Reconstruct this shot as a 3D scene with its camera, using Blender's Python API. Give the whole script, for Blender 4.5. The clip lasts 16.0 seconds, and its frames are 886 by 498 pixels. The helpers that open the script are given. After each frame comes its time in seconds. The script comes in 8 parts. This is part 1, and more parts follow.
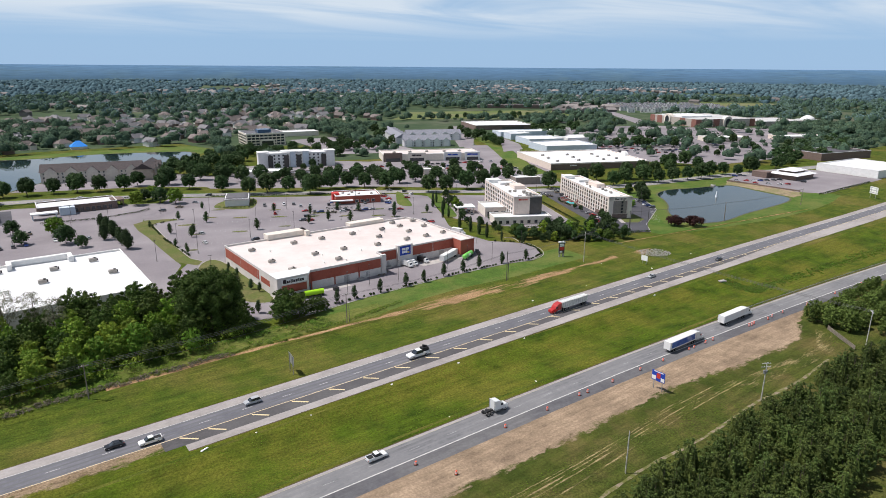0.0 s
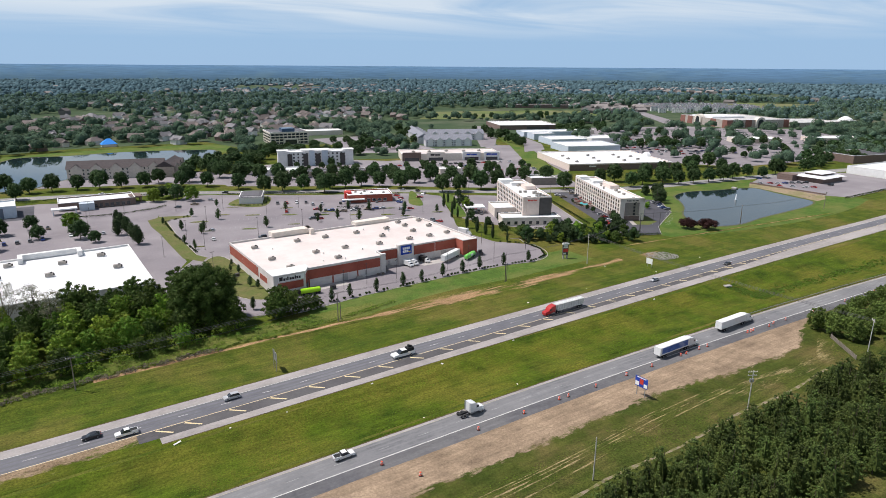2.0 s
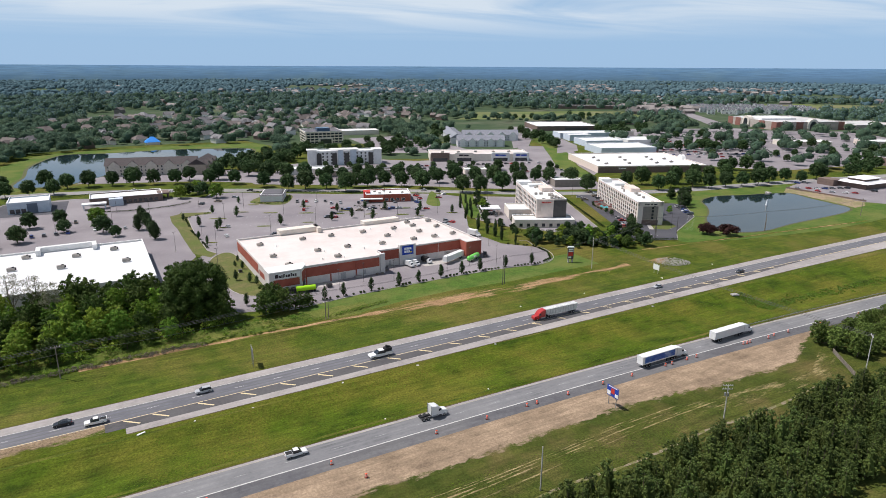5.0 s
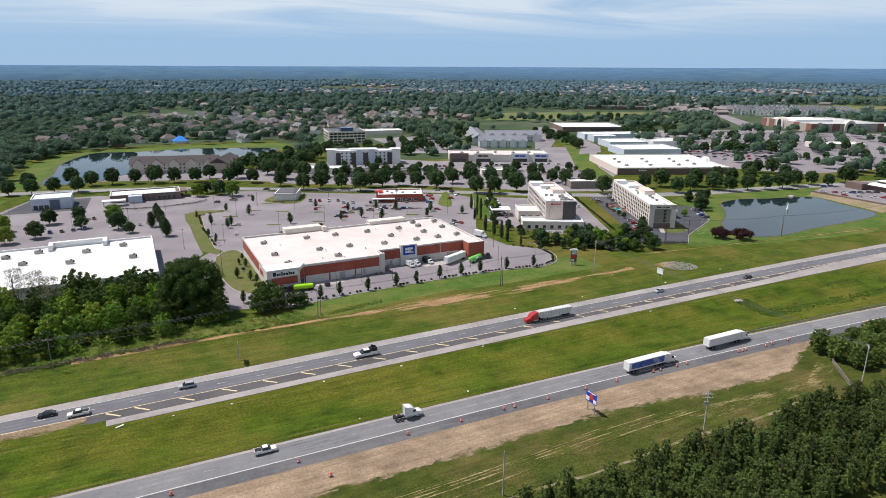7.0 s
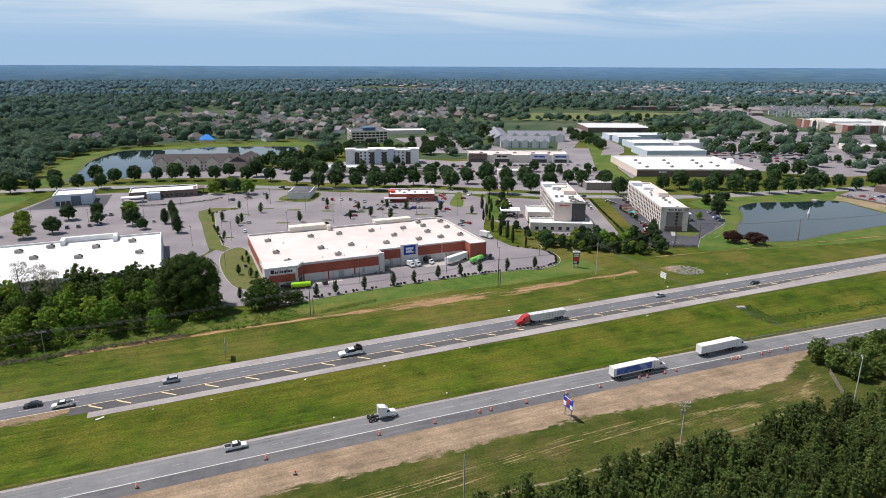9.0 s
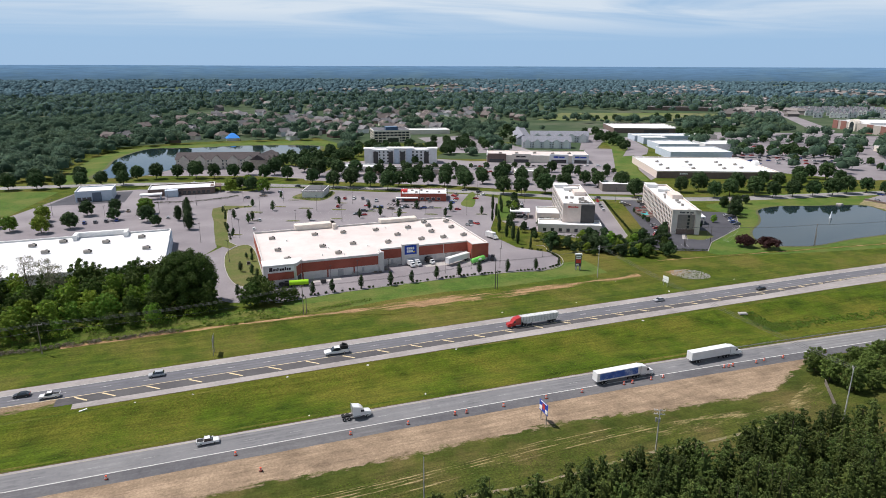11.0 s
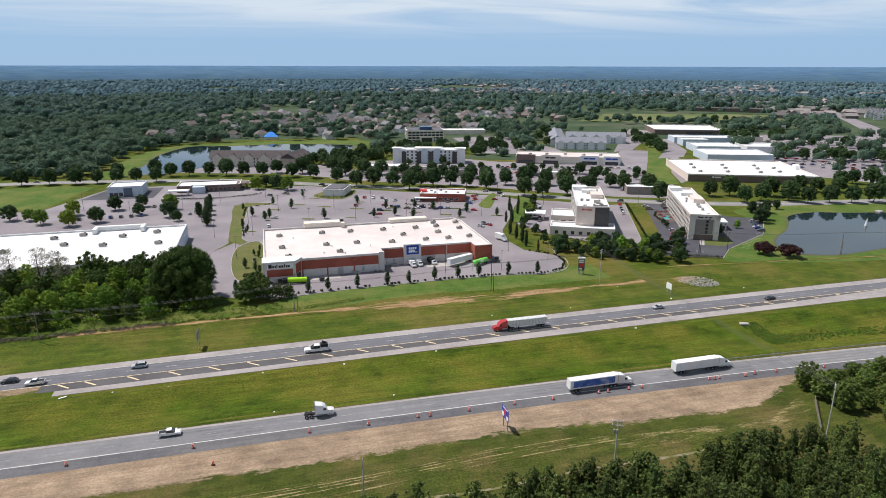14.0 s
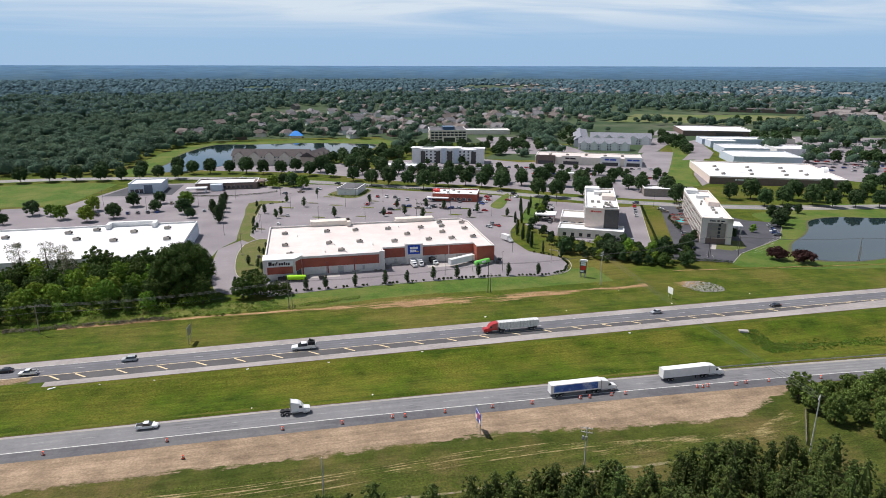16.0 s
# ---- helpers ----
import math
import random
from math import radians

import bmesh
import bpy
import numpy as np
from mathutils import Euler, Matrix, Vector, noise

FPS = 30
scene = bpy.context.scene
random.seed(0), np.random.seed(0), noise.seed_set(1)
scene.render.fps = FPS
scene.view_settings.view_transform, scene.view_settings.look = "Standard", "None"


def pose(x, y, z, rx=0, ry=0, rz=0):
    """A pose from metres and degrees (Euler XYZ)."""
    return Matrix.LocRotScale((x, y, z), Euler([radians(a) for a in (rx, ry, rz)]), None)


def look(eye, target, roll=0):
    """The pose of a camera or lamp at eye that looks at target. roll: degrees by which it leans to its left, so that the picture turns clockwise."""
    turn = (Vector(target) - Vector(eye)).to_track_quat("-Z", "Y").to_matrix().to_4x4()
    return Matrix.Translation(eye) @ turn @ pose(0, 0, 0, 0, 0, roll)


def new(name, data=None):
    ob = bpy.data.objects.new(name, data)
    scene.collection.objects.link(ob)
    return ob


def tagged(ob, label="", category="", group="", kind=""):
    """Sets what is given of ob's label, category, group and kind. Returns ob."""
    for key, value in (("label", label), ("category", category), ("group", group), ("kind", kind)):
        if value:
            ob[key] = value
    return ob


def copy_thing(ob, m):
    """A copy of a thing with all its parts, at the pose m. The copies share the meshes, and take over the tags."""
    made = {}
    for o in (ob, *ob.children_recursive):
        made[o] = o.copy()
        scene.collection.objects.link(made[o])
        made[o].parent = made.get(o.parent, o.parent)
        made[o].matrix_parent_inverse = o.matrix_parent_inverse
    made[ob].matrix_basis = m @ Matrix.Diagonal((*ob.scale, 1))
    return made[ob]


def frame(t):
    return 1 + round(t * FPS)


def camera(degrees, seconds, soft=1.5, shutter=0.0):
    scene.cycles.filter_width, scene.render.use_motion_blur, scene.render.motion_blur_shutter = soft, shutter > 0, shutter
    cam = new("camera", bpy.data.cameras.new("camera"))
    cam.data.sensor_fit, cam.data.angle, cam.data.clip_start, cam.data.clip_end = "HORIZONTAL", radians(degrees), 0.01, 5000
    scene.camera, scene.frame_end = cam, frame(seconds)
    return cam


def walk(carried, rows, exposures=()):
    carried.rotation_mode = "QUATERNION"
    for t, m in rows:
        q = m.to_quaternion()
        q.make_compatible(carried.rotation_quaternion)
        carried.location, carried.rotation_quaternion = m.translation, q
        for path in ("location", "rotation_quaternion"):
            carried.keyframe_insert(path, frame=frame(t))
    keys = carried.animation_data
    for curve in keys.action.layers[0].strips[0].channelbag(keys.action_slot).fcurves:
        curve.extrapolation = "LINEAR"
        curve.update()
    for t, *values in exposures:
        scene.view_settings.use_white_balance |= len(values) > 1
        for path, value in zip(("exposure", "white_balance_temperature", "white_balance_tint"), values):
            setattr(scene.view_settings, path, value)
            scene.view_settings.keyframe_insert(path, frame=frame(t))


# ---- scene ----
cam = camera(70.0, 16.0, soft=0.7)
PATH = [
    (0, -2.737, 0.372, 95.37, 73.911, -0.401, -37),
    (0.5, 0.556, -1.755, 95.371, 73.919, -0.388, -36.25),
    (1, 3.874, -3.842, 95.334, 73.899, -0.382, -35.487),
    (1.5, 7.22, -5.922, 95.305, 73.882, -0.374, -34.715),
    (2, 10.614, -7.992, 95.33, 73.867, -0.377, -33.94),
    (2.5, 14.089, -9.965, 95.333, 73.874, -0.346, -33.155),
    (3, 17.553, -11.882, 95.351, 73.864, -0.34, -32.383),
    (3.5, 21.057, -13.777, 95.358, 73.867, -0.323, -31.604),
    (4, 24.546, -15.642, 95.349, 73.882, -0.313, -30.845),
    (6.5, 42.256, -24.348, 95.614, 73.854, -0.237, -26.991),
    (7, 45.926, -25.906, 95.432, 73.884, -0.23, -26.223),
    (7.5, 49.611, -27.39, 95.421, 73.887, -0.221, -25.446),
    (8, 53.305, -28.83, 95.4, 73.872, -0.223, -24.667),
    (8.5, 57.02, -30.209, 95.4, 73.869, -0.223, -23.909),
    (9, 60.735, -31.514, 95.369, 73.868, -0.213, -23.155),
    (9.5, 64.453, -32.803, 95.374, 73.859, -0.206, -22.401),
    (10, 68.167, -34.045, 95.355, 73.853, -0.206, -21.635),
    (12.5, 87.042, -39.475, 95.478, 73.825, -0.129, -17.784),
    (13, 90.851, -40.364, 95.375, 73.835, -0.124, -17.002),
    (13.5, 94.697, -41.212, 95.32, 73.827, -0.122, -16.231),
    (14, 98.541, -41.985, 95.285, 73.832, -0.112, -15.463),
    (14.5, 102.402, -42.7, 95.221, 73.829, -0.112, -14.683),
    (15, 106.264, -43.4, 95.192, 73.82, -0.119, -13.89),
    (15.5, 110.128, -44.022, 95.157, 73.822, -0.125, -13.121),
    (16, 113.967, -44.602, 95.14, 73.816, -0.122, -12.353),
]
EXPOSURE = 0.05
walk(cam, [(t, pose(x, y, z, rx, ry, rz)) for t, x, y, z, rx, ry, rz in PATH],
     exposures=((0.0, EXPOSURE), (16.0, EXPOSURE)))

# ---------------------------------------------------------------- light
SUN_AZ, SUN_EL = math.atan2(-0.75, 0.66), radians(60)
world = bpy.data.worlds.new("sky")
scene.world = world
world.use_nodes = True
wn, wl = world.node_tree.nodes, world.node_tree.links
sky = wn.new("ShaderNodeTexSky")
sky.sky_type, sky.sun_disc = "NISHITA", False
sky.sun_elevation, sky.sun_rotation = SUN_EL, SUN_AZ
sky.air_density, sky.dust_density, sky.ozone_density = 1.0, 0.25, 3.0
sky.altitude = 100
# thin high cloud in long streaks
tco = wn.new("ShaderNodeTexCoord")
sep = wn.new("ShaderNodeSeparateXYZ")
wl.new(tco.outputs["Generated"], sep.inputs[0])
den = wn.new("ShaderNodeMath")
den.operation = "ADD"
den.inputs[1].default_value = 0.06
wl.new(sep.outputs["Z"], den.inputs[0])
flat = wn.new("ShaderNodeCombineXYZ")
for axis in ("X", "Y"):
    dv = wn.new("ShaderNodeMath")
    dv.operation = "DIVIDE"
    wl.new(sep.outputs[axis], dv.inputs[0])
    wl.new(den.outputs[0], dv.inputs[1])
    wl.new(dv.outputs[0], flat.inputs[axis])
turn_map = wn.new("ShaderNodeMapping")
turn_map.inputs["Rotation"].default_value = (0, 0, radians(28))
turn_map.inputs["Scale"].default_value = (0.20, 0.42, 1)
wl.new(flat.outputs[0], turn_map.inputs[0])
cl = wn.new("ShaderNodeTexNoise")
cl.inputs["Scale"].default_value, cl.inputs["Detail"].default_value, cl.inputs["Roughness"].default_value = 1.3, 5, 0.55
cl.inputs["Distortion"].default_value = 0.9
wl.new(turn_map.outputs[0], cl.inputs["Vector"])
ramp = wn.new("ShaderNodeValToRGB")
ramp.color_ramp.elements[0].position, ramp.color_ramp.elements[1].position = 0.33, 0.60
ramp.color_ramp.elements[1].color = (0.85, 0.85, 0.85, 1)
wl.new(cl.outputs["Fac"], ramp.inputs[0])
hz = wn.new("ShaderNodeMapRange")
hz.inputs["From Min"].default_value, hz.inputs["From Max"].default_value = 0.035, 0.075
wl.new(sep.outputs["Z"], hz.inputs["Value"])
fac = wn.new("ShaderNodeMath")
fac.operation = "MULTIPLY"
wl.new(ramp.outputs[0], fac.inputs[0])
wl.new(hz.outputs[0], fac.inputs[1])
thin = wn.new("ShaderNodeMapRange")
thin.inputs["From Min"].default_value, thin.inputs["From Max"].default_value = 0.25, 0.6
thin.inputs["To Min"].default_value, thin.inputs["To Max"].default_value = 1.0, 0.3
wl.new(sep.outputs["Z"], thin.inputs["Value"])
over = wn.new("ShaderNodeMath")
over.operation = "MULTIPLY"
wl.new(fac.outputs[0], over.inputs[0])
wl.new(thin.outputs[0], over.inputs[1])
skymix = wn.new("ShaderNodeMix")
skymix.data_type = "RGBA"
wl.new(over.outputs[0], skymix.inputs["Factor"])
# pale humid air low over the horizon
veil_fac = wn.new("ShaderNodeMapRange")
veil_fac.inputs["From Min"].default_value, veil_fac.inputs["From Max"].default_value = 0.08, 0.5
veil_fac.inputs["To Min"].default_value, veil_fac.inputs["To Max"].default_value = 0.92, 0.0
wl.new(sep.outputs["Z"], veil_fac.inputs["Value"])
veil = wn.new("ShaderNodeMix")
veil.data_type = "RGBA"
wl.new(veil_fac.outputs[0], veil.inputs["Factor"])
wl.new(sky.outputs[0], veil.inputs[6])
veil.inputs[7].default_value = (5.45, 8.4, 12.3, 1)
wl.new(veil.outputs[2], skymix.inputs[6])
skymix.inputs[7].default_value = (11.1, 12.3, 13.6, 1)
bg = wn["Background"]
bg.inputs["Strength"].default_value = 0.062
wl.new(skymix.outputs[2], bg.inputs["Color"])

sun = new("sun", bpy.data.lights.new("sun", "SUN"))
sun.data.energy, sun.data.angle, sun.data.color = 5.0, radians(0.6), (1.0, 0.945, 0.92)
sun.matrix_world = look((math.sin(SUN_AZ) * math.cos(SUN_EL) * 100, math.cos(SUN_AZ) * math.cos(SUN_EL) * 100, math.sin(SUN_EL) * 100), (0, 0, 0))

# ---------------------------------------------------------------- materials
def material(name, col, rough=0.85, col2=None, scale=1.0, col3=None, scale3=0.05, bump=0.0, bump_scale=8.0, metal=0.0, spec=0.35, rnd=0.0, island=0.0,
             cut=(0.4, 0.6), cut3=(0.42, 0.62), leaf=0.0, hue=0.0, fine=0.0, fine_scale=1.1, streak=0.0, bare=None):
    m = bpy.data.materials.new(name)
    m.use_nodes = True
    n, l = m.node_tree.nodes, m.node_tree.links
    b = n["Principled BSDF"]
    b.inputs["Roughness"].default_value, b.inputs["Metallic"].default_value = rough, metal
    b.inputs["Specular IOR Level"].default_value = spec
    geo = n.new("ShaderNodeNewGeometry")
    rgb = n.new("ShaderNodeRGB")
    rgb.outputs[0].default_value = (*col, 1)
    out = rgb.outputs[0]
    for other, sc, (lo, hi), detail in ((col2, scale, cut, 5), (col3, scale3, cut3, 4)):
        if other is None:
            continue
        no = n.new("ShaderNodeTexNoise")
        no.inputs["Scale"].default_value, no.inputs["Detail"].default_value, no.inputs["Roughness"].default_value = sc, detail, 0.65
        l.new(geo.outputs["Position"], no.inputs["Vector"])
        mr = n.new("ShaderNodeMapRange")
        mr.inputs["From Min"].default_value, mr.inputs["From Max"].default_value = lo, hi
        l.new(no.outputs["Fac"], mr.inputs["Value"])
        mx = n.new("ShaderNodeMix")
        mx.data_type = "RGBA"
        l.new(mr.outputs[0], mx.inputs["Factor"])
        l.new(out, mx.inputs[6])
        mx.inputs[7].default_value = (*other, 1)
        out = mx.outputs[2]
    if bare:
        at_ = n.new("ShaderNodeAttribute")
        at_.attribute_name = "bare"
        jag = n.new("ShaderNodeTexNoise")
        jag.inputs["Scale"].default_value, jag.inputs["Detail"].default_value, jag.inputs["Roughness"].default_value = bare[2], 6, 0.72
        mp = n.new("ShaderNodeMapping")
        mp.inputs["Scale"].default_value = (bare[3], 1.0, 1.0)
        l.new(geo.outputs["Position"], mp.inputs[0])
        l.new(mp.outputs[0], jag.inputs["Vector"])
        add = n.new("ShaderNodeMath")
        add.operation = "ADD"
        l.new(at_.outputs["Fac"], add.inputs[0])
        l.new(jag.outputs["Fac"], add.inputs[1])
        lim = n.new("ShaderNodeMapRange")
        lim.inputs["From Min"].default_value, lim.inputs["From Max"].default_value = 0.96, 1.10
        l.new(add.outputs[0], lim.inputs["Value"])
        tone = n.new("ShaderNodeTexNoise")
        tone.inputs["Scale"].default_value, tone.inputs["Detail"].default_value, tone.inputs["Roughness"].default_value = 0.12, 10, 0.62
        l.new(geo.outputs["Position"], tone.inputs["Vector"])
        rmp = n.new("ShaderNodeMapRange")
        rmp.inputs["From Min"].default_value, rmp.inputs["From Max"].default_value = 0.36, 0.64
        l.new(tone.outputs["Fac"], rmp.inputs["Value"])
        soil = n.new("ShaderNodeMix")
        soil.data_type = "RGBA"
        l.new(rmp.outputs[0], soil.inputs["Factor"])
        soil.inputs[6].default_value, soil.inputs[7].default_value = (*bare[0], 1), (*bare[1], 1)
        mx = n.new("ShaderNodeMix")
        mx.data_type = "RGBA"
        l.new(lim.outputs[0], mx.inputs["Factor"])
        l.new(out, mx.inputs[6])
        l.new(soil.outputs[2], mx.inputs[7])
        out = mx.outputs[2]
    if fine:
        no = n.new("ShaderNodeTexNoise")
        no.inputs["Scale"].default_value, no.inputs["Detail"].default_value, no.inputs["Roughness"].default_value = fine_scale, 3, 0.7
        l.new(geo.outputs["Position"], no.inputs["Vector"])
        mr = n.new("ShaderNodeMapRange")
        mr.inputs["From Min"].default_value, mr.inputs["From Max"].default_value = 0.3, 0.7
        mr.inputs["To Min"].default_value, mr.inputs["To Max"].default_value = 1 - fine, 1 + fine
        l.new(no.outputs["Fac"], mr.inputs["Value"])
        grain = mr.outputs[0]
        if streak:
            mp = n.new("ShaderNodeMapping")
            mp.inputs["Scale"].default_value = (0.05, 0.55, 1.0)
            l.new(geo.outputs["Position"], mp.inputs[0])
            st = n.new("ShaderNodeTexNoise")
            st.inputs["Scale"].default_value, st.inputs["Detail"].default_value, st.inputs["Roughness"].default_value = 1.0, 6, 0.7
            l.new(mp.outputs[0], st.inputs["Vector"])
            sr = n.new("ShaderNodeMapRange")
            sr.inputs["From Min"].default_value, sr.inputs["From Max"].default_value = 0.3, 0.7
            sr.inputs["To Min"].default_value, sr.inputs["To Max"].default_value = 1 - streak, 1 + streak
            l.new(st.outputs["Fac"], sr.inputs["Value"])
            mu = n.new("ShaderNodeMath")
            mu.operation = "MULTIPLY"
            l.new(grain, mu.inputs[0])
            l.new(sr.outputs[0], mu.inputs[1])
            grain = mu.outputs[0]
        hs = n.new("ShaderNodeHueSaturation")
        l.new(grain, hs.inputs["Value"])
        l.new(out, hs.inputs["Color"])
        out = hs.outputs[0]
    for amount, source in ((rnd, "object"), (island, "island")):
        if not amount:
            continue
        if source == "object":
            src = n.new("ShaderNodeObjectInfo").outputs["Random"]
        else:
            src = geo.outputs["Random Per Island"]
        hs = n.new("ShaderNodeHueSaturation")
        mr = n.new("ShaderNodeMapRange")
        mr.inputs["To Min"].default_value, mr.inputs["To Max"].default_value = 1 - amount, 1 + amount
        l.new(src, mr.inputs["Value"])
        l.new(mr.outputs[0], hs.inputs["Value"])
        if hue:
            mh = n.new("ShaderNodeMapRange")
            mh.inputs["To Min"].default_value, mh.inputs["To Max"].default_value = 0.5 + hue, 0.5 - hue
            fr = n.new("ShaderNodeMath")
            fr.operation = "FRACT"
            mu = n.new("ShaderNodeMath")
            mu.operation = "MULTIPLY"
            mu.inputs[1].default_value = 7.31
            l.new(src, mu.inputs[0])
            l.new(mu.outputs[0], fr.inputs[0])
            l.new(fr.outputs[0], mh.inputs["Value"])
            l.new(mh.outputs[0], hs.inputs["Hue"])
        l.new(out, hs.inputs["Color"])
        out = hs.outputs[0]
    l.new(out, b.inputs["Base Color"])
    if bump:
        no = n.new("ShaderNodeTexNoise")
        no.inputs["Scale"].default_value, no.inputs["Detail"].default_value = bump_scale, 6
        l.new(geo.outputs["Position"], no.inputs["Vector"])
        bp = n.new("ShaderNodeBump")
        bp.inputs["Strength"].default_value, bp.inputs["Distance"].default_value = bump, 0.4
        l.new(no.outputs["Fac"], bp.inputs["Height"])
        l.new(bp.outputs[0], b.inputs["Normal"])
    if leaf:
        tr = n.new("ShaderNodeBsdfTranslucent")
        l.new(out, tr.inputs["Color"])
        ms = n.new("ShaderNodeMixShader")
        ms.inputs[0].default_value = leaf
        l.new(b.outputs[0], ms.inputs[1])
        l.new(tr.outputs[0], ms.inputs[2])
        l.new(ms.outputs[0], n["Material Output"].inputs["Surface"])
    return m


GRASS_ARGS = dict(col=(0.080, 0.101, 0.012), rough=0.95, col2=(0.046, 0.072, 0.008), scale=0.12, col3=(0.128, 0.112, 0.027), scale3=0.022, bump=0.5, bump_scale=1.6, spec=0.1, cut3=(0.47, 0.66), fine=0.42, fine_scale=1.7, streak=0.28)
NEAR_ARGS = dict(GRASS_ARGS, col=(0.070, 0.080, 0.016), col2=(0.042, 0.058, 0.010), col3=(0.112, 0.092, 0.032), scale3=0.05, fine=0.48)
GRASS = material("mown_grass", **GRASS_ARGS)
NEARGRASS = material("unmown_verge_grass", **NEAR_ARGS)
MEDIAN_ARGS = dict(col=(0.064, 0.096, 0.007), rough=0.95, col2=(0.031, 0.055, 0.004), scale=0.10, col3=(0.108, 0.108, 0.015), scale3=0.03, bump=0.6, bump_scale=1.3, spec=0.1, fine=0.45, fine_scale=1.6, streak=0.28, cut=(0.44, 0.62))
MEDIAN = material("rough_grass", **MEDIAN_ARGS)
CLAYGRASS = material("grass_over_clay", **GRASS_ARGS, bare=((0.27, 0.17, 0.088), (0.38, 0.24, 0.135), 0.5, 0.14))
DIRTGRASS = material("grass_over_dirt", **dict(NEAR_ARGS, fine=0.24), bare=((0.205, 0.150, 0.102), (0.325, 0.240, 0.163), 0.5, 0.5))
SHOULDERGRASS = material("grass_over_shoulder_dirt", **MEDIAN_ARGS, bare=((0.19, 0.135, 0.085), (0.27, 0.20, 0.13), 0.5, 0.4))
STRAWGRASS = material("grass_over_straw", **NEAR_ARGS, bare=((0.22, 0.18, 0.08), (0.31, 0.24, 0.125), 0.6, 0.22))
LAWN = material("watered_lawn", (0.078, 0.132, 0.024), 0.95, (0.060, 0.108, 0.020), 0.25, (0.125, 0.145, 0.038), 0.04, bump=0.2, bump_scale=2.5, spec=0.1, fine=0.2, streak=0.1)
DRYLAWN = material("dry_lawn", (0.150, 0.138, 0.058), 0.95, (0.115, 0.120, 0.044), 0.3, (0.10, 0.125, 0.034), 0.08, bump=0.2, spec=0.1, fine=0.18)
WEEDS = material("tall_weeds", (0.075, 0.120, 0.016), 0.95, (0.040, 0.075, 0.012), 0.35, (0.130, 0.140, 0.035), 0.06, bump=0.9, bump_scale=0.9, spec=0.1, fine=0.35)
FAR_GROUND = material("far_ground", (0.045, 0.072, 0.036), 0.95, (0.064, 0.092, 0.046), 0.012, (0.105, 0.112, 0.075), 0.006, spec=0.1, cut3=(0.52, 0.68))
GRAVEL = material("riprap_stone", (0.36, 0.34, 0.31), 0.9, (0.22, 0.21, 0.19), 1.2, bump=0.9, bump_scale=1.8, fine=0.35)
ASPHALT = material("highway_asphalt", (0.142, 0.142, 0.160), 0.9, (0.112, 0.112, 0.128), 0.25, (0.165, 0.163, 0.176), 0.03, bump=0.05, bump_scale=6, fine=0.08, streak=0.14)
ASPHALT_E = material("worn_asphalt", (0.180, 0.178, 0.182), 0.9, (0.142, 0.141, 0.146), 0.2, (0.212, 0.208, 0.208), 0.03, bump=0.05, bump_scale=6, fine=0.1, streak=0.16)
SHOULDER = material("shoulder_concrete", (0.315, 0.288, 0.272), 0.9, (0.258, 0.236, 0.224), 0.3, (0.35, 0.322, 0.305), 0.04, bump=0.05, fine=0.1, streak=0.08)
DARKTOP = material("new_blacktop", (0.085, 0.080, 0.082), 0.85, (0.065, 0.062, 0.064), 0.4, (0.105, 0.100, 0.10), 0.05, fine=0.12)
LOT = material("car_park_asphalt", (0.222, 0.198, 0.208), 0.9, (0.186, 0.166, 0.178), 0.12, (0.262, 0.238, 0.245), 0.03, bump=0.04, fine=0.07)
LOT_DARK = material("dark_car_park", (0.064, 0.063, 0.075), 0.88, (0.052, 0.052, 0.061), 0.2, (0.082, 0.081, 0.092), 0.04, fine=0.1)
CONCRETE = material("concrete", (0.40, 0.37, 0.345), 0.85, (0.33, 0.31, 0.29), 0.5, (0.43, 0.40, 0.375), 0.06)
STREET = material("street_asphalt", (0.235, 0.225, 0.225), 0.9, (0.20, 0.192, 0.192), 0.2, (0.265, 0.255, 0.25), 0.04)
PAINT_W = material("white_road_paint", (0.62, 0.61, 0.58), 0.7, (0.45, 0.44, 0.42), 1.5)
PAINT_Y = material("yellow_road_paint", (0.74, 0.58, 0.30), 0.7, (0.62, 0.52, 0.34), 1.2)
ROOF_W = material("white_membrane_roof", (0.74, 0.735, 0.73), 0.6, (0.56, 0.56, 0.565), 0.07, (0.66, 0.655, 0.65), 0.3, cut=(0.52, 0.70), cut3=(0.5, 0.72), fine=0.05)
ROOF_C = material("cream_membrane_roof", (0.64, 0.560, 0.520), 0.6, (0.60, 0.522, 0.485), 0.18, (0.69, 0.620, 0.580), 0.05, fine=0.03)
ROOF_DULL = material("weathered_roof", (0.50, 0.49, 0.475), 0.7, (0.42, 0.41, 0.40), 0.15, (0.55, 0.54, 0.52), 0.04)
DEADBRUSH = material("dead_brush", (0.17, 0.145, 0.11), 0.9, spec=0.1, island=0.4)
ROOF_G = material("grey_shingle", (0.118, 0.114, 0.124), 0.85, (0.090, 0.087, 0.095), 0.8, rnd=0.2)
ROOF_B = material("brown_shingle", (0.125, 0.098, 0.090), 0.85, (0.092, 0.074, 0.068), 0.6, rnd=0.35)
ROOF_H = material("house_shingle_brown", (0.185, 0.155, 0.142), 0.85, (0.15, 0.125, 0.115), 0.6, rnd=0.3)
ROOF_H2 = material("house_shingle_grey", (0.190, 0.182, 0.188), 0.85, (0.155, 0.15, 0.155), 0.6, rnd=0.3)
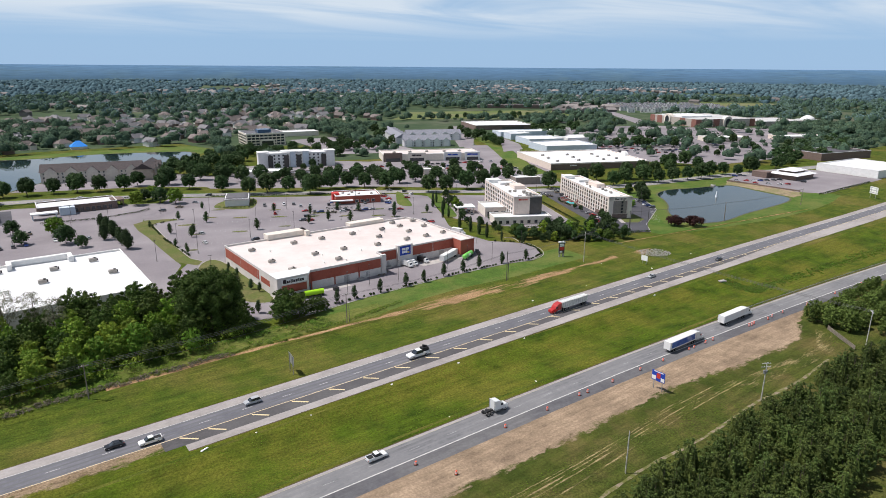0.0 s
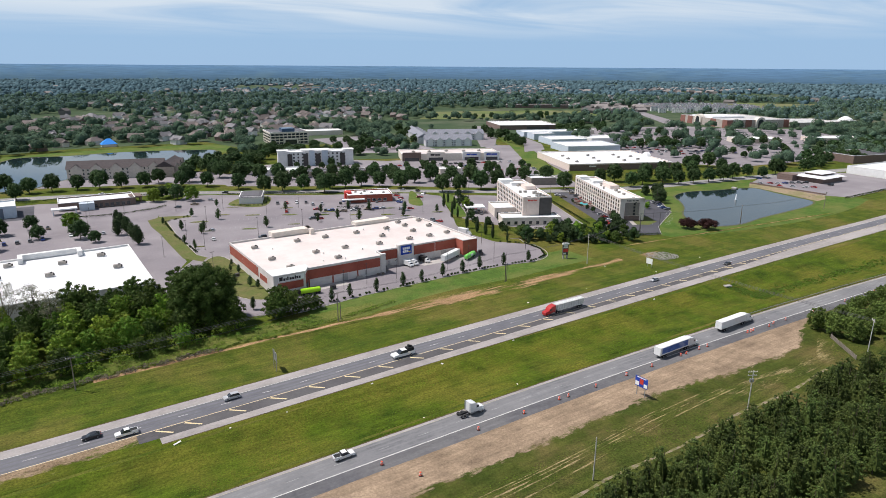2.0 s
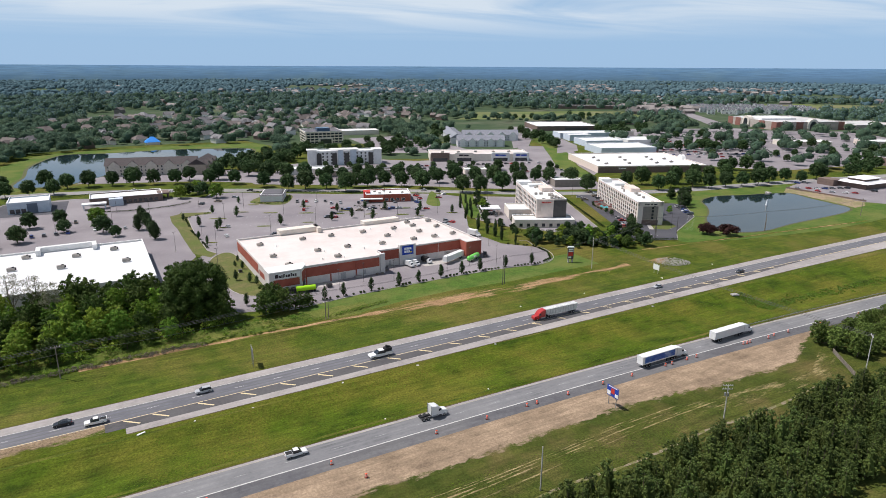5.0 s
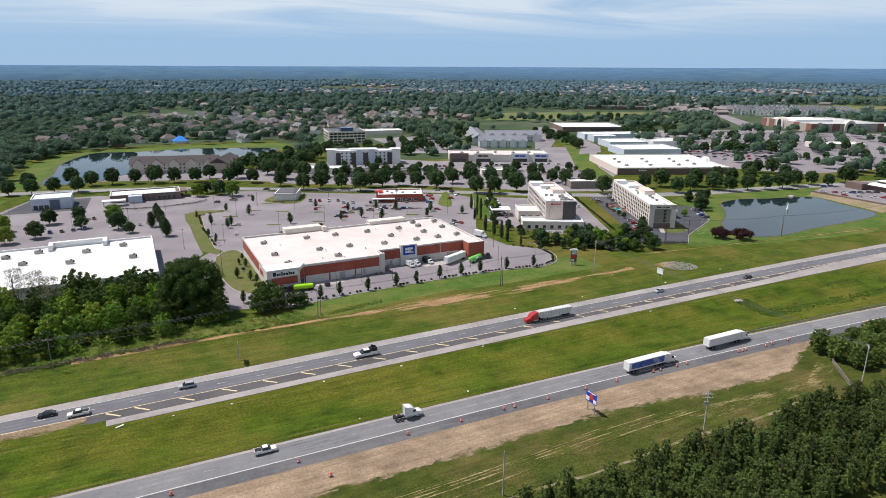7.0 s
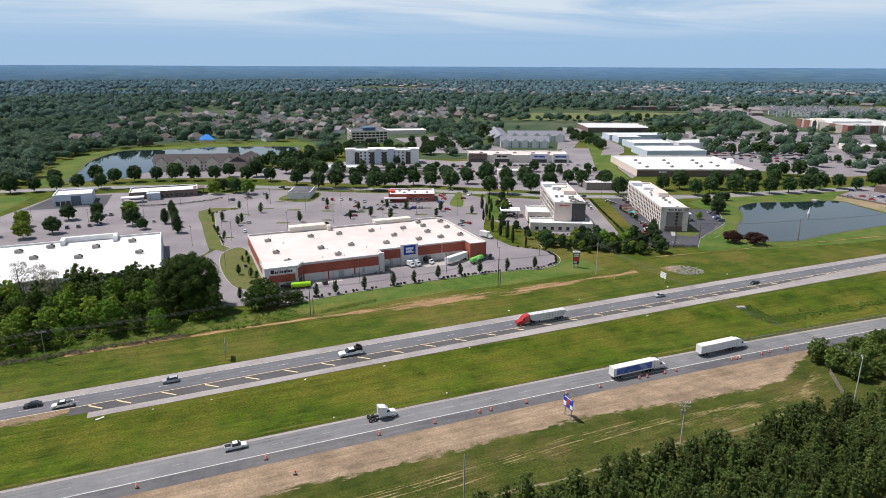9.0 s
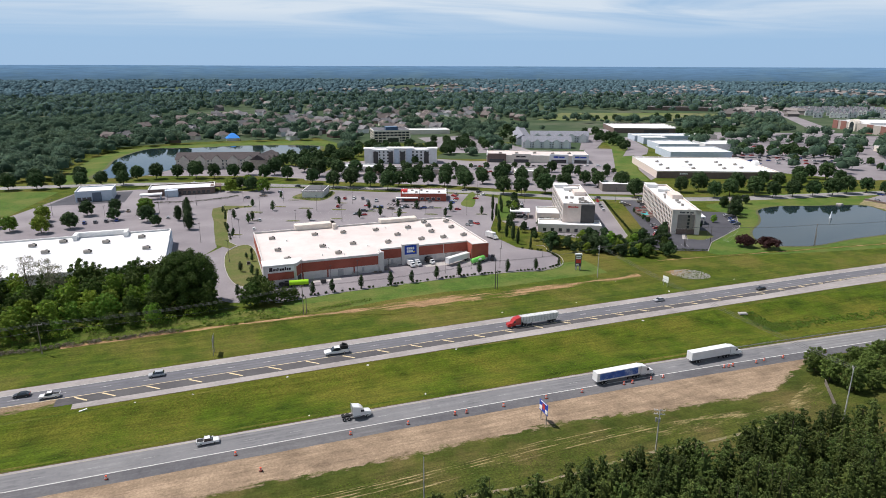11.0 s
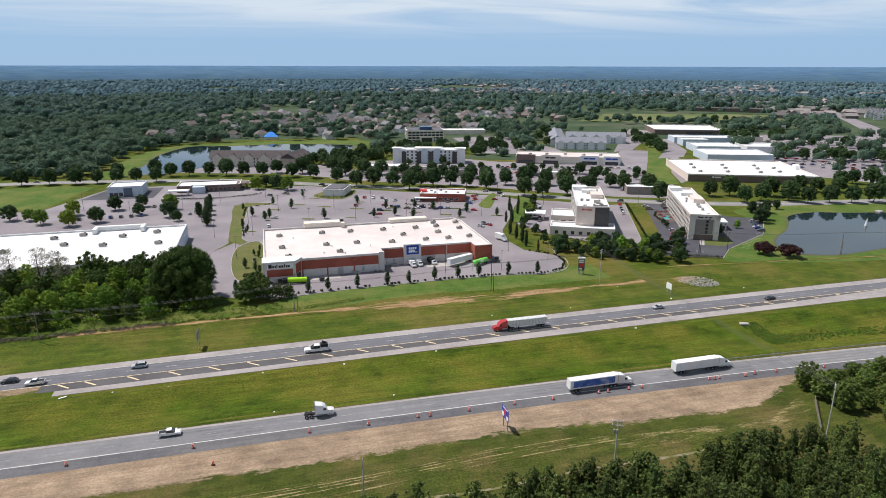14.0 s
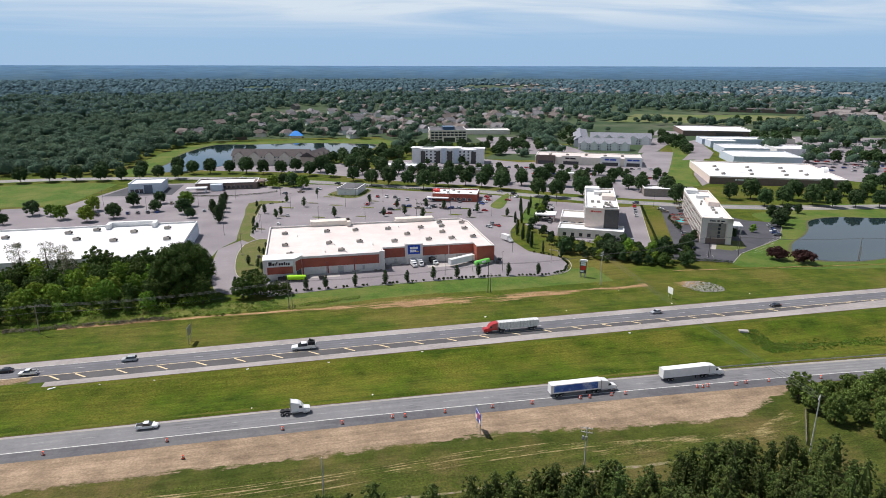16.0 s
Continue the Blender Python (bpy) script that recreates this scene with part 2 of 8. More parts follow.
BRICK = material("red_brick", (0.335, 0.085, 0.055), 0.85, (0.275, 0.070, 0.046), 1.2, (0.36, 0.10, 0.068), 0.15, bump=0.1, bump_scale=5)
BLOCK = material("pale_block", (0.62, 0.58, 0.555), 0.85, (0.56, 0.525, 0.50), 0.9, (0.65, 0.61, 0.58), 0.12)
STUCCO = material("cream_stucco", (0.72, 0.65, 0.57), 0.85, (0.66, 0.595, 0.52), 0.5)
STUCCO_P = material("pinkish_stucco", (0.72, 0.60, 0.53), 0.85, (0.66, 0.55, 0.485), 0.5)
WHITEWALL = material("white_panel", (0.74, 0.735, 0.72), 0.7, (0.68, 0.675, 0.66), 0.4)
TAUPE = material("taupe_panel", (0.27, 0.235, 0.205), 0.8, (0.235, 0.205, 0.18), 0.5)
CHARCOAL = material("charcoal_panel", (0.085, 0.078, 0.075), 0.75, (0.07, 0.065, 0.062), 0.5)
PALEGREY = material("pale_grey_siding", (0.60, 0.60, 0.615), 0.8, (0.54, 0.54, 0.555), 0.5)
APT_ROOF = material("blue_grey_shingle", (0.150, 0.150, 0.168), 0.85, (0.120, 0.120, 0.136), 0.6)
APT_ROOF_PALE = material("pale_grey_shingle", (0.25, 0.255, 0.285), 0.85, (0.20, 0.205, 0.235), 0.6)
FIELD = material("open_field_grass", (0.125, 0.160, 0.052), 0.95, (0.105, 0.138, 0.046), 0.02, (0.17, 0.165, 0.085), 0.008, spec=0.1)
BLUEGREY = material("blue_grey_panel", (0.54, 0.60, 0.67), 0.75, (0.48, 0.54, 0.61), 0.4)
BROWNBRICK = material("brown_brick", (0.190, 0.135, 0.115), 0.85, (0.15, 0.108, 0.092), 0.9)
GLASS = material("dark_window_glass", (0.030, 0.036, 0.044), 0.08, spec=0.8)
METAL_G = material("galvanised_metal", (0.42, 0.42, 0.42), 0.45, (0.34, 0.34, 0.34), 1.5, metal=0.6)
HVAC = material("roof_unit_metal", (0.40, 0.37, 0.33), 0.6, (0.30, 0.28, 0.25), 0.9, metal=0.1)
BLACKMAT = material("black_rubber", (0.018, 0.018, 0.019), 0.7)
TRIM = material("white_trim", (0.76, 0.75, 0.73), 0.6)
SIGNBLUE = material("sign_blue", (0.012, 0.055, 0.38), 0.4)
SIGNRED = material("sign_red", (0.55, 0.045, 0.035), 0.5)
SIGNYEL = material("sign_yellow", (0.85, 0.65, 0.04), 0.5)
SIGNTEXT = material("sign_white", (0.82, 0.82, 0.80), 0.5)
SIGNBLACK = material("sign_black", (0.03, 0.02, 0.025), 0.5)
LIME = material("lime_paint", (0.36, 0.68, 0.02), 0.35)
GREENTANK = material("green_tank_paint", (0.20, 0.62, 0.12), 0.35)
ORANGE = material("orange_plastic", (0.78, 0.115, 0.055), 0.5)
WOODPOLE = material("pole_wood", (0.26, 0.22, 0.18), 0.9, (0.19, 0.16, 0.13), 1.2)
PALEPOLE = material("weathered_pole", (0.50, 0.48, 0.45), 0.85, (0.42, 0.40, 0.37), 1.0)
DARKPOLE = material("dark_pole", (0.085, 0.075, 0.07), 0.7)
WIRE = material("cable_black", (0.10, 0.10, 0.10), 0.6)
BARK = material("bark", (0.110, 0.085, 0.065), 0.95, (0.075, 0.058, 0.045), 2.0)
LEAF = material("street_tree_leaves", (0.044, 0.080, 0.026), 0.7, spec=0.15, rnd=0.22, island=0.25, leaf=0.1, hue=0.012)
LEAF_THICKET = material("thicket_leaves", (0.112, 0.160, 0.036), 0.7, spec=0.15, rnd=0.2, island=0.4, leaf=0.14)
LEAF_OAK = material("oak_leaves", (0.058, 0.094, 0.018), 0.7, spec=0.15, rnd=0.12, island=0.4, leaf=0.1, hue=0.01)
LEAF_BRIGHT = material("bright_leaves", (0.150, 0.235, 0.028), 0.7, spec=0.15, rnd=0.32, island=0.35, leaf=0.14, hue=0.02)
LEAF_PINE = material("wood_leaves", (0.070, 0.100, 0.024), 0.7, spec=0.15, rnd=0.35, island=0.4, leaf=0.08, hue=0.012)
LEAF_DARK = material("evergreen_leaves", (0.040, 0.066, 0.024), 0.75, spec=0.15, rnd=0.2, island=0.35, leaf=0.06)
LEAF_PURPLE = material("purple_leaves", (0.050, 0.022, 0.020), 0.75, spec=0.15, island=0.35, leaf=0.15)
LEAF_PALE = material("pale_sparse_leaves", (0.20, 0.195, 0.13), 0.8, spec=0.15, island=0.3, leaf=0.2)
# leaf green lifted and blued: aerial haze put into the base colour
LEAF_FAR = material("hazed_leaves", (0.088, 0.142, 0.142), 0.85, col3=(0.116, 0.172, 0.150), scale3=0.006, spec=0.08, island=0.45, hue=0.015, cut3=(0.4, 0.6))
WEED_LEAF = material("weed_leaves", (0.115, 0.165, 0.034), 0.85, spec=0.08, island=0.4, leaf=0.2)
HEDGE = material("hedge_leaves", (0.030, 0.050, 0.014), 0.8, spec=0.12, island=0.4, rnd=0.15)
TARP = material("blue_tarp", (0.02, 0.24, 0.72), 0.6)
# grove green with a slight haze tint mixed into the colour
LEAF_NEARWOOD = material("hazed_grove_leaves", (0.068, 0.112, 0.078), 0.8, col3=(0.104, 0.152, 0.090), scale3=0.008, spec=0.1, island=0.3, leaf=0.22, hue=0.015, cut3=(0.4, 0.6))
# inner crowns: gap shade painted as darker green, with a little haze blue
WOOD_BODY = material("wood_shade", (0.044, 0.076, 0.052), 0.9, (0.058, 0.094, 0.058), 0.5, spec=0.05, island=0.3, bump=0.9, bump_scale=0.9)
# farthest leaves: stronger haze painted in as blue-green
LEAF_DIST = material("haze_blue_leaves", (0.092, 0.144, 0.162), 0.9, (0.060, 0.102, 0.118), 0.008, spec=0.0, island=0.35)
# distance haze painted in: blue base colours and a blue glow
DISTANCE = material("painted_haze_distance", (0.034, 0.064, 0.085), 0.95, (0.050, 0.082, 0.090), 0.006, (0.045, 0.080, 0.110), 0.0012, spec=0.0)
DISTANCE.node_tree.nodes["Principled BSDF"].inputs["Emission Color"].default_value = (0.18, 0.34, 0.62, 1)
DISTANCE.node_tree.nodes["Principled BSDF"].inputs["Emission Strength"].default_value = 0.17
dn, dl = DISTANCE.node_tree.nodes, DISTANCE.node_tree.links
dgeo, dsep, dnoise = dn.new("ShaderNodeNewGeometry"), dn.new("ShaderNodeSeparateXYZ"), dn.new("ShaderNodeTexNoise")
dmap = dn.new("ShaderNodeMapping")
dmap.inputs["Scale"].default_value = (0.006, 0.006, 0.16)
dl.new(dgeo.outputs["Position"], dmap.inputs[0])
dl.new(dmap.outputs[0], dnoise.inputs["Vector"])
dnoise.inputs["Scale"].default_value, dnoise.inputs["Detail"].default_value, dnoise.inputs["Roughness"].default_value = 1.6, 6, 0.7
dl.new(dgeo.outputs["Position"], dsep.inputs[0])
# painted haze glows more towards the top of the rise
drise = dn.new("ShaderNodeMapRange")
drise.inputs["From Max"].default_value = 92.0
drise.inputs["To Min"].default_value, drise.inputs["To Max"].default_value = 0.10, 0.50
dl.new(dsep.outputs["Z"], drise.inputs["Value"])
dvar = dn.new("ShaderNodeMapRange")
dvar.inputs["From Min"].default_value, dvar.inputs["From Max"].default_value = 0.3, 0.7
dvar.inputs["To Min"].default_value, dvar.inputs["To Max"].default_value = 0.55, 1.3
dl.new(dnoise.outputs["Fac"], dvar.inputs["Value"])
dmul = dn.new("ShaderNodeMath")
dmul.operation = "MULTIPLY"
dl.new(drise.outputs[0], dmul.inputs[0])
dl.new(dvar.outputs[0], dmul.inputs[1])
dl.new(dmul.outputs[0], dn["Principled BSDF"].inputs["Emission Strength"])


def water(name, deep):
    m = bpy.data.materials.new(name)
    m.use_nodes = True
    n, l = m.node_tree.nodes, m.node_tree.links
    b = n["Principled BSDF"]
    b.inputs["Base Color"].default_value = (*deep, 1)
    b.inputs["Roughness"].default_value, b.inputs["IOR"].default_value = 0.02, 1.33
    geo = n.new("ShaderNodeNewGeometry")
    no = n.new("ShaderNodeTexNoise")
    no.inputs["Scale"].default_value, no.inputs["Detail"].default_value = 0.5, 4
    l.new(geo.outputs["Position"], no.inputs["Vector"])
    bp = n.new("ShaderNodeBump")
    bp.inputs["Strength"].default_value, bp.inputs["Distance"].default_value = 0.05, 0.08
    l.new(no.outputs["Fac"], bp.inputs["Height"])
    l.new(bp.outputs[0], b.inputs["Normal"])
    return m


WATER = water("pond_water", (0.014, 0.026, 0.030))


def paint(name, col, rough=0.3):
    m = bpy.data.materials.new(name)
    m.use_nodes = True
    b = m.node_tree.nodes["Principled BSDF"]
    b.inputs["Base Color"].default_value = (*col, 1)
    b.inputs["Roughness"].default_value, b.inputs["Coat Weight"].default_value = rough, 0.4
    return m


CARPAINT = {"white": paint("white_car_paint", (0.72, 0.72, 0.71)), "black": paint("black_car_paint", (0.015, 0.015, 0.017)), "silver": paint("silver_car_paint", (0.40, 0.41, 0.42)),
            "grey": paint("grey_car_paint", (0.12, 0.125, 0.13)), "red": paint("red_car_paint", (0.42, 0.02, 0.018)), "blue": paint("blue_car_paint", (0.02, 0.05, 0.22)),
            "tan": paint("tan_car_paint", (0.30, 0.24, 0.17))}


# ---------------------------------------------------------------- building helpers
class Shape:
    """Vertices and faces of one mesh."""

    def __init__(self):
        self.v, self.f = [], []

    def add(self, verts, faces):
        k = len(self.v)
        self.v.extend(tuple(p) for p in verts)
        self.f.extend(tuple(i + k for i in f) for f in faces)
        return self

    def box(self, x0, x1, y0, y1, z0, z1, turn=None):
        p = [(x, y, z) for z in (z0, z1) for x, y in ((x0, y0), (x1, y0), (x1, y1), (x0, y1))]
        if turn is not None:
            p = [turn @ Vector(q) for q in p]
        return self.add(p, [(3, 2, 1, 0), (4, 5, 6, 7), (0, 1, 5, 4), (1, 2, 6, 5), (2, 3, 7, 6), (3, 0, 4, 7)])

    def prism(self, poly, z0, z1):
        n = len(poly)
        p = [(x, y, z0) for x, y in poly] + [(x, y, z1) for x, y in poly]
        return self.add(p, [tuple(range(n - 1, -1, -1)), tuple(range(n, 2 * n))] + [(i, (i + 1) % n, n + (i + 1) % n, n + i) for i in range(n)])

    def side(self, prof, x0, x1):
        """A profile in y, z drawn along x."""
        n = len(prof)
        p = [(x0, y, z) for y, z in prof] + [(x1, y, z) for y, z in prof]
        return self.add(p, [tuple(range(n)), tuple(range(2 * n - 1, n - 1, -1))] + [(i, n + i, n + (i + 1) % n, (i + 1) % n) for i in range(n)])

    def sheet(self, poly, z):
        return self.add([(x, y, z) for x, y in poly], [tuple(range(len(poly)))])

    def tube(self, a, b, r0, r1=None, n=8):
        a, b = Vector(a), Vector(b)
        r1 = r0 if r1 is None else r1
        q = (b - a).to_track_quat("Z", "Y")
        ring = [Vector((math.cos(6.28318 * i / n), math.sin(6.28318 * i / n), 0)) for i in range(n)]
        p = [a + q @ (c * r0) for c in ring] + [b + q @ (c * r1) for c in ring]
        return self.add(p, [tuple(range(n - 1, -1, -1)), tuple(range(n, 2 * n))] + [(i, (i + 1) % n, n + (i + 1) % n, n + i) for i in range(n)])

    def mesh(self, name, mat_, smooth=False):
        me = bpy.data.meshes.new(name)
        me.from_pydata(self.v, [], self.f)
        me.materials.append(mat_)
        if smooth:
            me.polygons.foreach_set("use_smooth", [True] * len(me.polygons))
        me.update()
        return me


def part(name, shape, mat_, parent, label="", smooth=False):
    data = shape.mesh(name, mat_, smooth) if isinstance(shape, Shape) else shape
    ob = new(name, data)
    ob.parent = parent
    return tagged(ob, label)


def thing(name, x, y, z=0.0, rz=0.0, label="", category="", group="", kind=""):
    ob = new(name)
    ob.matrix_basis = pose(x, y, z, 0, 0, rz)
    ob.empty_display_size = 0.5
    return tagged(ob, label, category, group, kind)


def setting(name, shape, mat_, label, category, smooth=False):
    return tagged(new(name, shape.mesh(name, mat_, smooth)), label, category, "", "structure")


def at(x, y, rz=0.0, s=1.0, z=0.0, sz=None):
    return pose(x, y, z, 0, 0, rz) @ Matrix.Diagonal((s, s, sz or s, 1))


def wobble(poly, step, amount, seed=0):
    """The outline with points every step metres, each pushed about a little."""
    r = random.Random(seed)
    out = []
    for i, (x0, y0) in enumerate(poly):
        x1, y1 = poly[(i + 1) % len(poly)]
        n = max(1, int(math.hypot(x1 - x0, y1 - y0) / step))
        for k in range(n):
            out.append((x0 + (x1 - x0) * k / n + r.uniform(-amount, amount), y0 + (y1 - y0) * k / n + r.uniform(-amount, amount)))
    return out


def smooth_loop(poly, per=6):
    """A closed rounded outline through the corners given."""
    out, n = [], len(poly)
    for i in range(n):
        p0, p1, p2, p3 = (Vector(poly[(i + k - 1) % n]) for k in range(4))
        for k in range(per):
            t = k / per
            q = 0.5 * (2 * p1 + (p2 - p0) * t + (2 * p0 - 5 * p1 + 4 * p2 - p3) * t * t + (3 * p1 - p0 - 3 * p2 + p3) * t ** 3)
            out.append((q.x, q.y))
    return out


def inside(x, y, poly):
    hit, n = False, len(poly)
    for i in range(n):
        (x0, y0), (x1, y1) = poly[i], poly[i - 1]
        if (y0 > y) != (y1 > y) and x < (x1 - x0) * (y - y0) / (y1 - y0) + x0:
            hit = not hit
    return hit

# ---------------------------------------------------------------- ground and roads
def west_line(x):
    """The yellow edge line of the far carriageway."""
    return 160.8 + 2.0 * max(0.0, 1 - ((x - 230) / 230) ** 2) - 0.9 * min(1.0, max(0.0, (330 - x) / 160))


def east_line(x):
    """The white edge line of the near carriageway."""
    k = min(max(0.0, x - 100), 320)
    return 116.2 - 0.0105 * x - 1.43e-4 * k * k - max(0.0, x - 420) * 0.0915


POND = smooth_loop([(366, 217), (386, 210), (417, 213), (449, 214), (482, 216), (499, 223), (503, 238), (507, 256), (512, 275), (496, 283), (474, 288), (451, 295), (428, 290), (412, 273), (398, 260), (378, 246), (365, 230)])
LAKE = smooth_loop([(-22, 584), (-18, 640), (-18, 690), (-12, 727), (0, 766), (16, 786), (55, 778), (112, 782), (170, 766), (201, 748), (190, 702), (171, 674), (135, 662), (106, 640), (60, 628), (34, 604), (14, 580)])


def ground_height(x, y):
    z = 0.0
    w, e = west_line(x) - 8.5, east_line(x) + 9
    if e < y < w:
        z -= 1.5 * math.sin(math.pi * (y - e) / (w - e)) ** 2
    if 175 < y < 200:
        z -= 0.7 * math.sin(math.pi * (y - 175) / 25) ** 2 * min(1.0, max(0.0, (345 - x) / 50))
    return z


xs = np.concatenate([np.arange(-5200, -300, 350), np.arange(-300, -60, 40), np.arange(-60, 460, 6.0), np.arange(460, 900, 40), np.arange(900, 5201, 350)])
ys = np.concatenate([np.arange(-5200, 0, 400), np.arange(0, 90, 15), np.arange(90, 216, 3.0), np.arange(216, 420, 30), np.arange(420, 900, 60), np.arange(900, 5300, 350)])
g = Shape()
g.v = [(x, y, ground_height(x, y)) for y in ys for x in xs]
nx = len(xs)
g.f = [(j * nx + i, j * nx + i + 1, (j + 1) * nx + i + 1, (j + 1) * nx + i) for j in range(len(ys) - 1) for i in range(nx - 1)]
setting("ground", g, GRASS, "mown green roadside grass reaching to the wooded horizon", "ground", True)


def strip(name, line, lo, hi, x0, x1, z, mat_, label, category, step=12.0, jitter=0.0):
    s, n = Shape(), max(1, int((x1 - x0) / step))
    r = random.Random(name)
    for i in range(n + 1):
        x = x0 + (x1 - x0) * i / n
        y = line(x)
        a_, b_ = lo(x) if callable(lo) else lo, hi(x) if callable(hi) else hi
        s.v += [(x, y + a_ + r.uniform(-jitter, jitter), z), (x, y + b_ + r.uniform(-jitter, jitter), z)]
    s.f = [(2 * i, 2 * i + 2, 2 * i + 3, 2 * i + 1) for i in range(n)]
    return setting(name, s, mat_, label, category)


def region(name, poly, z, mat_, label, category, step=0, jitter=0.0, seed=1):
    return setting(name, Shape().sheet(wobble(poly, step, jitter, seed) if step else poly, z), mat_, label, category)


def blend_strip(name, line, lo, hi, x0, x1, z, mat_, cover, label, category, step=2.0, rows=8, lift=None):
    """A strip of ground whose bare share is cover(x, k), k from 0 at lo to 1 at hi."""
    sh, n_, share = Shape(), int((x1 - x0) / step), []
    for i in range(n_ + 1):
        x = x0 + (x1 - x0) * i / n_
        a_, b_ = (lo(x), hi(x)) if callable(lo) else (lo, hi)
        for k in range(rows + 1):
            y = line(x) + a_ + (b_ - a_) * k / rows
            sh.v.append((x, y, ground_height(x, y) + z + (lift(x, k / rows) if lift else 0.0)))
            share.append(cover(x, k / rows))
    m = rows + 1
    sh.f = [(i * m + k, (i + 1) * m + k, (i + 1) * m + k + 1, i * m + k + 1) for i in range(n_) for k in range(rows)]
    ob = setting(name, sh, mat_, label, category, True)
    ob.data.attributes.new("bare", "FLOAT", "POINT").data.foreach_set("value", share)
    return ob


# rough grass of the median and the verges
s = Shape()
for i in range(140):
    x = -200 + i * 6
    a, b = east_line(x) + 8.4, west_line(x) - 8
    for k in range(9):
        y = a + (b - a) * k / 8
        s.v.append((x, y, ground_height(x, y) + 0.03))
s.f = [(i * 9 + k, (i + 1) * 9 + k, (i + 1) * 9 + k + 1, i * 9 + k + 1) for i in range(139) for k in range(8)]
setting("median_grass", s, MEDIAN, "lush rough grass in the hollow between carriageways", "grass", True)

# far carriageway
strip("shoulder_far", west_line, 7.2, 11.3, -600, 3500, 0.05, SHOULDER, "pale concrete outer shoulder of the highway", "road")
strip("road_west", west_line, -0.25, 7.2, -600, 3500, 0.06, ASPHALT, "grey asphalt two-lane carriageway with worn wheel tracks", "road")
def dark_edge(x):
    """The dark inner shoulder narrows along the road and ends."""
    return -4.8 + 1.4 * min(1.0, max(0.0, (x - 95) / 90)) + 3.1 * min(1.0, max(0.0, (x - 300) / 60))


strip("shoulder_inner_dark", west_line, dark_edge, -0.25, 26, 362, 0.055, DARKTOP, "dark resurfaced inner shoulder with diagonal bars", "road")
strip("shoulder_inner_pale", west_line, -8.0, dark_edge, 31, 3500, 0.05, SHOULDER, "pale concrete strip along the inner shoulder", "road")
blend_strip("shoulder_dirt", west_line, -9.0, -0.2, -90, 36, 0.045, SHOULDERGRASS, lambda x, k: (0.16 + 0.62 * k) * min(1.0, max(0.0, (36 - x) / 9)) * (1.0 if x > 0 else max(0.55, 1 + x / 120)), "bare brown dirt beside the pavement's end", "dirt", 2.0, 8)
EDGE_SOIL = material("edge_soil", (0.115, 0.085, 0.050), 0.95, (0.075, 0.070, 0.026), 0.7, bump=0.3, spec=0.1, fine=0.3)
for line_, lo_, hi_, x0_ in ((west_line, 11.2, 11.7, -300), (west_line, -8.4, -7.9, 31), (east_line, 8.2, 8.75, -300)):
    strip("road_edge_soil", line_, lo_, hi_, x0_, 700, 0.047, EDGE_SOIL, "thin line of brown soil along the pavement", "dirt", 2.0, 0.16)
# near carriageway
strip("shoulder_east_far", east_line, 7.3, 8.3, -600, 2500, 0.05, SHOULDER, "pale worn shoulder of the near carriageway", "road")
strip("road_east", east_line, 0.0, 7.3, -600, 2500, 0.06, ASPHALT_E, "pale worn asphalt two-lane carriageway", "road")
strip("shoulder_east_dark", east_line, -4.6, 0.0, -600, 2500, 0.055, material("fresh_shoulder_asphalt", (0.112, 0.110, 0.116), 0.88, (0.090, 0.088, 0.094), 0.3, (0.135, 0.131, 0.132), 0.05, fine=0.12, streak=0.16), "dark newly laid shoulder with orange barrels", "road", jitter=0.12)
# wheel tracks
for k, off in enumerate((0.9, 2.7, 4.6, 6.4)):
    strip("wheel_track", west_line, off - 0.35, off + 0.35, -600, 1500, 0.064, material("wheel_track_dark", (0.120, 0.120, 0.127), 0.85, (0.145, 0.145, 0.152), 0.15, cut=(0.45, 0.75)), "darker tyre-polished wheel track in the asphalt", "road", 8, 0.06)
for k, off in enumerate((1.0, 2.7, 4.7, 6.3)):
    strip("wheel_track", east_line, off - 0.3, off + 0.3, -600, 1500, 0.064, material("wheel_track_grey", (0.170, 0.170, 0.174), 0.85, (0.205, 0.205, 0.207), 0.12, cut=(0.45, 0.7)), "darker tyre-polished wheel track in the asphalt", "road", 8, 0.06)
# painted lines
strip("edge_line_yellow", west_line, -0.12, 0.12, -600, 1500, 0.068, PAINT_Y, "painted yellow edge line", "road marking")
strip("edge_line_white_west", west_line, 7.15, 7.30, -600, 1500, 0.068, PAINT_W, "worn white edge line", "road marking")
strip("edge_line_white_east", east_line, -0.16, 0.16, -600, 1500, 0.068, PAINT_W, "bright white edge line", "road marking")
strip("edge_line_yellow_east", east_line, 7.25, 7.38, -600, 1500, 0.068, material("faded_yellow_paint", (0.40, 0.35, 0.24), 0.8, (0.3, 0.28, 0.22), 1.0), "faded yellow edge line", "road marking")


def dash_mesh(w, l, mat_):
    return Shape().sheet([(-l / 2, -w / 2), (l / 2, -w / 2), (l / 2, w / 2), (-l / 2, w / 2)], 0).mesh("dash", mat_)


WORN = material("worn_white_paint", (0.36, 0.36, 0.355), 0.8, (0.24, 0.24, 0.24), 1.5)
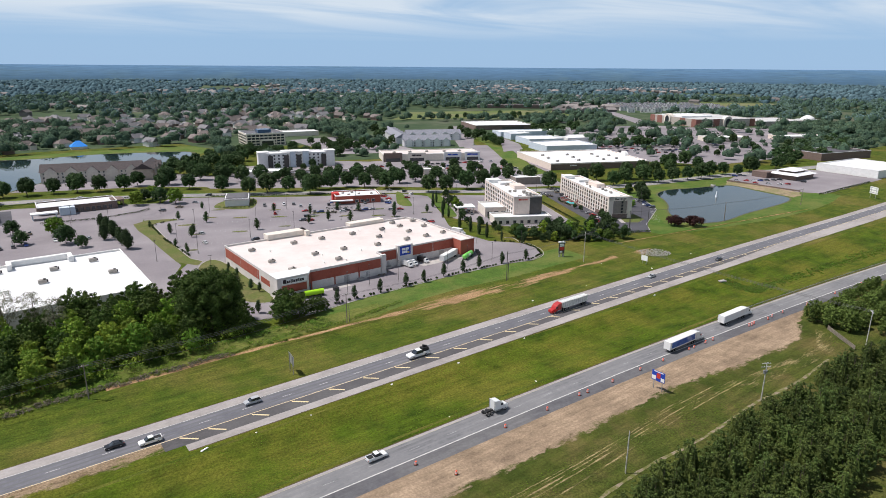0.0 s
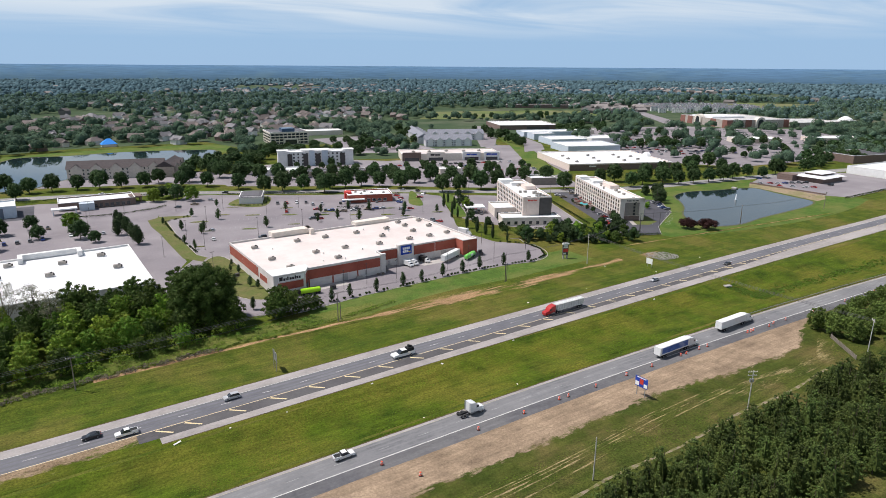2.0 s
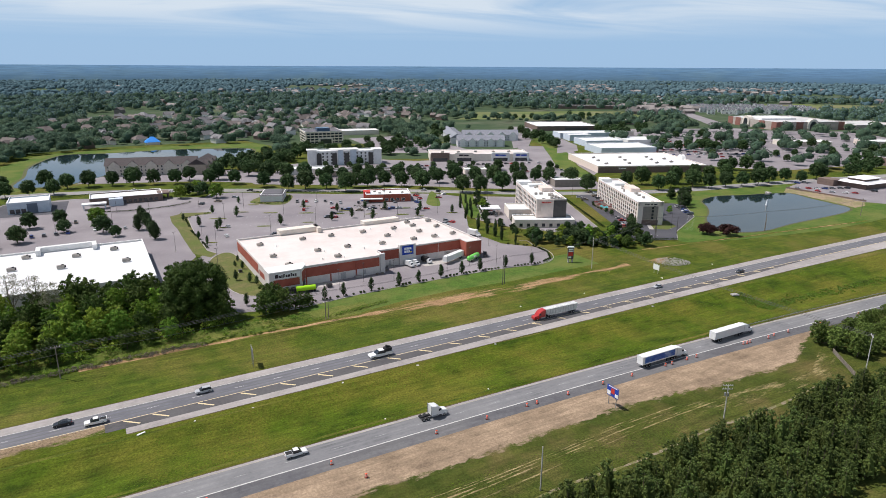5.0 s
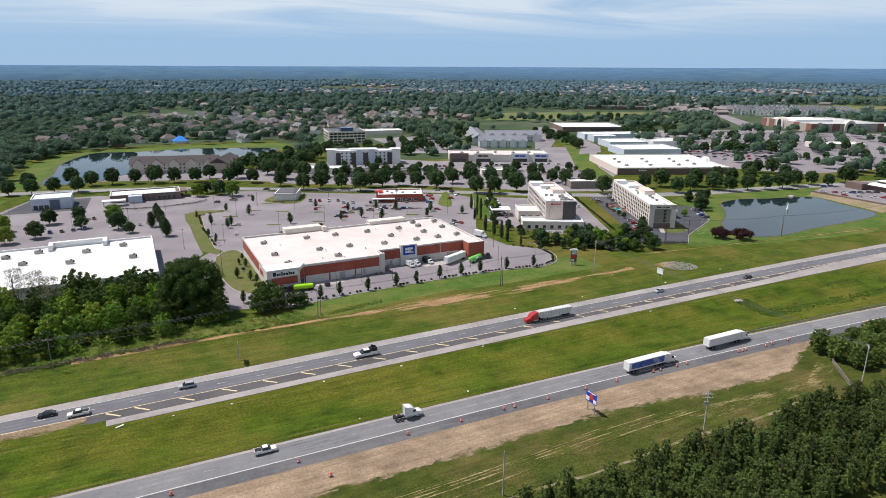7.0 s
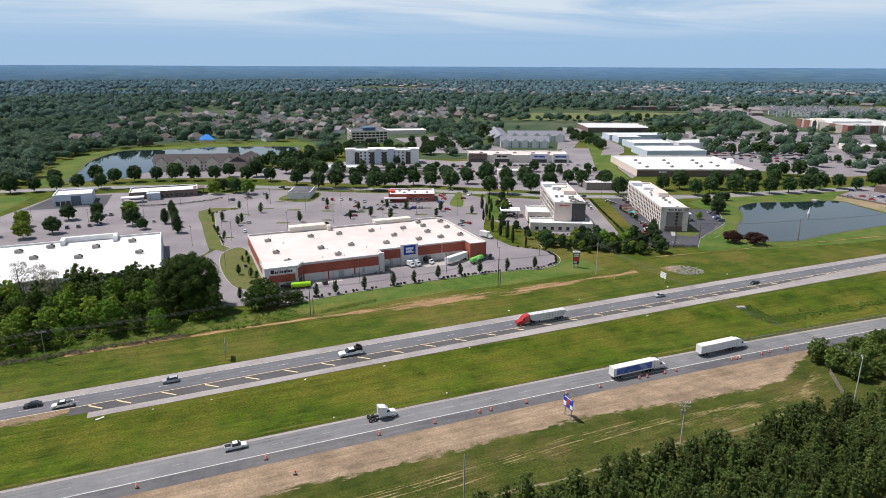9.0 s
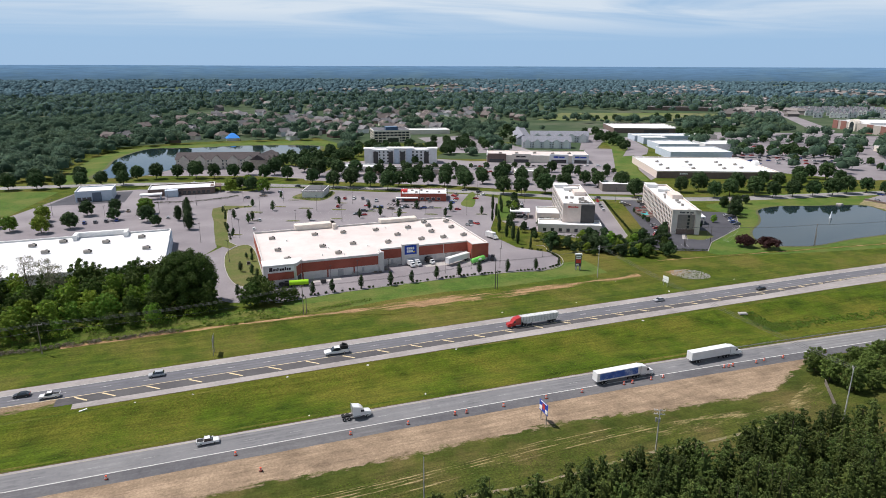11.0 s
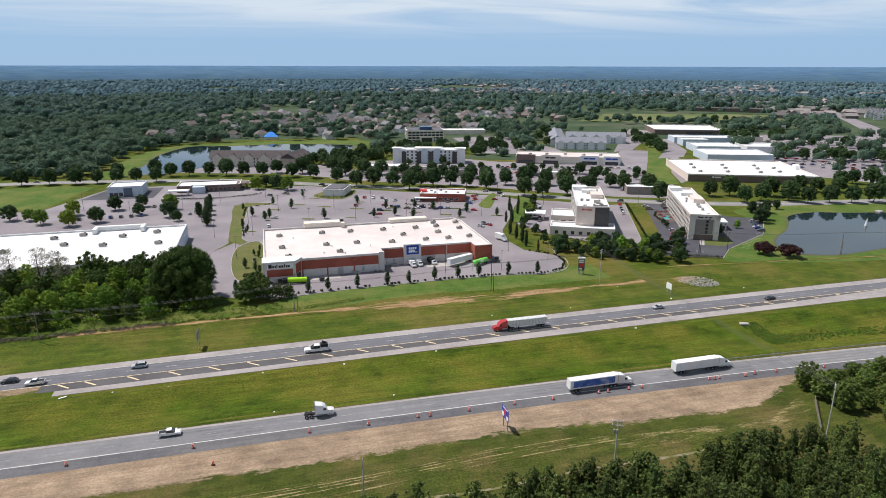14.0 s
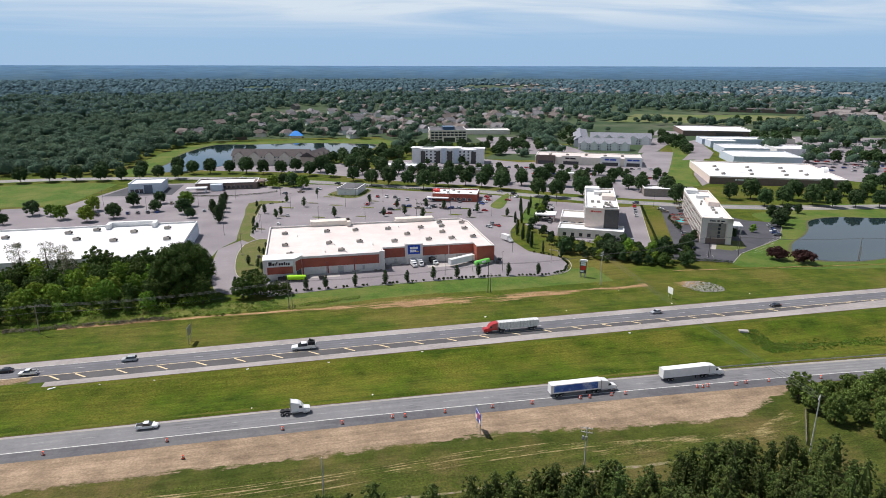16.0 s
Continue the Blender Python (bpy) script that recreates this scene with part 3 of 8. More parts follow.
for name, line, off, first in (("lane_line_west", west_line, 3.6, 2.0), ("lane_line_east", east_line, 3.65, 5.0)):
    root = thing(name, 0, 0, 0, 0, "broken white lane line between two lanes", "road marking", "", "structure")
    dm = dash_mesh(0.15, 3.05, PAINT_W if "west" in name else WORN)
    for i in range(-10, 45):
        x = first + i * 12.2
        d = part("dash", dm, PAINT_W, root)
        d.matrix_basis = pose(x, line(x) + off, 0.07, 0, 0, math.degrees(math.atan((line(x + 5) - line(x - 5)) / 10)))
root = thing("shoulder_bars", 0, 0, 0, 0, "cream diagonal bars painted on the dark inner shoulder", "road marking", "", "structure")
bar = dash_mesh(0.55, 5.0, PAINT_Y)
for i in range(27):
    x = 32.7 + (7.5 if i else 0) + max(0, i - 1) * 12.2
    d = part("bar", bar, PAINT_Y, root)
    d.matrix_basis = pose(x, west_line(x) - 0.1 + dark_edge(x) / 2.3, 0.066, 0, 0, -40) @ Matrix.Scale(-dark_edge(x) / 4.8, 4, (1, 0, 0))

region("retaining_bank", [(512, 281), (529, 290), (532, 262), (530, 229), (516, 221), (503, 221), (507, 238), (511, 256), (515, 272)], 0.125, material("tan_bank_soil", (0.33, 0.245, 0.16), 0.95, (0.25, 0.19, 0.12), 0.3, (0.20, 0.18, 0.08), 0.08, fine=0.2), "bare tan bank between pond and car park", "bank", 2.0, 0.5)

# graded dirt along the near carriageway
def dirt_edge(x):
    edge = 98.5 if x < 150 else 98.5 - 5.5 * min(1, (x - 150) / 60)
    return edge + (max(0.0, x - 232) * 0.42) + noise.noise((x * 0.05, 1.3, 0)) * 1.6


DIRT_LOW = lambda x: min(dirt_edge(x) - 6.0, east_line(x) - 5.6) - east_line(x)


def dirt_share(x, k):
    y = DIRT_LOW(x) * (1 - k) - 4.4 * k + east_line(x)
    return 0.5 + 0.115 * (y - dirt_edge(x) + 0.4)


blend_strip("dirt_bank", east_line, DIRT_LOW, lambda x: -4.4, -80, 262, 0.035, DIRTGRASS, dirt_share, "freshly graded tan dirt bank beside the carriageway", "dirt", 1.5, 14,
            lambda x, k: 0.55 * max(0.0, math.sin(math.pi * k)) * (0.55 + 0.8 * noise.noise((x * 0.12, k * 3, 4))))
# long unmown grass between the dirt and the wood
s = Shape()
for i in range(100):
    x = -90 + 4 * i
    top = min(dirt_edge(x) - 4.0, east_line(x) - 5.4)
    s.v += [(x, 20.0, 0.02), (x, 60.0, 0.02), (x, top, 0.02)]
s.f = [(3 * i + k, 3 * i + 3 + k, 3 * i + 4 + k, 3 * i + 1 + k) for i in range(99) for k in range(2)]
setting("near_verge", s, NEARGRASS, "long unmown olive grass between carriageway and wood", "grass")
# straw and wheel ruts across the near verge
blend_strip("straw_verge", lambda x: dirt_edge(x) - 7.0, -5.0, 4.5, 100, 246, 0.03, STRAWGRASS, lambda x, k: (0.40 + 0.16 * k) * min(1.0, 0.4 + (x - 95) / 80), "patchy straw and dry grass below the dirt bank", "grass", 2.0, 8)
for k, (y0, sl) in enumerate(((88.0, 0.02), (86.6, 0.022), (90.5, 0.0), (83.5, 0.03), (89.3, 0.012))):
    blend_strip("wheel_rut", lambda x: y0 + sl * (x - 60) + 0.8 * math.sin(x * 0.05), -0.7, 0.7, 50, (178, 178, 170, 190, 184)[k], 0.05 + 0.004 * k, STRAWGRASS, lambda x, q: 0.55 * math.sin(math.pi * q), "faint straw-coloured wheel rut in the grass", "track", 3.0, 4)
strip("farm_track", lambda x: 77.6 + 0.6 * math.sin(x * 0.12), -0.45, 0.45, 90, 222, 0.05, material("track_gravel", (0.25, 0.20, 0.14), 0.95, (0.12, 0.125, 0.03), 0.4, bump=0.4, cut=(0.42, 0.55)), "narrow pale gravel track beside the wood", "track", 3, 0.25)
# mown verge: red clay line and tall weeds
s_line = lambda x: 199 + 2.2 * math.sin(x * 0.021) + (0.02 * (x - 150) if x > 150 else 0)
clay_half = lambda x: 0.9 if x < 120 else float(np.interp(x, [120, 140, 165, 190, 215, 260], [1.2, 4.2, 5.6, 4.6, 3.2, 2.0]))
blend_strip("clay_line", s_line, lambda x: -1.6 * clay_half(x) - 1.0, lambda x: 1.6 * clay_half(x) + 1.2, 20, 290, 0.085, CLAYGRASS,
            lambda x, k: 0.66 * math.sin(math.pi * k) ** 1.1 * (0.92 + 0.3 * noise.noise((x * 0.05, 3.0, k))), "ragged reddish clay and dry grass along the mown edge", "dirt", 1.5, 10)
strip("weed_belt", s_line, 0.8, 14.0, -260, 125, 0.045, WEEDS, "unmown weedy belt below the trees", "weeds", 2.5, 0.8)
strip("lawn_bank", lambda x: 203.0 + 0.03 * max(0, x - 150), 2.0, 23.0, 98, 250, 0.04, LAWN, "bright mown lawn below the store's yard", "lawn", 4, 0.3)
blend_strip("clay_edge_east", lambda x: 214 - 0.115 * (x - 300), -1.3, 1.3, 285, 470, 0.10, CLAYGRASS, lambda x, k: 0.56 * math.sin(math.pi * k), "thin bare line along the mown verge", "dirt", 2.0, 6)
blend_strip("clay_outfall", lambda x: 197.5, -7.5, 7.5, 262, 300, 0.11, CLAYGRASS, lambda x, k: 0.6 * math.sin(math.pi * k) * math.sin(math.pi * (x - 262) / 38), "bare brown soil round the drainage outfall", "dirt", 1.5, 10)
r = random.Random(8)
s = Shape()
for k in range(620):
    a, d = r.uniform(0, 6.28), math.sqrt(r.random())
    x, y = 286.0 + math.cos(a) * d * 8.5, 193.0 + math.sin(a) * d * 6.2 - math.cos(a) * d * 2.2
    e = r.uniform(0.15, 0.5)
    q = [(x + e * r.uniform(0.7, 1.1) * math.cos(b), y + e * r.uniform(0.6, 1.0) * math.sin(b)) for b in (0.2, 1.5, 2.9, 4.3, 5.4)]
    s.prism(q, ground_height(x, y) - 0.05, ground_height(x, y) + e * r.uniform(0.3, 0.7))
tagged(new("riprap", s.mesh("riprap", GRAVEL)), "heap of grey riprap stones in a drainage outfall", "stones", "", "stuff")
# ponds
for name, outline, lab in (("pond", POND, "still dark pond reflecting trees and sky"), ("lake", LAKE, "long calm lake beside the lawns")):
    cx, cy = np.mean([p[0] for p in outline]), np.mean([p[1] for p in outline])
    bank = [(cx + (x - cx) * 1.035, cy + (y - cy) * 1.035) for x, y in outline]
    region(name + "_bank", bank, 0.08, material(name + "_bank_soil", (0.10, 0.095, 0.045), 0.95, (0.07, 0.085, 0.025), 0.4), "narrow muddy bank round the water", "bank")
    setting(name, Shape().sheet(outline, 0.12), WATER, lab, "pond")
region("pond_lawn", smooth_loop([(322, 214), (400, 196), (470, 192), (530, 200), (545, 214), (545, 300), (500, 312), (412, 318), (396, 290), (372, 262), (345, 240)]), 0.06, LAWN, "bright mown lawn round the pond", "lawn")
region("lake_lawn", smooth_loop([(-48, 566), (-46, 640), (-44, 700), (-34, 742), (-22, 776), (6, 806), (60, 812), (140, 818), (215, 804), (226, 762), (196, 716), (160, 740), (90, 752), (20, 735), (0, 660), (-10, 570)]), 0.05, LAWN, "bright lawn along the lake shore", "lawn")

# streets and car parks
def street_mid(x):
    px = [-260, -139, -92, -25, 35, 120, 200, 243, 287, 340, 400, 440, 490, 545, 640, 900]
    py = [545, 552, 555, 545, 535, 499, 452, 434, 400, 366, 338, 326, 319, 311, 292, 240]
    return float(np.interp(x, px, py))


def smooth_mid(x):
    return sum(street_mid(x + d) for d in (-30, -15, 0, 15, 30)) / 5


strip("verge_street", smooth_mid, -9, 10, -260, 700, 0.045, LAWN, "grassy verge along the tree-lined street", "grass", 10)
region("car_park_west", [(-120, 388), (-90, 330), (-60, 262), (62, 262), (66, 300), (74, 316), (74, 400), (82, 430), (118, 470), (60, 494), (20, 512), (-24, 512), (-52, 434), (-120, 430)], 0.06, LOT, "broad grey car park with faded bays", "car park")
region("car_park_main", [(78, 226), (100, 221), (150, 225.5), (205, 224), (222, 221), (234, 225), (240, 236), (240, 248), (228, 262), (226, 285), (232, 305), (246, 330), (262, 362), (276, 386), (266, 404), (240, 420), (196, 440), (160, 462), (130, 482), (112, 488), (84, 440), (78, 404), (78, 318), (66, 300), (66, 262), (72, 232)], 0.065, LOT, "broad pinkish-grey asphalt car park round the stores", "car park")
strip("street", smooth_mid, -7, 7, -260, 700, 0.085, STREET, "tree-lined two-way asphalt street", "road", 8)
strip("street_line", smooth_mid, -0.12, 0.12, -260, 700, 0.09, PAINT_Y, "yellow centre line of the street", "road marking", 8)
region("hotel_car_park", [(254, 290), (246, 318), (262, 356), (278, 386), (300, 374), (330, 352), (343, 352), (300, 262), (292, 255), (286, 263), (270, 268)], 0.07, LOT, "grey hotel car park", "car park")
region("dark_car_park", [(306, 247), (358, 352), (376, 340), (388, 300), (400, 292), (402, 284), (378, 256), (336, 234), (322, 221), (294, 233)], 0.075, LOT_DARK, "new dark asphalt car park round the hotel", "car park")
region("restaurant_car_park", [(530, 291), (560, 300), (620, 306), (662, 276), (656, 214), (540, 213.5), (530, 229), (532, 262)], 0.07, LOT, "grey restaurant car park beside the pond", "car park")
region("mall_car_park", [(560, 430), (610, 350), (760, 330), (860, 420), (860, 560), (700, 640), (620, 560)], 0.07, LOT, "wide sunlit car park full of cars", "car park")
region("mall_car_park_east", [(862, 420), (862, 560), (702, 640), (760, 740), (960, 660), (984, 596), (1080, 540), (1010, 430)], 0.068, LOT, "pale car park before the shopping mall", "car park")
region("inn_car_park", [(20, 580), (60, 566), (112, 548), (150, 520), (176, 560), (150, 600), (126, 588), (40, 612)], 0.066, LOT, "car park of the lakeside inn", "car park")
region("strip_car_park", [(150, 512), (215, 472), (262, 446), (300, 414), (350, 378), (396, 358), (420, 400), (430, 430), (470, 540), (330, 570), (300, 600), (200, 610), (180, 560), (150, 530)], 0.06, LOT, "car park before the shopping strip", "car park")
region("service_yard", [(434, 414), (452, 428), (480, 490), (535, 560), (590, 640), (606, 690), (588, 690), (548, 600), (513, 545), (460, 466)], 0.065, LOT, "service road behind the large store", "road")
region("side_car_park", [(398, 404), (408, 410), (436, 470), (476, 530), (528, 610), (502, 626), (442, 545), (432, 480)], 0.061, LOT, "car park aisle beside the lawn strip", "car park")
region("quarter_ground", [(300, 604), (336, 585), (440, 540), (480, 560), (566, 700), (480, 720), (330, 650)], 0.03, FAR_GROUND, "shaded ground under trees behind the shops", "ground")
region("strip_lawn", [(408, 410), (432, 414), (458, 466), (513, 545), (548, 600), (590, 690), (574, 694), (528, 610), (476, 530), (436, 470)], 0.062, LAWN, "green lawn strip between car parks", "lawn")
region("dry_lawn_store", smooth_loop([(80, 308), (92, 312), (93, 247), (81, 249), (77, 280)]), 0.075, DRYLAWN, "dry tan lawn beside the store", "lawn")
region("kerb_lawn", [(73.5, 419), (72.5, 400), (73.5, 380), (73.3, 355), (73.6, 322), (80.5, 311), (84.5, 317), (81, 325), (81, 369), (83.2, 410), (86, 414), (99, 415), (99.7, 420), (82.7, 426)], 0.1, DRYLAWN, "kerbed grass strip along the car park", "lawn")
region("field_lawn", [(-130, 436), (-52, 440), (-38, 520), (-64, 532), (-140, 530)], 0.07, LAWN, "flat mown green field", "lawn")

# ---------------------------------------------------------------- planting
def crown_shape(seed, lobes, size, count, squash=1.0, droop=0.25, rough=0.75, inner=0.62, core=0.8, core_from=0.0):
    """Leaf sprays set over the lobes of a crown; lobes: centre and radius."""
    r = np.random.RandomState(seed)
    rad = np.array([q[3] for q in lobes])
    cen = np.array([q[:3] for q in lobes])
    pick = r.choice(len(lobes), count, p=rad ** 2 / (rad ** 2).sum())
    d = r.normal(size=(count, 3))
    d /= np.linalg.norm(d, axis=1)[:, None]
    d[:, 2] = np.where(d[:, 2] < -0.35, -d[:, 2], d[:, 2])
    p = cen[pick] + d * (rad[pick] * r.uniform(inner, 1.1, count))[:, None] * np.array([1, 1, squash])
    nrm = d + r.normal(size=(count, 3)) * rough
    nrm /= np.linalg.norm(nrm, axis=1)[:, None]
    t = np.cross(nrm, r.normal(size=(count, 3)))
    t /= np.linalg.norm(t, axis=1)[:, None]
    b = np.cross(nrm, t)
    sz = (size * r.uniform(0.6, 1.35, count))[:, None]
    dr = np.zeros((count, 3))
    dr[:, 2] = -droop
    corners = [p + t * sz + dr * sz, p + b * sz * 0.75 - t * sz * 0.3, p - b * sz * 0.75 - t * sz * 0.5]
    s = Shape()
    s.v = [tuple(q) for q in np.stack(corners, 1).reshape(-1, 3)]
    s.f = [(3 * i, 3 * i + 1, 3 * i + 2) for i in range(count)]
    for x, y, z, q in lobes:
        if core and q > core_from:
            q *= core
            s.add([(x + q, y, z), (x - q, y, z), (x, y + q, z), (x, y - q, z), (x, y, z + q * squash), (x, y, z - q * squash)], [(0, 2, 4), (2, 1, 4), (1, 3, 4), (3, 0, 4), (2, 0, 5), (1, 2, 5), (3, 1, 5), (0, 3, 5)])
    return s


def pine_shape(seed, h, w, size, whorls=7, arms=6, tuft=24, base=0.16):
    """Needle tufts along whorls of upswept branches, narrowing to a pointed leader."""
    r = np.random.RandomState(seed)
    cen = []
    for k in range(whorls):
        q = (k + 0.4) / whorls
        z, reach = h * (base + (0.9 - base) * q), w * (1 - q * q) ** 0.55 + 0.2
        turn = r.uniform(0, 6.28)
        for a in range(arms if q < 0.7 else arms - 2):
            ang = turn + 6.28 * a / arms + r.uniform(-0.25, 0.25)
            far = reach * r.uniform(0.7, 1.12)
            for along in (0.42, 0.92):
                cen.append((math.cos(ang) * far * along, math.sin(ang) * far * along, z + far * along * r.uniform(0.05, 0.3), 0.26 + 0.16 * (1 - q) + 0.20 * along))
    cen += [(0, 0, h * 0.93, 0.55), (0.3, 0.2, h * 0.88, 0.6), (-0.3, -0.1, h * 0.86, 0.6)]
    cen = np.array(cen)
    n = len(cen) * tuft
    c = np.repeat(cen, tuft, 0)
    d = r.normal(size=(n, 3))
    d /= np.linalg.norm(d, axis=1)[:, None]
    p = c[:, :3] + d * c[:, 3:] * r.uniform(0.3, 1.0, n)[:, None] * np.array([1, 1, 0.75])
    up = d + np.array([0, 0, 0.35]) + r.normal(size=(n, 3)) * 0.35
    t = np.cross(up, r.normal(size=(n, 3)))
    t /= np.linalg.norm(t, axis=1)[:, None]
    b = np.cross(up, t)
    b /= np.linalg.norm(b, axis=1)[:, None]
    sz = (size * r.uniform(0.7, 1.35, n))[:, None]
    s = Shape()
    s.v = [tuple(q) for q in np.stack([p + t * sz, p + b * sz * 0.55 - t * sz * 0.5, p - b * sz * 0.55 - t * sz * 0.5], 1).reshape(-1, 3)]
    s.f = [(3 * i, 3 * i + 1, 3 * i + 2) for i in range(n)]
    k, rings = len(s.v), ((0.1 + base * 0.5, 0.55), (base + 0.3 * (0.9 - base), 0.5), (base + 0.62 * (0.9 - base), 0.3), (0.8, 0.02))
    s.v += [(math.cos(a) * w * q * (0.75 + 0.4 * (i % 2)), math.sin(a) * w * q * (0.75 + 0.4 * (i % 2)), h * z) for z, q in rings for i, a in enumerate(np.linspace(0, 6.283, 11)[:-1])]
    s.f += [(k + 10 * m + i, k + 10 * m + (i + 1) % 10, k + 10 * m + 10 + (i + 1) % 10, k + 10 * m + 10 + i) for m in range(3) for i in range(10)]
    return s


def pine_proto(x, y, h, w, seed, size, label, group, whorls=7, tuft=26, base=0.16, name="pine_tree"):
    root = thing(name, x, y, 0, 0, label, "tree", group)
    part("trunk", trunk_shape(h * 0.93, h * 0.014, 0, seed, 1.0), BARK, root)
    part("crown", pine_shape(seed, h, w, size, whorls, 6, tuft, base), LEAF_PINE, root)
    return root


def trunk_shape(h, r0, limbs, seed, spread):
    r = random.Random(seed)
    s = Shape()
    bend = (r.uniform(-0.1, 0.1) * h, r.uniform(-0.1, 0.1) * h, h * 0.55)
    s.tube((0, 0, -0.2), bend, r0, r0 * 0.65, 6)
    s.tube(bend, (bend[0], bend[1], h), r0 * 0.65, r0 * 0.15, 5)
    for i in range(limbs):
        a = 6.283 * i / limbs + r.uniform(-0.4, 0.4)
        k = r.uniform(0.3, 0.75)
        st = (bend[0] * k, bend[1] * k, h * 0.55 * k + h * 0.1)
        s.tube(st, (math.cos(a) * spread, math.sin(a) * spread, st[2] + h * r.uniform(0.2, 0.45)), r0 * 0.35, r0 * 0.08, 4)
    return s


def round_lobes(seed, w, z0, z1, n, taper=0.6, small=1.0, tidy=False):
    r = random.Random(seed)
    out = []
    if tidy == "slim":
        for i in range(n):
            k = (i + 0.5) / n
            rr = w * float(np.interp(k, [0, 0.12, 0.4, 0.8, 1], [0.55, 0.9, 1.0, 0.62, 0.3]))
            out.append((r.uniform(-0.14, 0.14) * w, r.uniform(-0.14, 0.14) * w, z0 + (z1 - z0) * k, rr * 0.92))
        return out
    if tidy == "clumps":
        mid_z, half = (z0 + z1) / 2, (z1 - z0) / 2 + w * 0.3
        out += [(0, 0, mid_z, w * 0.62), (0, 0, mid_z + half * 0.3, w * 0.55), (w * 0.3, 0, mid_z - half * 0.3, w * 0.5), (-w * 0.3, 0, mid_z - half * 0.3, w * 0.5)]
        for i in range(n):
            k = -0.85 + 1.83 * (i + 0.5) / n
            rim = math.sqrt(max(0.02, 1 - k * k)) * r.uniform(0.72, 1.0)
            a = i * 2.399 + r.uniform(-0.3, 0.3)
            out.append((math.cos(a) * rim * w * 0.9, math.sin(a) * rim * w * 0.9, mid_z + half * 0.9 * k * r.uniform(0.85, 1.05), w * r.uniform(0.11, 0.21)))
        return out
    if tidy:
        mid_z, half = z0 * 0.55 + z1 * 0.45, (z1 - z0) / 2 + w * 0.34
        out.append((0, 0, mid_z, w * 0.66))
        out.append((0, 0, mid_z + half * 0.4, w * 0.5))
        for i in range(n):
            k = -0.75 + 1.72 * (i + 0.5) / n
            ring = w * 0.72 * math.sqrt(max(0.03, 1 - k * k)) * r.uniform(0.88, 1.1)
            a = i * 2.4 + r.uniform(-0.3, 0.3)
            out.append((math.cos(a) * ring, math.sin(a) * ring, mid_z + half * 0.74 * k, w * r.uniform(0.24, 0.34)))
        return out
    m = max(1, int(round((z1 - z0 + w) / (w * 1.1))))
    for k in range(m):
        q = (k + 0.5) / m
        out.append((0, 0, z0 + (z1 - z0) * q, w * 0.68 * (1 - taper * 0.6 * abs(q - 0.4) / 0.6)))
    for i in range(n):
        k = (i + 0.5) / n
        z = z0 + (z1 - z0) * k
        ring = w * (1 - taper * abs(k - 0.38) / 0.62) * r.uniform(0.5, 0.92)
        a = i * 2.4 + r.uniform(-0.5, 0.5)
        out.append((math.cos(a) * ring, math.sin(a) * ring, z, w * r.uniform(0.2, 0.42) * small))
    return out


def tree_proto(name, x, y, h, w, leaf, seed, count, size, label, category="tree", group="", n=14, z0=0.25, taper=0.6, rz=0, trunk=None, s=1.0, small=1.0, rough=0.6, tidy=False):
    root = thing(name, x, y, 0, rz, label, category, group)
    root.scale = (s, s, s)
    count, size = int(count * 1.9), size * 0.78
    part("trunk", trunk_shape(h * 0.85, trunk or h * 0.022, 0 if tidy == "slim" else 6, seed, w * 0.5), BARK, root)
    part("crown", crown_shape(seed, round_lobes(seed, w, h * z0 + w * 0.2, h - w * 0.3, n, taper, small, tidy), size, count, rough=rough, inner=0.55 if tidy == "clumps" else 0.8 if tidy else 0.62, core=0 if leaf is LEAF_PALE else 0.72), leaf, root)
    return root


def plant(protos, spots, seed, lo=0.85, hi=1.15):
    r = random.Random(seed)
    for x, y, *k in spots:
        f = (k[0] if k else 1.0) * r.uniform(lo, hi)
        copy_thing(r.choice(protos), pose(x, y, 0, 0, 0, r.uniform(0, 360)) @ Matrix.Scale(f, 4))


def grow(protos_args, spots, seed, lo=0.85, hi=1.15):
    """Builds each kind at one of the spots and copies it to the others."""
    protos = []
    for i, kw in enumerate(protos_args):
        x, y, *k = spots[i]
        protos.append(tree_proto(x=x, y=y, **kw))
    plant(protos, spots[len(protos):], seed, lo, hi)


# the wood beside the near verge
r = random.Random(11)
WOOD_LINE = lambda x: 72.5 + 1.5 * math.sin(x * 0.13) - (0.03 * (x - 190) if x > 190 else 0)
wood = []
for i in range(44):
    for j in range(7):
        x, y = 64 + i * 4.0 + r.uniform(-1.9, 1.9), 45.5 + j * 4.1 + r.uniform(-1.7, 1.7)
        if y < WOOD_LINE(x) - 1.5 - 2.5 * max(0, noise.noise((x * 0.09, 4.0, 0))) and x < 236:
            wood.append((x, y))
r.shuffle(wood)
PINE_LABEL = "dense young dark green pine in a wood"
protos = [pine_proto(*wood[k], 8.6 + 1.1 * (k % 3), 3.0 + 0.4 * (k % 2), 100 + k, 0.23, PINE_LABEL, "pines of the roadside wood", 6 + k % 2) for k in range(6)]
plant(protos, wood[6:], 12, 0.72, 1.12)
# lone thin pines rising over the edge of the wood
slim = pine_proto(209, 69.5, 10.5, 2.6, 120, 0.2, "thin tall pine with a bare lower trunk", "pines of the roadside wood", 5, 20, 0.45)
for x, y, k in ((212.5, 70.5, 0.85), (166, 71.5, 0.85), (226, 68.5, 0.95)):
    copy_thing(slim, at(x, y, x * 7, k))
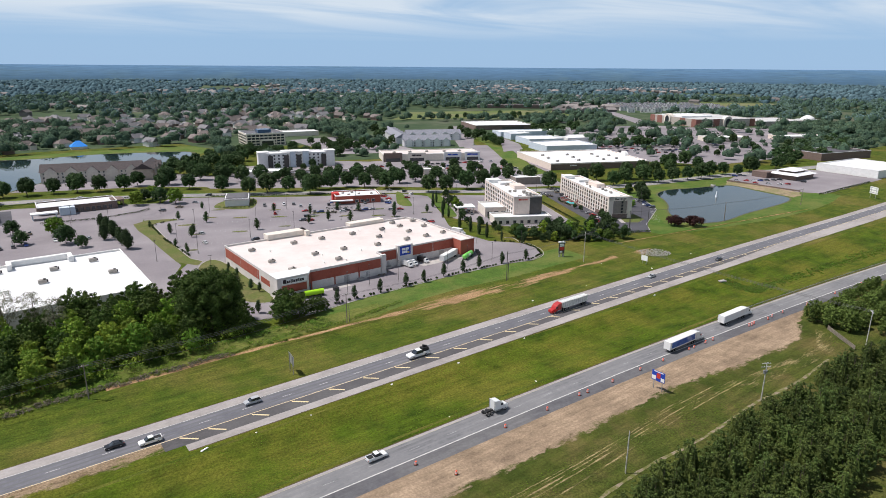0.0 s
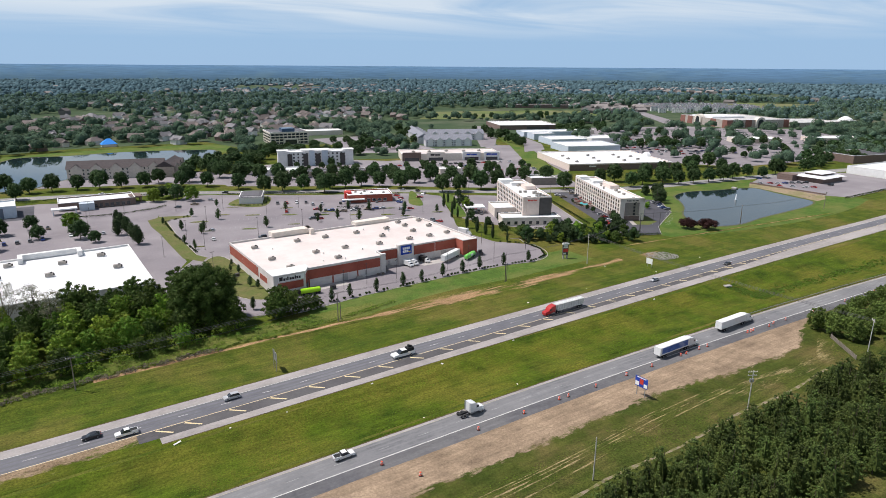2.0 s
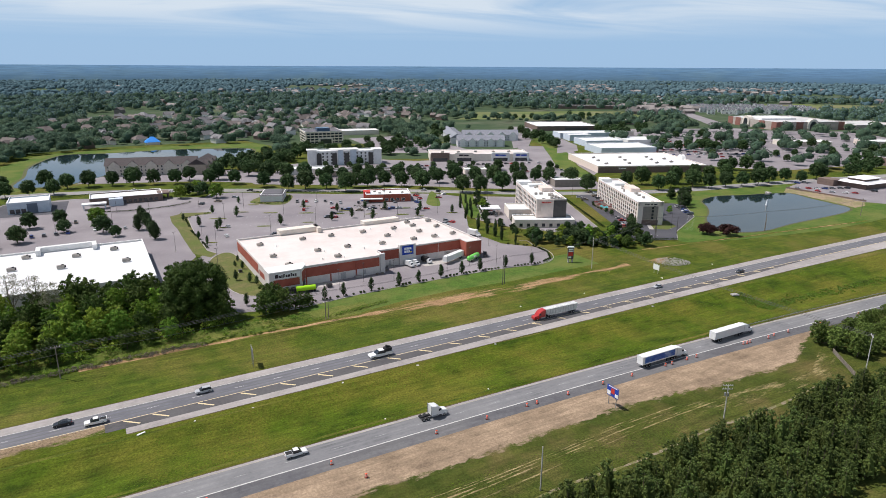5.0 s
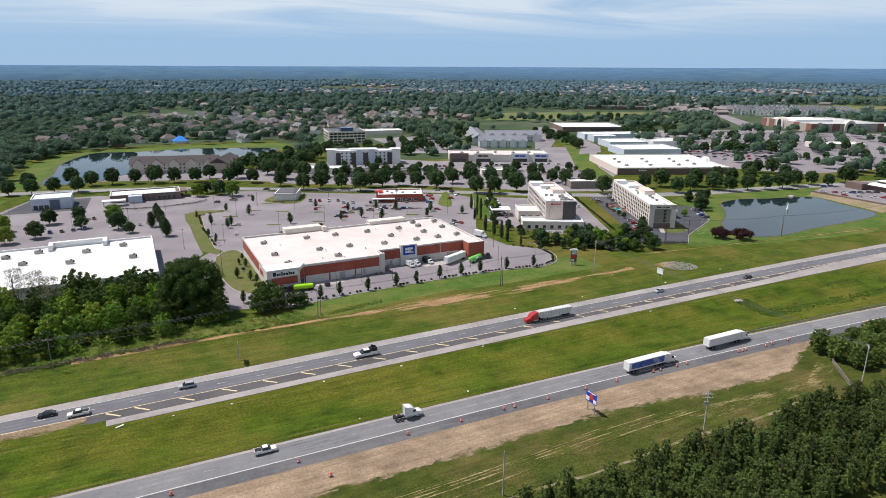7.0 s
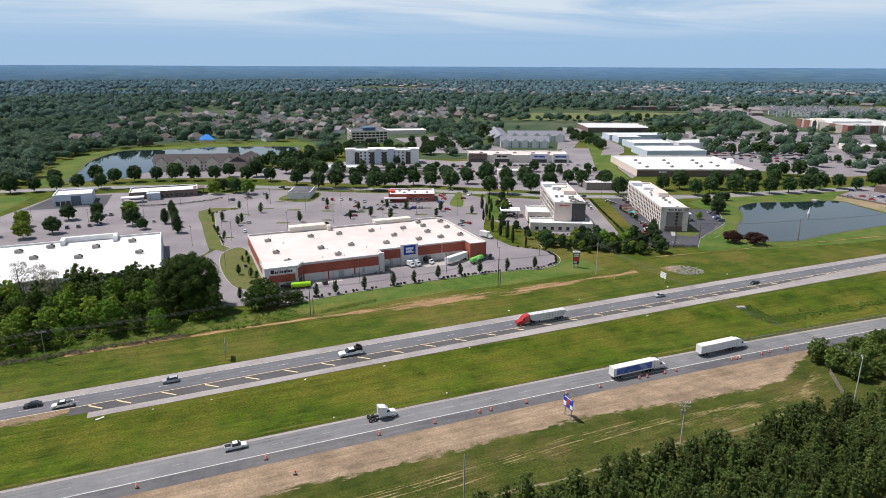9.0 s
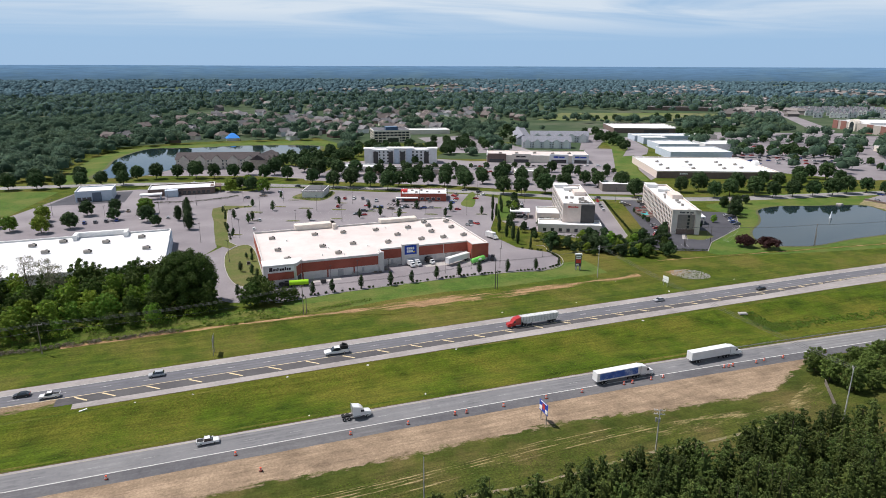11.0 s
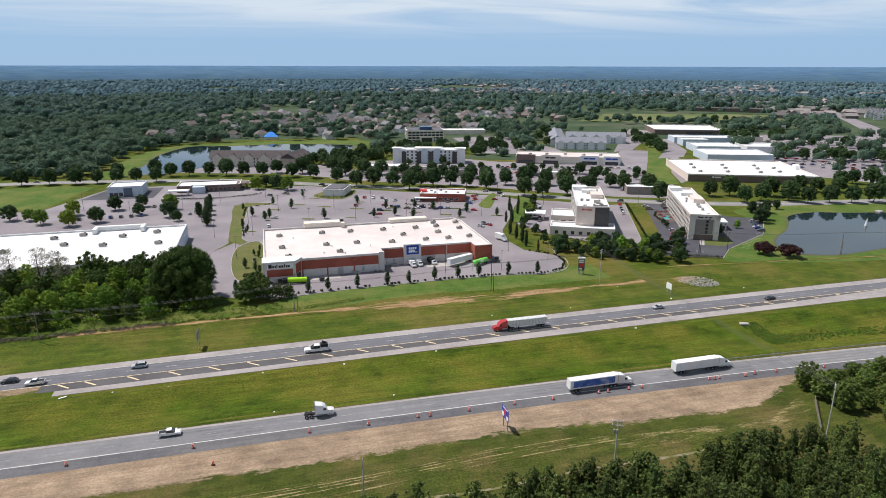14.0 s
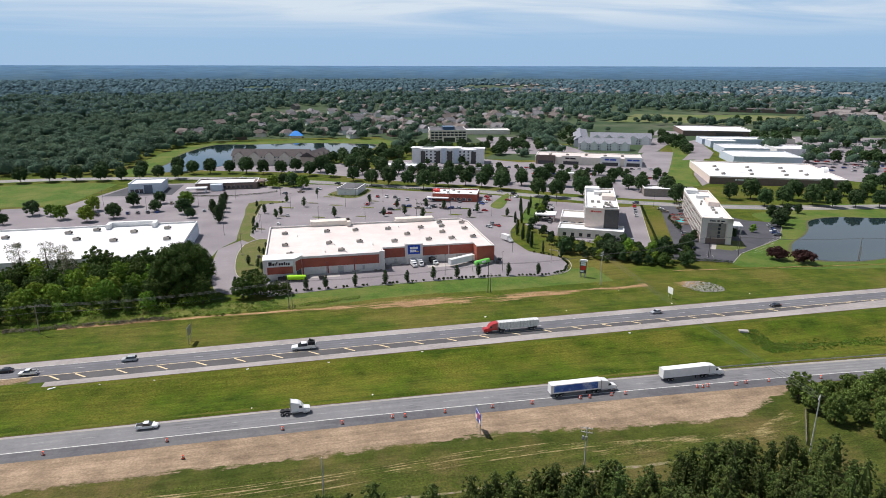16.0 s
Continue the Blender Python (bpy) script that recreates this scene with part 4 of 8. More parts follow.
# thicket beyond the gap
thick = [(x + r.uniform(-1.5, 1.5), y + r.uniform(-1.5, 1.5)) for x in np.arange(254, 322, 7.5) for y in np.arange(62, 102, 7) if y < east_line(x) - 9 and y > 100 - (x - 244) * 2.2]
kw = [dict(name="thicket_tree", h=9.0, w=4.0, leaf=LEAF_THICKET, seed=130 + k, count=1500, size=0.4, label="broad bushy dark green tree in a thicket", group="trees of the thicket", n=44, z0=0.0, tidy="clumps") for k in range(3)]
grow(kw, thick, 13, 0.65, 0.95)

# grass tufts over the median and verges
def tufts(name, count, x0, x1, lo, hi, leaf, size, label, seed):
    q = np.random.RandomState(seed)
    x = q.uniform(x0, x1, count)
    y = np.array([lo(a) + (hi(a) - lo(a)) * b for a, b in zip(x, q.rand(count))])
    keep = np.array([noise.noise((a * 0.03, b * 0.06, 2.0)) + 0.6 * noise.noise((a * 0.2, b * 0.25, 5.0)) > 0.12 for a, b in zip(x, y)])
    x, y = x[keep], y[keep]
    s = Shape()
    for a, b, w, t in zip(x, y, q.uniform(0.5, 1.3, len(x)) * size, q.uniform(0, 6.28, len(x))):
        z = ground_height(a, b)
        c, d = math.cos(t) * w, math.sin(t) * w
        k = len(s.v)
        s.v += [(a + c, b + d, z), (a - d * 0.6, b + c * 0.6, z + 0.05), (a - c, b - d, z), (a + d * 0.6, b - c * 0.6, z + 0.05), (a, b, z + w * 0.55)]
        s.f += [(k, k + 1, k + 4), (k + 1, k + 2, k + 4), (k + 2, k + 3, k + 4), (k + 3, k, k + 4)]
    return tagged(new(name, s.mesh(name, leaf)), label, "grass", "", "stuff")


TUFT = material("tuft_leaves", (0.092, 0.142, 0.013), 0.9, spec=0.1, island=0.3, leaf=0.25)
tufts("median_tufts", 30000, -20, 330, lambda x: east_line(x) + 9.2, lambda x: west_line(x) - 9, TUFT, 0.22, "coarse dark grass tufts in the median", 61)
tufts("verge_tufts", 5000, -40, 320, lambda x: west_line(x) + 13, lambda x: 197.0, TUFT, 0.2, "grass tufts on the far verge", 62)
tufts("near_tufts", 4000, 40, 244, lambda x: 76.0, lambda x: 94.0, TUFT, 0.2, "grass tufts on the near verge", 63)

# the tree belt before the white store
r = random.Random(21)
belt = []
for i in range(24):
    for j in range(6):
        x, y = -96 + i * 7.2 + r.uniform(-2.2, 2.2), 210 + j * 8.6 + r.uniform(-2.2, 2.2)
        if y > 208 + max(0, (x - 20)) * 0.12 and math.hypot(x - 61, y - 228.5) > 11 and x < 74 - max(0, y - 232) * 0.55:
            belt.append((x, y, 0.7 if j == 0 else 0.95 if j < 3 else (1.02 if x < 20 else 1.25)))
r.shuffle(belt)
front = [b for b in belt if b[1] < 232 and b[0] < 50]
belt = [b for b in belt if not (b[1] < 232 and b[0] < 50)]
kw = [dict(name="belt_tree", h=12.5, w=4.9, leaf=(LEAF_BRIGHT, LEAF_OAK)[k % 2], seed=150 + k, count=1350, size=0.48, label=("light yellow-green leafy tree in a dense belt", "mid-green leafy tree in a dense belt")[k % 2], group="trees of the belt", n=44, z0=0.0, tidy="clumps") for k in range(5)]
grow(kw[1::2] + kw[:1], belt, 22, 0.8, 1.12)
kw2 = [dict(k, seed=k["seed"] + 7, leaf=LEAF_BRIGHT, label="light yellow-green leafy tree in a dense belt") for k in kw[:3]] + [dict(kw[1], seed=166)]
grow(kw2, front, 24, 0.8, 1.15)
tree_proto("oak_tree", 61, 228.5, 23.5, 13.4, LEAF_OAK, 170, 17000, 0.42, "large spreading dark green oak above the tree belt", n=130, z0=0.0, trunk=0.55, rough=0.6, tidy="clumps")
kw = [dict(name="tree", h=10.2, w=5.4, leaf=LEAF_OAK, seed=180 + k, count=1300, size=0.42, label="small mid-green leafy tree by the yard", group="trees by the yard", n=46, z0=0.0, tidy="clumps") for k in range(2)]
grow(kw, [(85.5, 219), (92.5, 220), (89, 225), (99, 219.5, 0.78), (103, 220.5, 0.55)], 23)
for k, (x, y, f) in enumerate(((0, 257, 1.0), (7, 253, 0.95), (13, 242, 0.95), (-12, 256, 1.0), (-24, 254, 1.02), (-52, 250, 1.0))):
    tree_proto("sparse_tree", x, y, 20.5 * f, 4.6, LEAF_PALE, 190 + k, 1300, 0.26, "thin half-bare greyish tree above the belt", n=14, z0=0.35, taper=0.3)

# street trees, along both sides of the street
STREET_TREES = [(-139, 538), (-118, 541), (-97, 543), (-76, 542), (-56, 539), (-40, 540), (-25, 539), (-10, 540), (6, 537), (15, 560), (30, 560), (47, 558), (62, 553), (77, 548), (93, 543), (-160, 540), (-180, 538), (106, 556), (128, 548), (118, 530), (136, 520)]
STREET_TREES += [(154, 495), (167, 472), (181, 470), (196, 464), (206, 447), (218, 458), (228, 455), (243, 456), (254, 446), (266, 431), (274, 456), (288, 446), (304, 445), (285, 400), (319, 436), (297, 393), (331, 425), (317, 392), (335, 393), (367, 414), (371, 401), (387, 391)]
STREET_TREES += [(156, 557), (165, 527), (182, 528), (197, 524), (222, 496, 0.8), (241, 510, 0.8), (270, 483, 0.8), (277, 464, 0.9), (295, 466, 0.8), (374, 356), (421, 361), (437, 359), (430, 335), (465, 349), (466, 331), (505, 362), (514, 354), (473, 321), (490, 318), (506, 314)]
STREET_TREES += [(522, 311), (541, 314), (560, 312), (446, 336), (476, 341), (530, 348), (552, 368), (574, 376), (583, 367), (574, 347), (568, 302, 0.8), (595, 305), (-62, 566), (-30, 570), (0, 575)]
EAST_TREES = [(605, 306), (642, 303), (691, 312), (714, 316), (759, 324), (815, 340), (848, 341), (861, 332), (902, 330), (753, 308), (719, 340), (734, 371), (680, 486), (696, 476), (712, 465), (717, 450), (780, 461), (797, 450), (821, 448), (812, 426), (697, 428, 0.7), (700, 414, 0.7), (678, 387, 0.7), (726, 409, 0.6)]
LOT_TREES = [(701, 684), (719, 680), (725, 665), (756, 670), (808, 711), (791, 660), (752, 599), (819, 653), (910, 713), (647, 504), (668, 507), (674, 497), (698, 507), (690, 485), (760, 535), (713, 478), (739, 488), (792, 588), (338, 665), (354, 661), (367, 658), (382, 654), (400, 667), (200, 622), (214, 633), (227, 645), (534, 596, 0.8), (543, 603), (547, 637), (578, 692), (587, 689), (592, 744)]
kw = [dict(name="street_tree", h=14.5, w=6.6, leaf=LEAF, seed=200 + k, count=1400, size=0.66, label="rounded dark green street tree", group="street trees", n=26, z0=0.1, rough=0.35, tidy=True) for k in range(5)]
grow(kw, STREET_TREES, 31)
# groves and rows beyond the street
r = random.Random(29)
MID = []
for poly, step, keep in (([(120, 560), (150, 640), (205, 690), (232, 690), (214, 604), (182, 548)], 12, 0.85), ([(640, 300), (760, 300), (900, 330), (960, 380), (860, 400), (740, 340)], 17, 0.8), ([(316, 462), (424, 436), (440, 470), (330, 505)], 15, 0.5), ([(180, 625), (335, 620), (340, 700), (262, 730)], 14, 0.6),
                         ([(600, 470), (770, 350), (850, 425), (850, 550), (700, 630)], 46, 0.5), ([(335, 660), (400, 640), (405, 700), (400, 760), (350, 770)], 15, 0.6), ([(205, 512), (320, 462), (326, 476), (212, 526)], 11, 0.6), ([(500, 560), (545, 640), (585, 700), (570, 712), (520, 640)], 14, 0.35)):
    x0, x1, y0, y1 = min(p[0] for p in poly), max(p[0] for p in poly), min(p[1] for p in poly), max(p[1] for p in poly)
    for x in np.arange(x0, x1, step):
        for y in np.arange(y0, y1, step):
            px, py = x + r.uniform(-0.3, 0.3) * step, y + r.uniform(-0.3, 0.3) * step
            if inside(px, py, poly) and r.random() < keep:
                MID.append((px, py, r.uniform(0.7, 1.05)))
r.shuffle(MID)
SMALL = []
for x in np.arange(215, 445, 19):
    for y in np.arange(420, 590, 19):
        px, py = x + r.uniform(-6, 6), y + r.uniform(-6, 6)
        if inside(px, py, [(222, 505), (300, 455), (405, 415), (432, 470), (336, 545), (300, 580), (228, 580)]) and not inside(px, py, [(205, 500), (300, 470), (310, 500), (210, 560)]) and r.random() < 0.75:
            SMALL.append((px, py, r.uniform(0.38, 0.62)))
kw = [dict(name="parkland_tree", h=12.5, w=6.0, leaf=LEAF, seed=210 + k, count=460, size=0.95, label="rounded dark green tree in the shopping quarter", group="parkland trees", n=20, z0=0.05, rough=0.35, tidy=True) for k in range(4)]
COURT_TREES = [(492, 825), (474, 768), (448, 705), (447, 741, 1.2), (436, 690, 0.8), (548, 699, 0.8), (587, 763, 0.9), (608, 768, 0.8), (586, 722), (541, 611, 0.9), (548, 623), (560, 640, 0.9), (569, 654, 0.9), (712, 712), (729, 713, 0.9), (744, 712), (778, 730), (803, 720), (776, 962), (761, 968, 0.8), (746, 974, 0.9), (725, 961), (708, 975), (890, 989), (844, 900, 1.2), (903, 946), (895, 914), (700, 675, 0.8), (701, 654)]
grow(kw, EAST_TREES + LOT_TREES + MID[:130] + SMALL + COURT_TREES, 30)
# car park trees
kw = [dict(name="car_park_tree", h=11.0, w=5.2, leaf=(LEAF_BRIGHT, LEAF)[k % 2], seed=220 + k, count=1100, size=0.55, label=("light green rounded tree in the car park", "dark green rounded tree in the car park")[k % 2], group="car park trees", n=20, z0=0.05, rough=0.4, tidy=True) for k in range(4)]
grow(kw, [(-27, 414), (-8, 389), (-22, 382), (-4, 424), (12, 431), (34, 393), (32, 417), (-40, 392), (14, 404, 0.7), (40, 380, 0.8), (-62, 408), (-82, 398), (-100, 410, 0.8), (-70, 384, 0.8), (-50, 404, 0.8), (96, 488), (104, 478), (112, 468), (88, 478), (102, 492, 1.1)], 32)
kw = [dict(name="evergreen_tree", h=10.5, w=3.1, leaf=LEAF_DARK, seed=230 + k, count=900, size=0.4, label="dark upright evergreen in a row", group="evergreen row", n=9, z0=0.04, rough=0.4, tidy="slim") for k in range(2)]
grow(kw, [(52.5, 390, 0.85), (57, 407), (58, 394), (58.5, 378), (59, 363), (57, 425, 0.8)], 33)
kw = [dict(name="young_tree", h=6.8, w=1.9, leaf=(LEAF_DARK, LEAF)[k], seed=240 + k, count=320, size=0.28, label="small upright young tree in a car park island", group="young trees", n=6, z0=0.1, rough=0.4, tidy="slim") for k in range(2)]
grow(kw, [(86, 383), (94, 368), (97, 374), (112, 399), (131, 363), (158, 403), (163, 359), (177, 360), (175, 382), (187, 349), (217, 344), (80, 404, 0.8), (83, 336, 0.6), (84, 342, 0.6), (81, 352, 0.7), (88, 289, 0.6), (91, 297, 0.6), (90.5, 284, 0.6), (89, 262, 0.7), (91, 257, 0.7), (84, 268, 0.9),
          (100, 417), (122, 440, 0.8), (146, 440, 0.7), (196, 384, 0.8), (206, 372), (226, 358), (242, 342)], 34)
# clipped ornamental trees along the yard
kw = [dict(name="ornamental_tree", h=6.6, w=1.45, leaf=LEAF_DARK, seed=250 + k, count=420, size=0.26, label="slim dark ornamental tree along the yard hedge", group="ornamental trees", n=7, z0=0.1, rough=0.4, tidy="slim") for k in range(2)]
grow(kw, [(111.6, 224.2), (120, 224.6), (133, 225), (146.6, 225.2), (156.5, 225.2), (169, 226.6), (180, 226), (190.5, 226.2), (205, 225.6), (218.6, 222.4), (240.5, 247), (81, 233, 0.9), (103.5, 223.5)], 35, 0.92, 1.1)
# columnar cypresses by the hotel drive
kw = [dict(name="cypress", h=10.5, w=1.25, leaf=LEAF_DARK, seed=260, count=900, size=0.3, label="tall narrow dark cypress", group="cypresses", n=12, z0=0.0, rough=0.35, tidy="slim")]
grow(kw, [(233, 295), (232.5, 284), (233, 276.5), (232, 268.5), (235, 259, 0.6), (241, 323, 0.8), (255, 353), (257, 343, 0.9), (245, 322, 0.8), (249, 334, 0.9), (266, 364, 0.8)], 36, 0.92, 1.08)
# trees and pines about the hotels
kw = [dict(name="tree", h=8.5, w=3.5, leaf=(LEAF_DARK, LEAF, LEAF_BRIGHT)[k], seed=270 + k, count=1000, size=0.42, label=("dark pine-like tree by the verge", "dark green tree beside the hotel", "yellow-green tree by the verge")[k], group="trees by the hotels", n=12, z0=0.08) for k in range(3)]
grow(kw, [(262, 247), (270, 242), (278, 247), (254, 252, 0.8), (286, 238), (264, 254), (272, 253), (280, 256), (247, 254, 0.8), (290, 230), (296, 226, 0.8), (268, 234, 0.7), (258, 240, 0.7), (282, 228, 0.7), (300, 248), (317, 252, 0.9), (308, 243, 1.1), (326, 262, 0.8), (352, 300, 0.5), (259, 330, 0.8), (264, 338, 0.9), (270, 348), (372, 272, 0.7), (262, 300, 0.5), (276, 236), (292, 243), (252, 243, 0.7)], 37)
kw = [dict(name="pond_tree", h=11, w=5.2, leaf=LEAF_DARK, seed=280 + k, count=1500, size=0.5, label="broad dark tree on the pond lawn", group="trees on the pond lawn", n=15, z0=0.04) for k in range(2)]
grow(kw, [(396, 280), (404, 287, 0.8), (420, 302, 0.8), (436, 310, 0.7), (412, 306, 0.8)], 38)
for k, (x, y) in enumerate(((347, 221), (356.5, 213.5))):
    root = thing("purple_shrub", x, y, 0, k * 70, "rounded dark purple-leaved shrub on the lawn", "shrub", "purple shrubs")
    root.scale = (1.3, 1.3, 1.2)
    part("trunk", trunk_shape(2.5, 0.15, 5, k, 2.0), BARK, root)
    part("crown", crown_shape(290 + k, round_lobes(290 + k, 4.4, 1.6, 4.2, 12, 0.4), 0.4, 1500), LEAF_PURPLE, root)

kw = [dict(name="tree", h=6.0, w=2.3, leaf=(LEAF, LEAF_DARK)[k], seed=276 + k, count=620, size=0.36, label="small dark green tree beside the hotel drive", group="trees by the hotel drive", n=14, z0=0.1, tidy=True) for k in range(2)]
grow(kw, [(244, 272), (248, 280), (246, 290), (243, 300), (250, 296), (247, 310), (252, 316), (256, 270), (262, 330), (268, 338), (274, 358, 1.2), (281, 372, 1.2), (266, 350), (290, 284, 0.8), (294, 296, 0.8), (299, 308, 0.8), (304, 320, 0.8), (310, 334, 0.9), (316, 346, 0.9), (322, 358), (352, 262, 0.7), (358, 270, 0.7), (346, 290, 0.6), (334, 292, 0.7), (331, 284, 0.7)], 39)
# thicket of shrubs and small trees between the yard and the hotels
r = random.Random(45)
poly = [(243, 263), (247, 248), (256, 236), (272, 226), (292, 218), (306, 226), (312, 240), (300, 256), (286, 258), (268, 263)]
fill = []
for x in np.arange(240, 316, 6.2):
    for y in np.arange(216, 266, 6.2):
        px, py = x + r.uniform(-2.2, 2.2), y + r.uniform(-2.2, 2.2)
        if inside(px, py, poly) and r.random() < 0.8:
            fill.append((px, py, r.choice((0.4, 0.5, 0.65, 0.8, 1.0, 1.35))))
r.shuffle(fill)
kw = [dict(name="thicket_tree", h=6.5, w=3.4, leaf=(LEAF_DARK, LEAF, LEAF_OAK)[k], seed=330 + k, count=800, size=0.42, label="dark bushy small tree in a roadside thicket", group="thicket by the hotels", n=11, z0=0.02) for k in range(3)]
grow(kw, fill, 46, 0.9, 1.15)

# hedges
def hedge_mass(name, path, w, h, label, seed, leaf=HEDGE, size=0.3, density=22, gap=0.0):
    r = np.random.RandomState(seed)
    lobes = []
    for (x0, y0), (x1, y1) in zip(path[:-1], path[1:]):
        n = max(1, int(math.hypot(x1 - x0, y1 - y0) / (w * 0.8)))
        for k in range(n):
            if r.rand() < gap:
                continue
            q = (k + r.uniform(0, 0.6)) / n
            lobes.append((x0 + (x1 - x0) * q, y0 + (y1 - y0) * q, h * 0.5, w * 0.55 * r.uniform(0.85, 1.15)))
    s = crown_shape(seed, lobes, size * 0.8, int(len(lobes) * density * 1.9), h / w, core=0)
    return tagged(new(name, s.mesh(name, leaf)), label, "hedge", "", "stuff")


hedge_mass("bank_hedge", [(28, 452), (60, 446), (84, 452), (92, 458)], 1.6, 1.3, "clipped dark hedge along the drive", 301)
hedge_mass("street_hedge", [(-24, 518), (30, 522), (70, 512), (108, 500)], 1.6, 1.4, "clipped dark hedge along the street", 302)
hedge_mass("hotel_hedge", [(295, 232.5), (321, 220)], 1.4, 1.5, "clipped dark hedge closing the car park", 303)
hedge_mass("drive_hedge", [(304, 262), (344, 352)], 1.5, 1.3, "hedge between the hotel car parks", 304)
hedge_mass("pond_hedge", [(530, 213.5), (626, 213)], 1.8, 1.6, "dark hedge along the restaurant car park", 305)
hedge_mass("street_hedge_east", [(140, 478), (200, 446), (240, 424)], 1.3, 1.1, "low hedge along the street verge", 306)
hedge_mass("lake_hedge", [(108, 636), (150, 622), (196, 600)], 6, 5, "belt of dark trees beside the inn", 307, LEAF, 0.6, 60)
hedge_mass("weed_clumps", [(100, 204), (112, 206), (124, 208), (134, 210)], 2.4, 1.0, "tall green weeds on the bank", 308, LEAF_BRIGHT, 0.3, 30)
for k in range(3):
    hedge_mass("undergrowth", [(x, 208.5 + k * 3.4 + 1.5 * math.sin(x * 0.21 + k) + max(0, x - 20) * 0.13) for x in range(-110, 76, 5)], 4.2, 3.4 + k, "dense leafy undergrowth at the foot of the trees", 340 + k, (LEAF_BRIGHT, LEAF_OAK, LEAF_BRIGHT)[k], 0.42, 70, 0.12)
for k, (dy, w) in enumerate(((1.5, 1.6), (4.5, 2.2), (7.5, 2.4), (10.0, 2.6))):
    hedge_mass("weed_clumps", [(x, 199 + 2.2 * math.sin(x * 0.021) + dy + 1.5 * math.sin(x * 0.3 + k)) for x in range(-110, 104, 6)], w, 0.7 + 0.25 * k, "uneven tall weeds and brambles below the trees", 320 + k, (WEED_LEAF, LEAF_BRIGHT)[k % 2], 0.3, 26, 0.25)
for k in range(2):
    hedge_mass("dead_brush", [(x, 199.2 + 2.2 * math.sin(x * 0.021) + 1.6 * k + 0.8 * math.sin(x * 0.4)) for x in range(-70, 62, 5)], 1.7, 0.9, "grey dead brush along the mown edge", 350 + k, DEADBRUSH, 0.26, 34, 0.1)
r = random.Random(73)
for k, (leaf, label) in enumerate(((LEAF_BRIGHT, "tall yellow-green weeds in the median hollow"), (WEED_LEAF, "rank green weeds in the median hollow"))):
    lobes = []
    for i in range(620):
        q = r.random()
        if q < 0.2:
            x, y = 272 + r.uniform(-3, 5), 136 + r.uniform(-9, 10)
        else:
            x = 276 + 190 * r.random() ** 1.25
            y = 131.5 - 0.06 * (x - 270) + r.triangular(-5.5, 5.5, 0)
        m = r.uniform(0.35, 0.95)
        lobes.append((x, y, ground_height(x, y) + m * 0.15, m))
    o = crown_shape(326 + k, lobes, 0.22, 620 * 22, 0.42, inner=0.6, core=0)
    tagged(new("ditch_weed_clumps", o.mesh("ditch_weed_clumps", leaf)), label, "weeds", "", "stuff")
hedge_mass("strip_shrubs", [(82, 328), (80, 369), (81.5, 408), (98, 417)], 1.3, 1.1, "low dark shrubs along the grass strip", 361, HEDGE, 0.3, 22, 0.5)
hedge_mass("shop_shrubs", [(131, 437), (138, 429), (149, 424), (158, 436), (162, 450)], 1.5, 1.3, "low shrubs round the small shop", 362, LEAF_OAK, 0.3, 24, 0.35)
hedge_mass("annex_shrubs", [(246, 282), (254, 276), (270, 268), (286, 261)], 2.0, 1.8, "clipped shrubs before the hotel annex", 363, HEDGE, 0.32, 26, 0.15)
shrub_proto = thing("shrub", 103.5, 224.6, 0, 0, "small clipped dark shrub along the yard edge", "shrub", "yard shrubs")
part("leaves", crown_shape(310, [(0, 0, 0.5, 0.6), (0.25, 0.1, 0.55, 0.45), (-0.2, -0.15, 0.45, 0.45)], 0.22, 90), HEDGE, shrub_proto)
r = random.Random(41)
YARD_EDGE = [(102, 223.5), (126, 224.4), (152, 225.4), (179, 226), (206, 224.8), (222, 222), (233, 225.6), (239.5, 236), (240, 249), (229, 260)]
for (x0, y0), (x1, y1) in zip(YARD_EDGE[:-1], YARD_EDGE[1:]):
    n = int(math.hypot(x1 - x0, y1 - y0) / 1.7)
    for k in range(n):
        if r.random() < (0.42 if x0 < 220 else 0.1):
            continue
        q = (k + r.uniform(-0.2, 0.2)) / n
        copy_thing(shrub_proto, at(x0 + (x1 - x0) * q, y0 + (y1 - y0) * q, r.uniform(0, 360), r.uniform(0.8, 1.15)))

# ---------------------------------------------------------------- buildings
def walls(w, d, h, t=0.3):
    """Four walls with thickness, their outer faces on 0..w, 0..d."""
    s = Shape()
    s.box(0, w, 0, t, 0, h).box(0, w, d - t, d, 0, h).box(0, t, t, d - t, 0, h).box(w - t, w, t, d - t, 0, h)
    return s


def coping(w, d, h, t=0.45, k=0.25):
    s = Shape()
    s.box(-0.08, w + 0.08, -0.08, t, h, h + k).box(-0.08, w + 0.08, d - t, d + 0.08, h, h + k).box(-0.08, t, t, d - t, h, h + k).box(w - t, w + 0.08, t, d - t, h, h + k)
    return s


def hall(name, x, y, rz, w, d, h, wall, roof, label, category="building", parapet=0.7, trim=TRIM, group=""):
    """A flat-roofed building; its first corner at x, y, its front along local x."""
    root = thing(name, x, y, 0, rz, label, category, group)
    part("wall", walls(w, d, h), wall, root)
    part("roof", Shape().box(0.3, w - 0.3, 0.3, d - 0.3, h - parapet - 0.3, h - parapet), roof, root)
    part("coping", coping(w, d, h), trim, root)
    return root


WINDOWS = {}


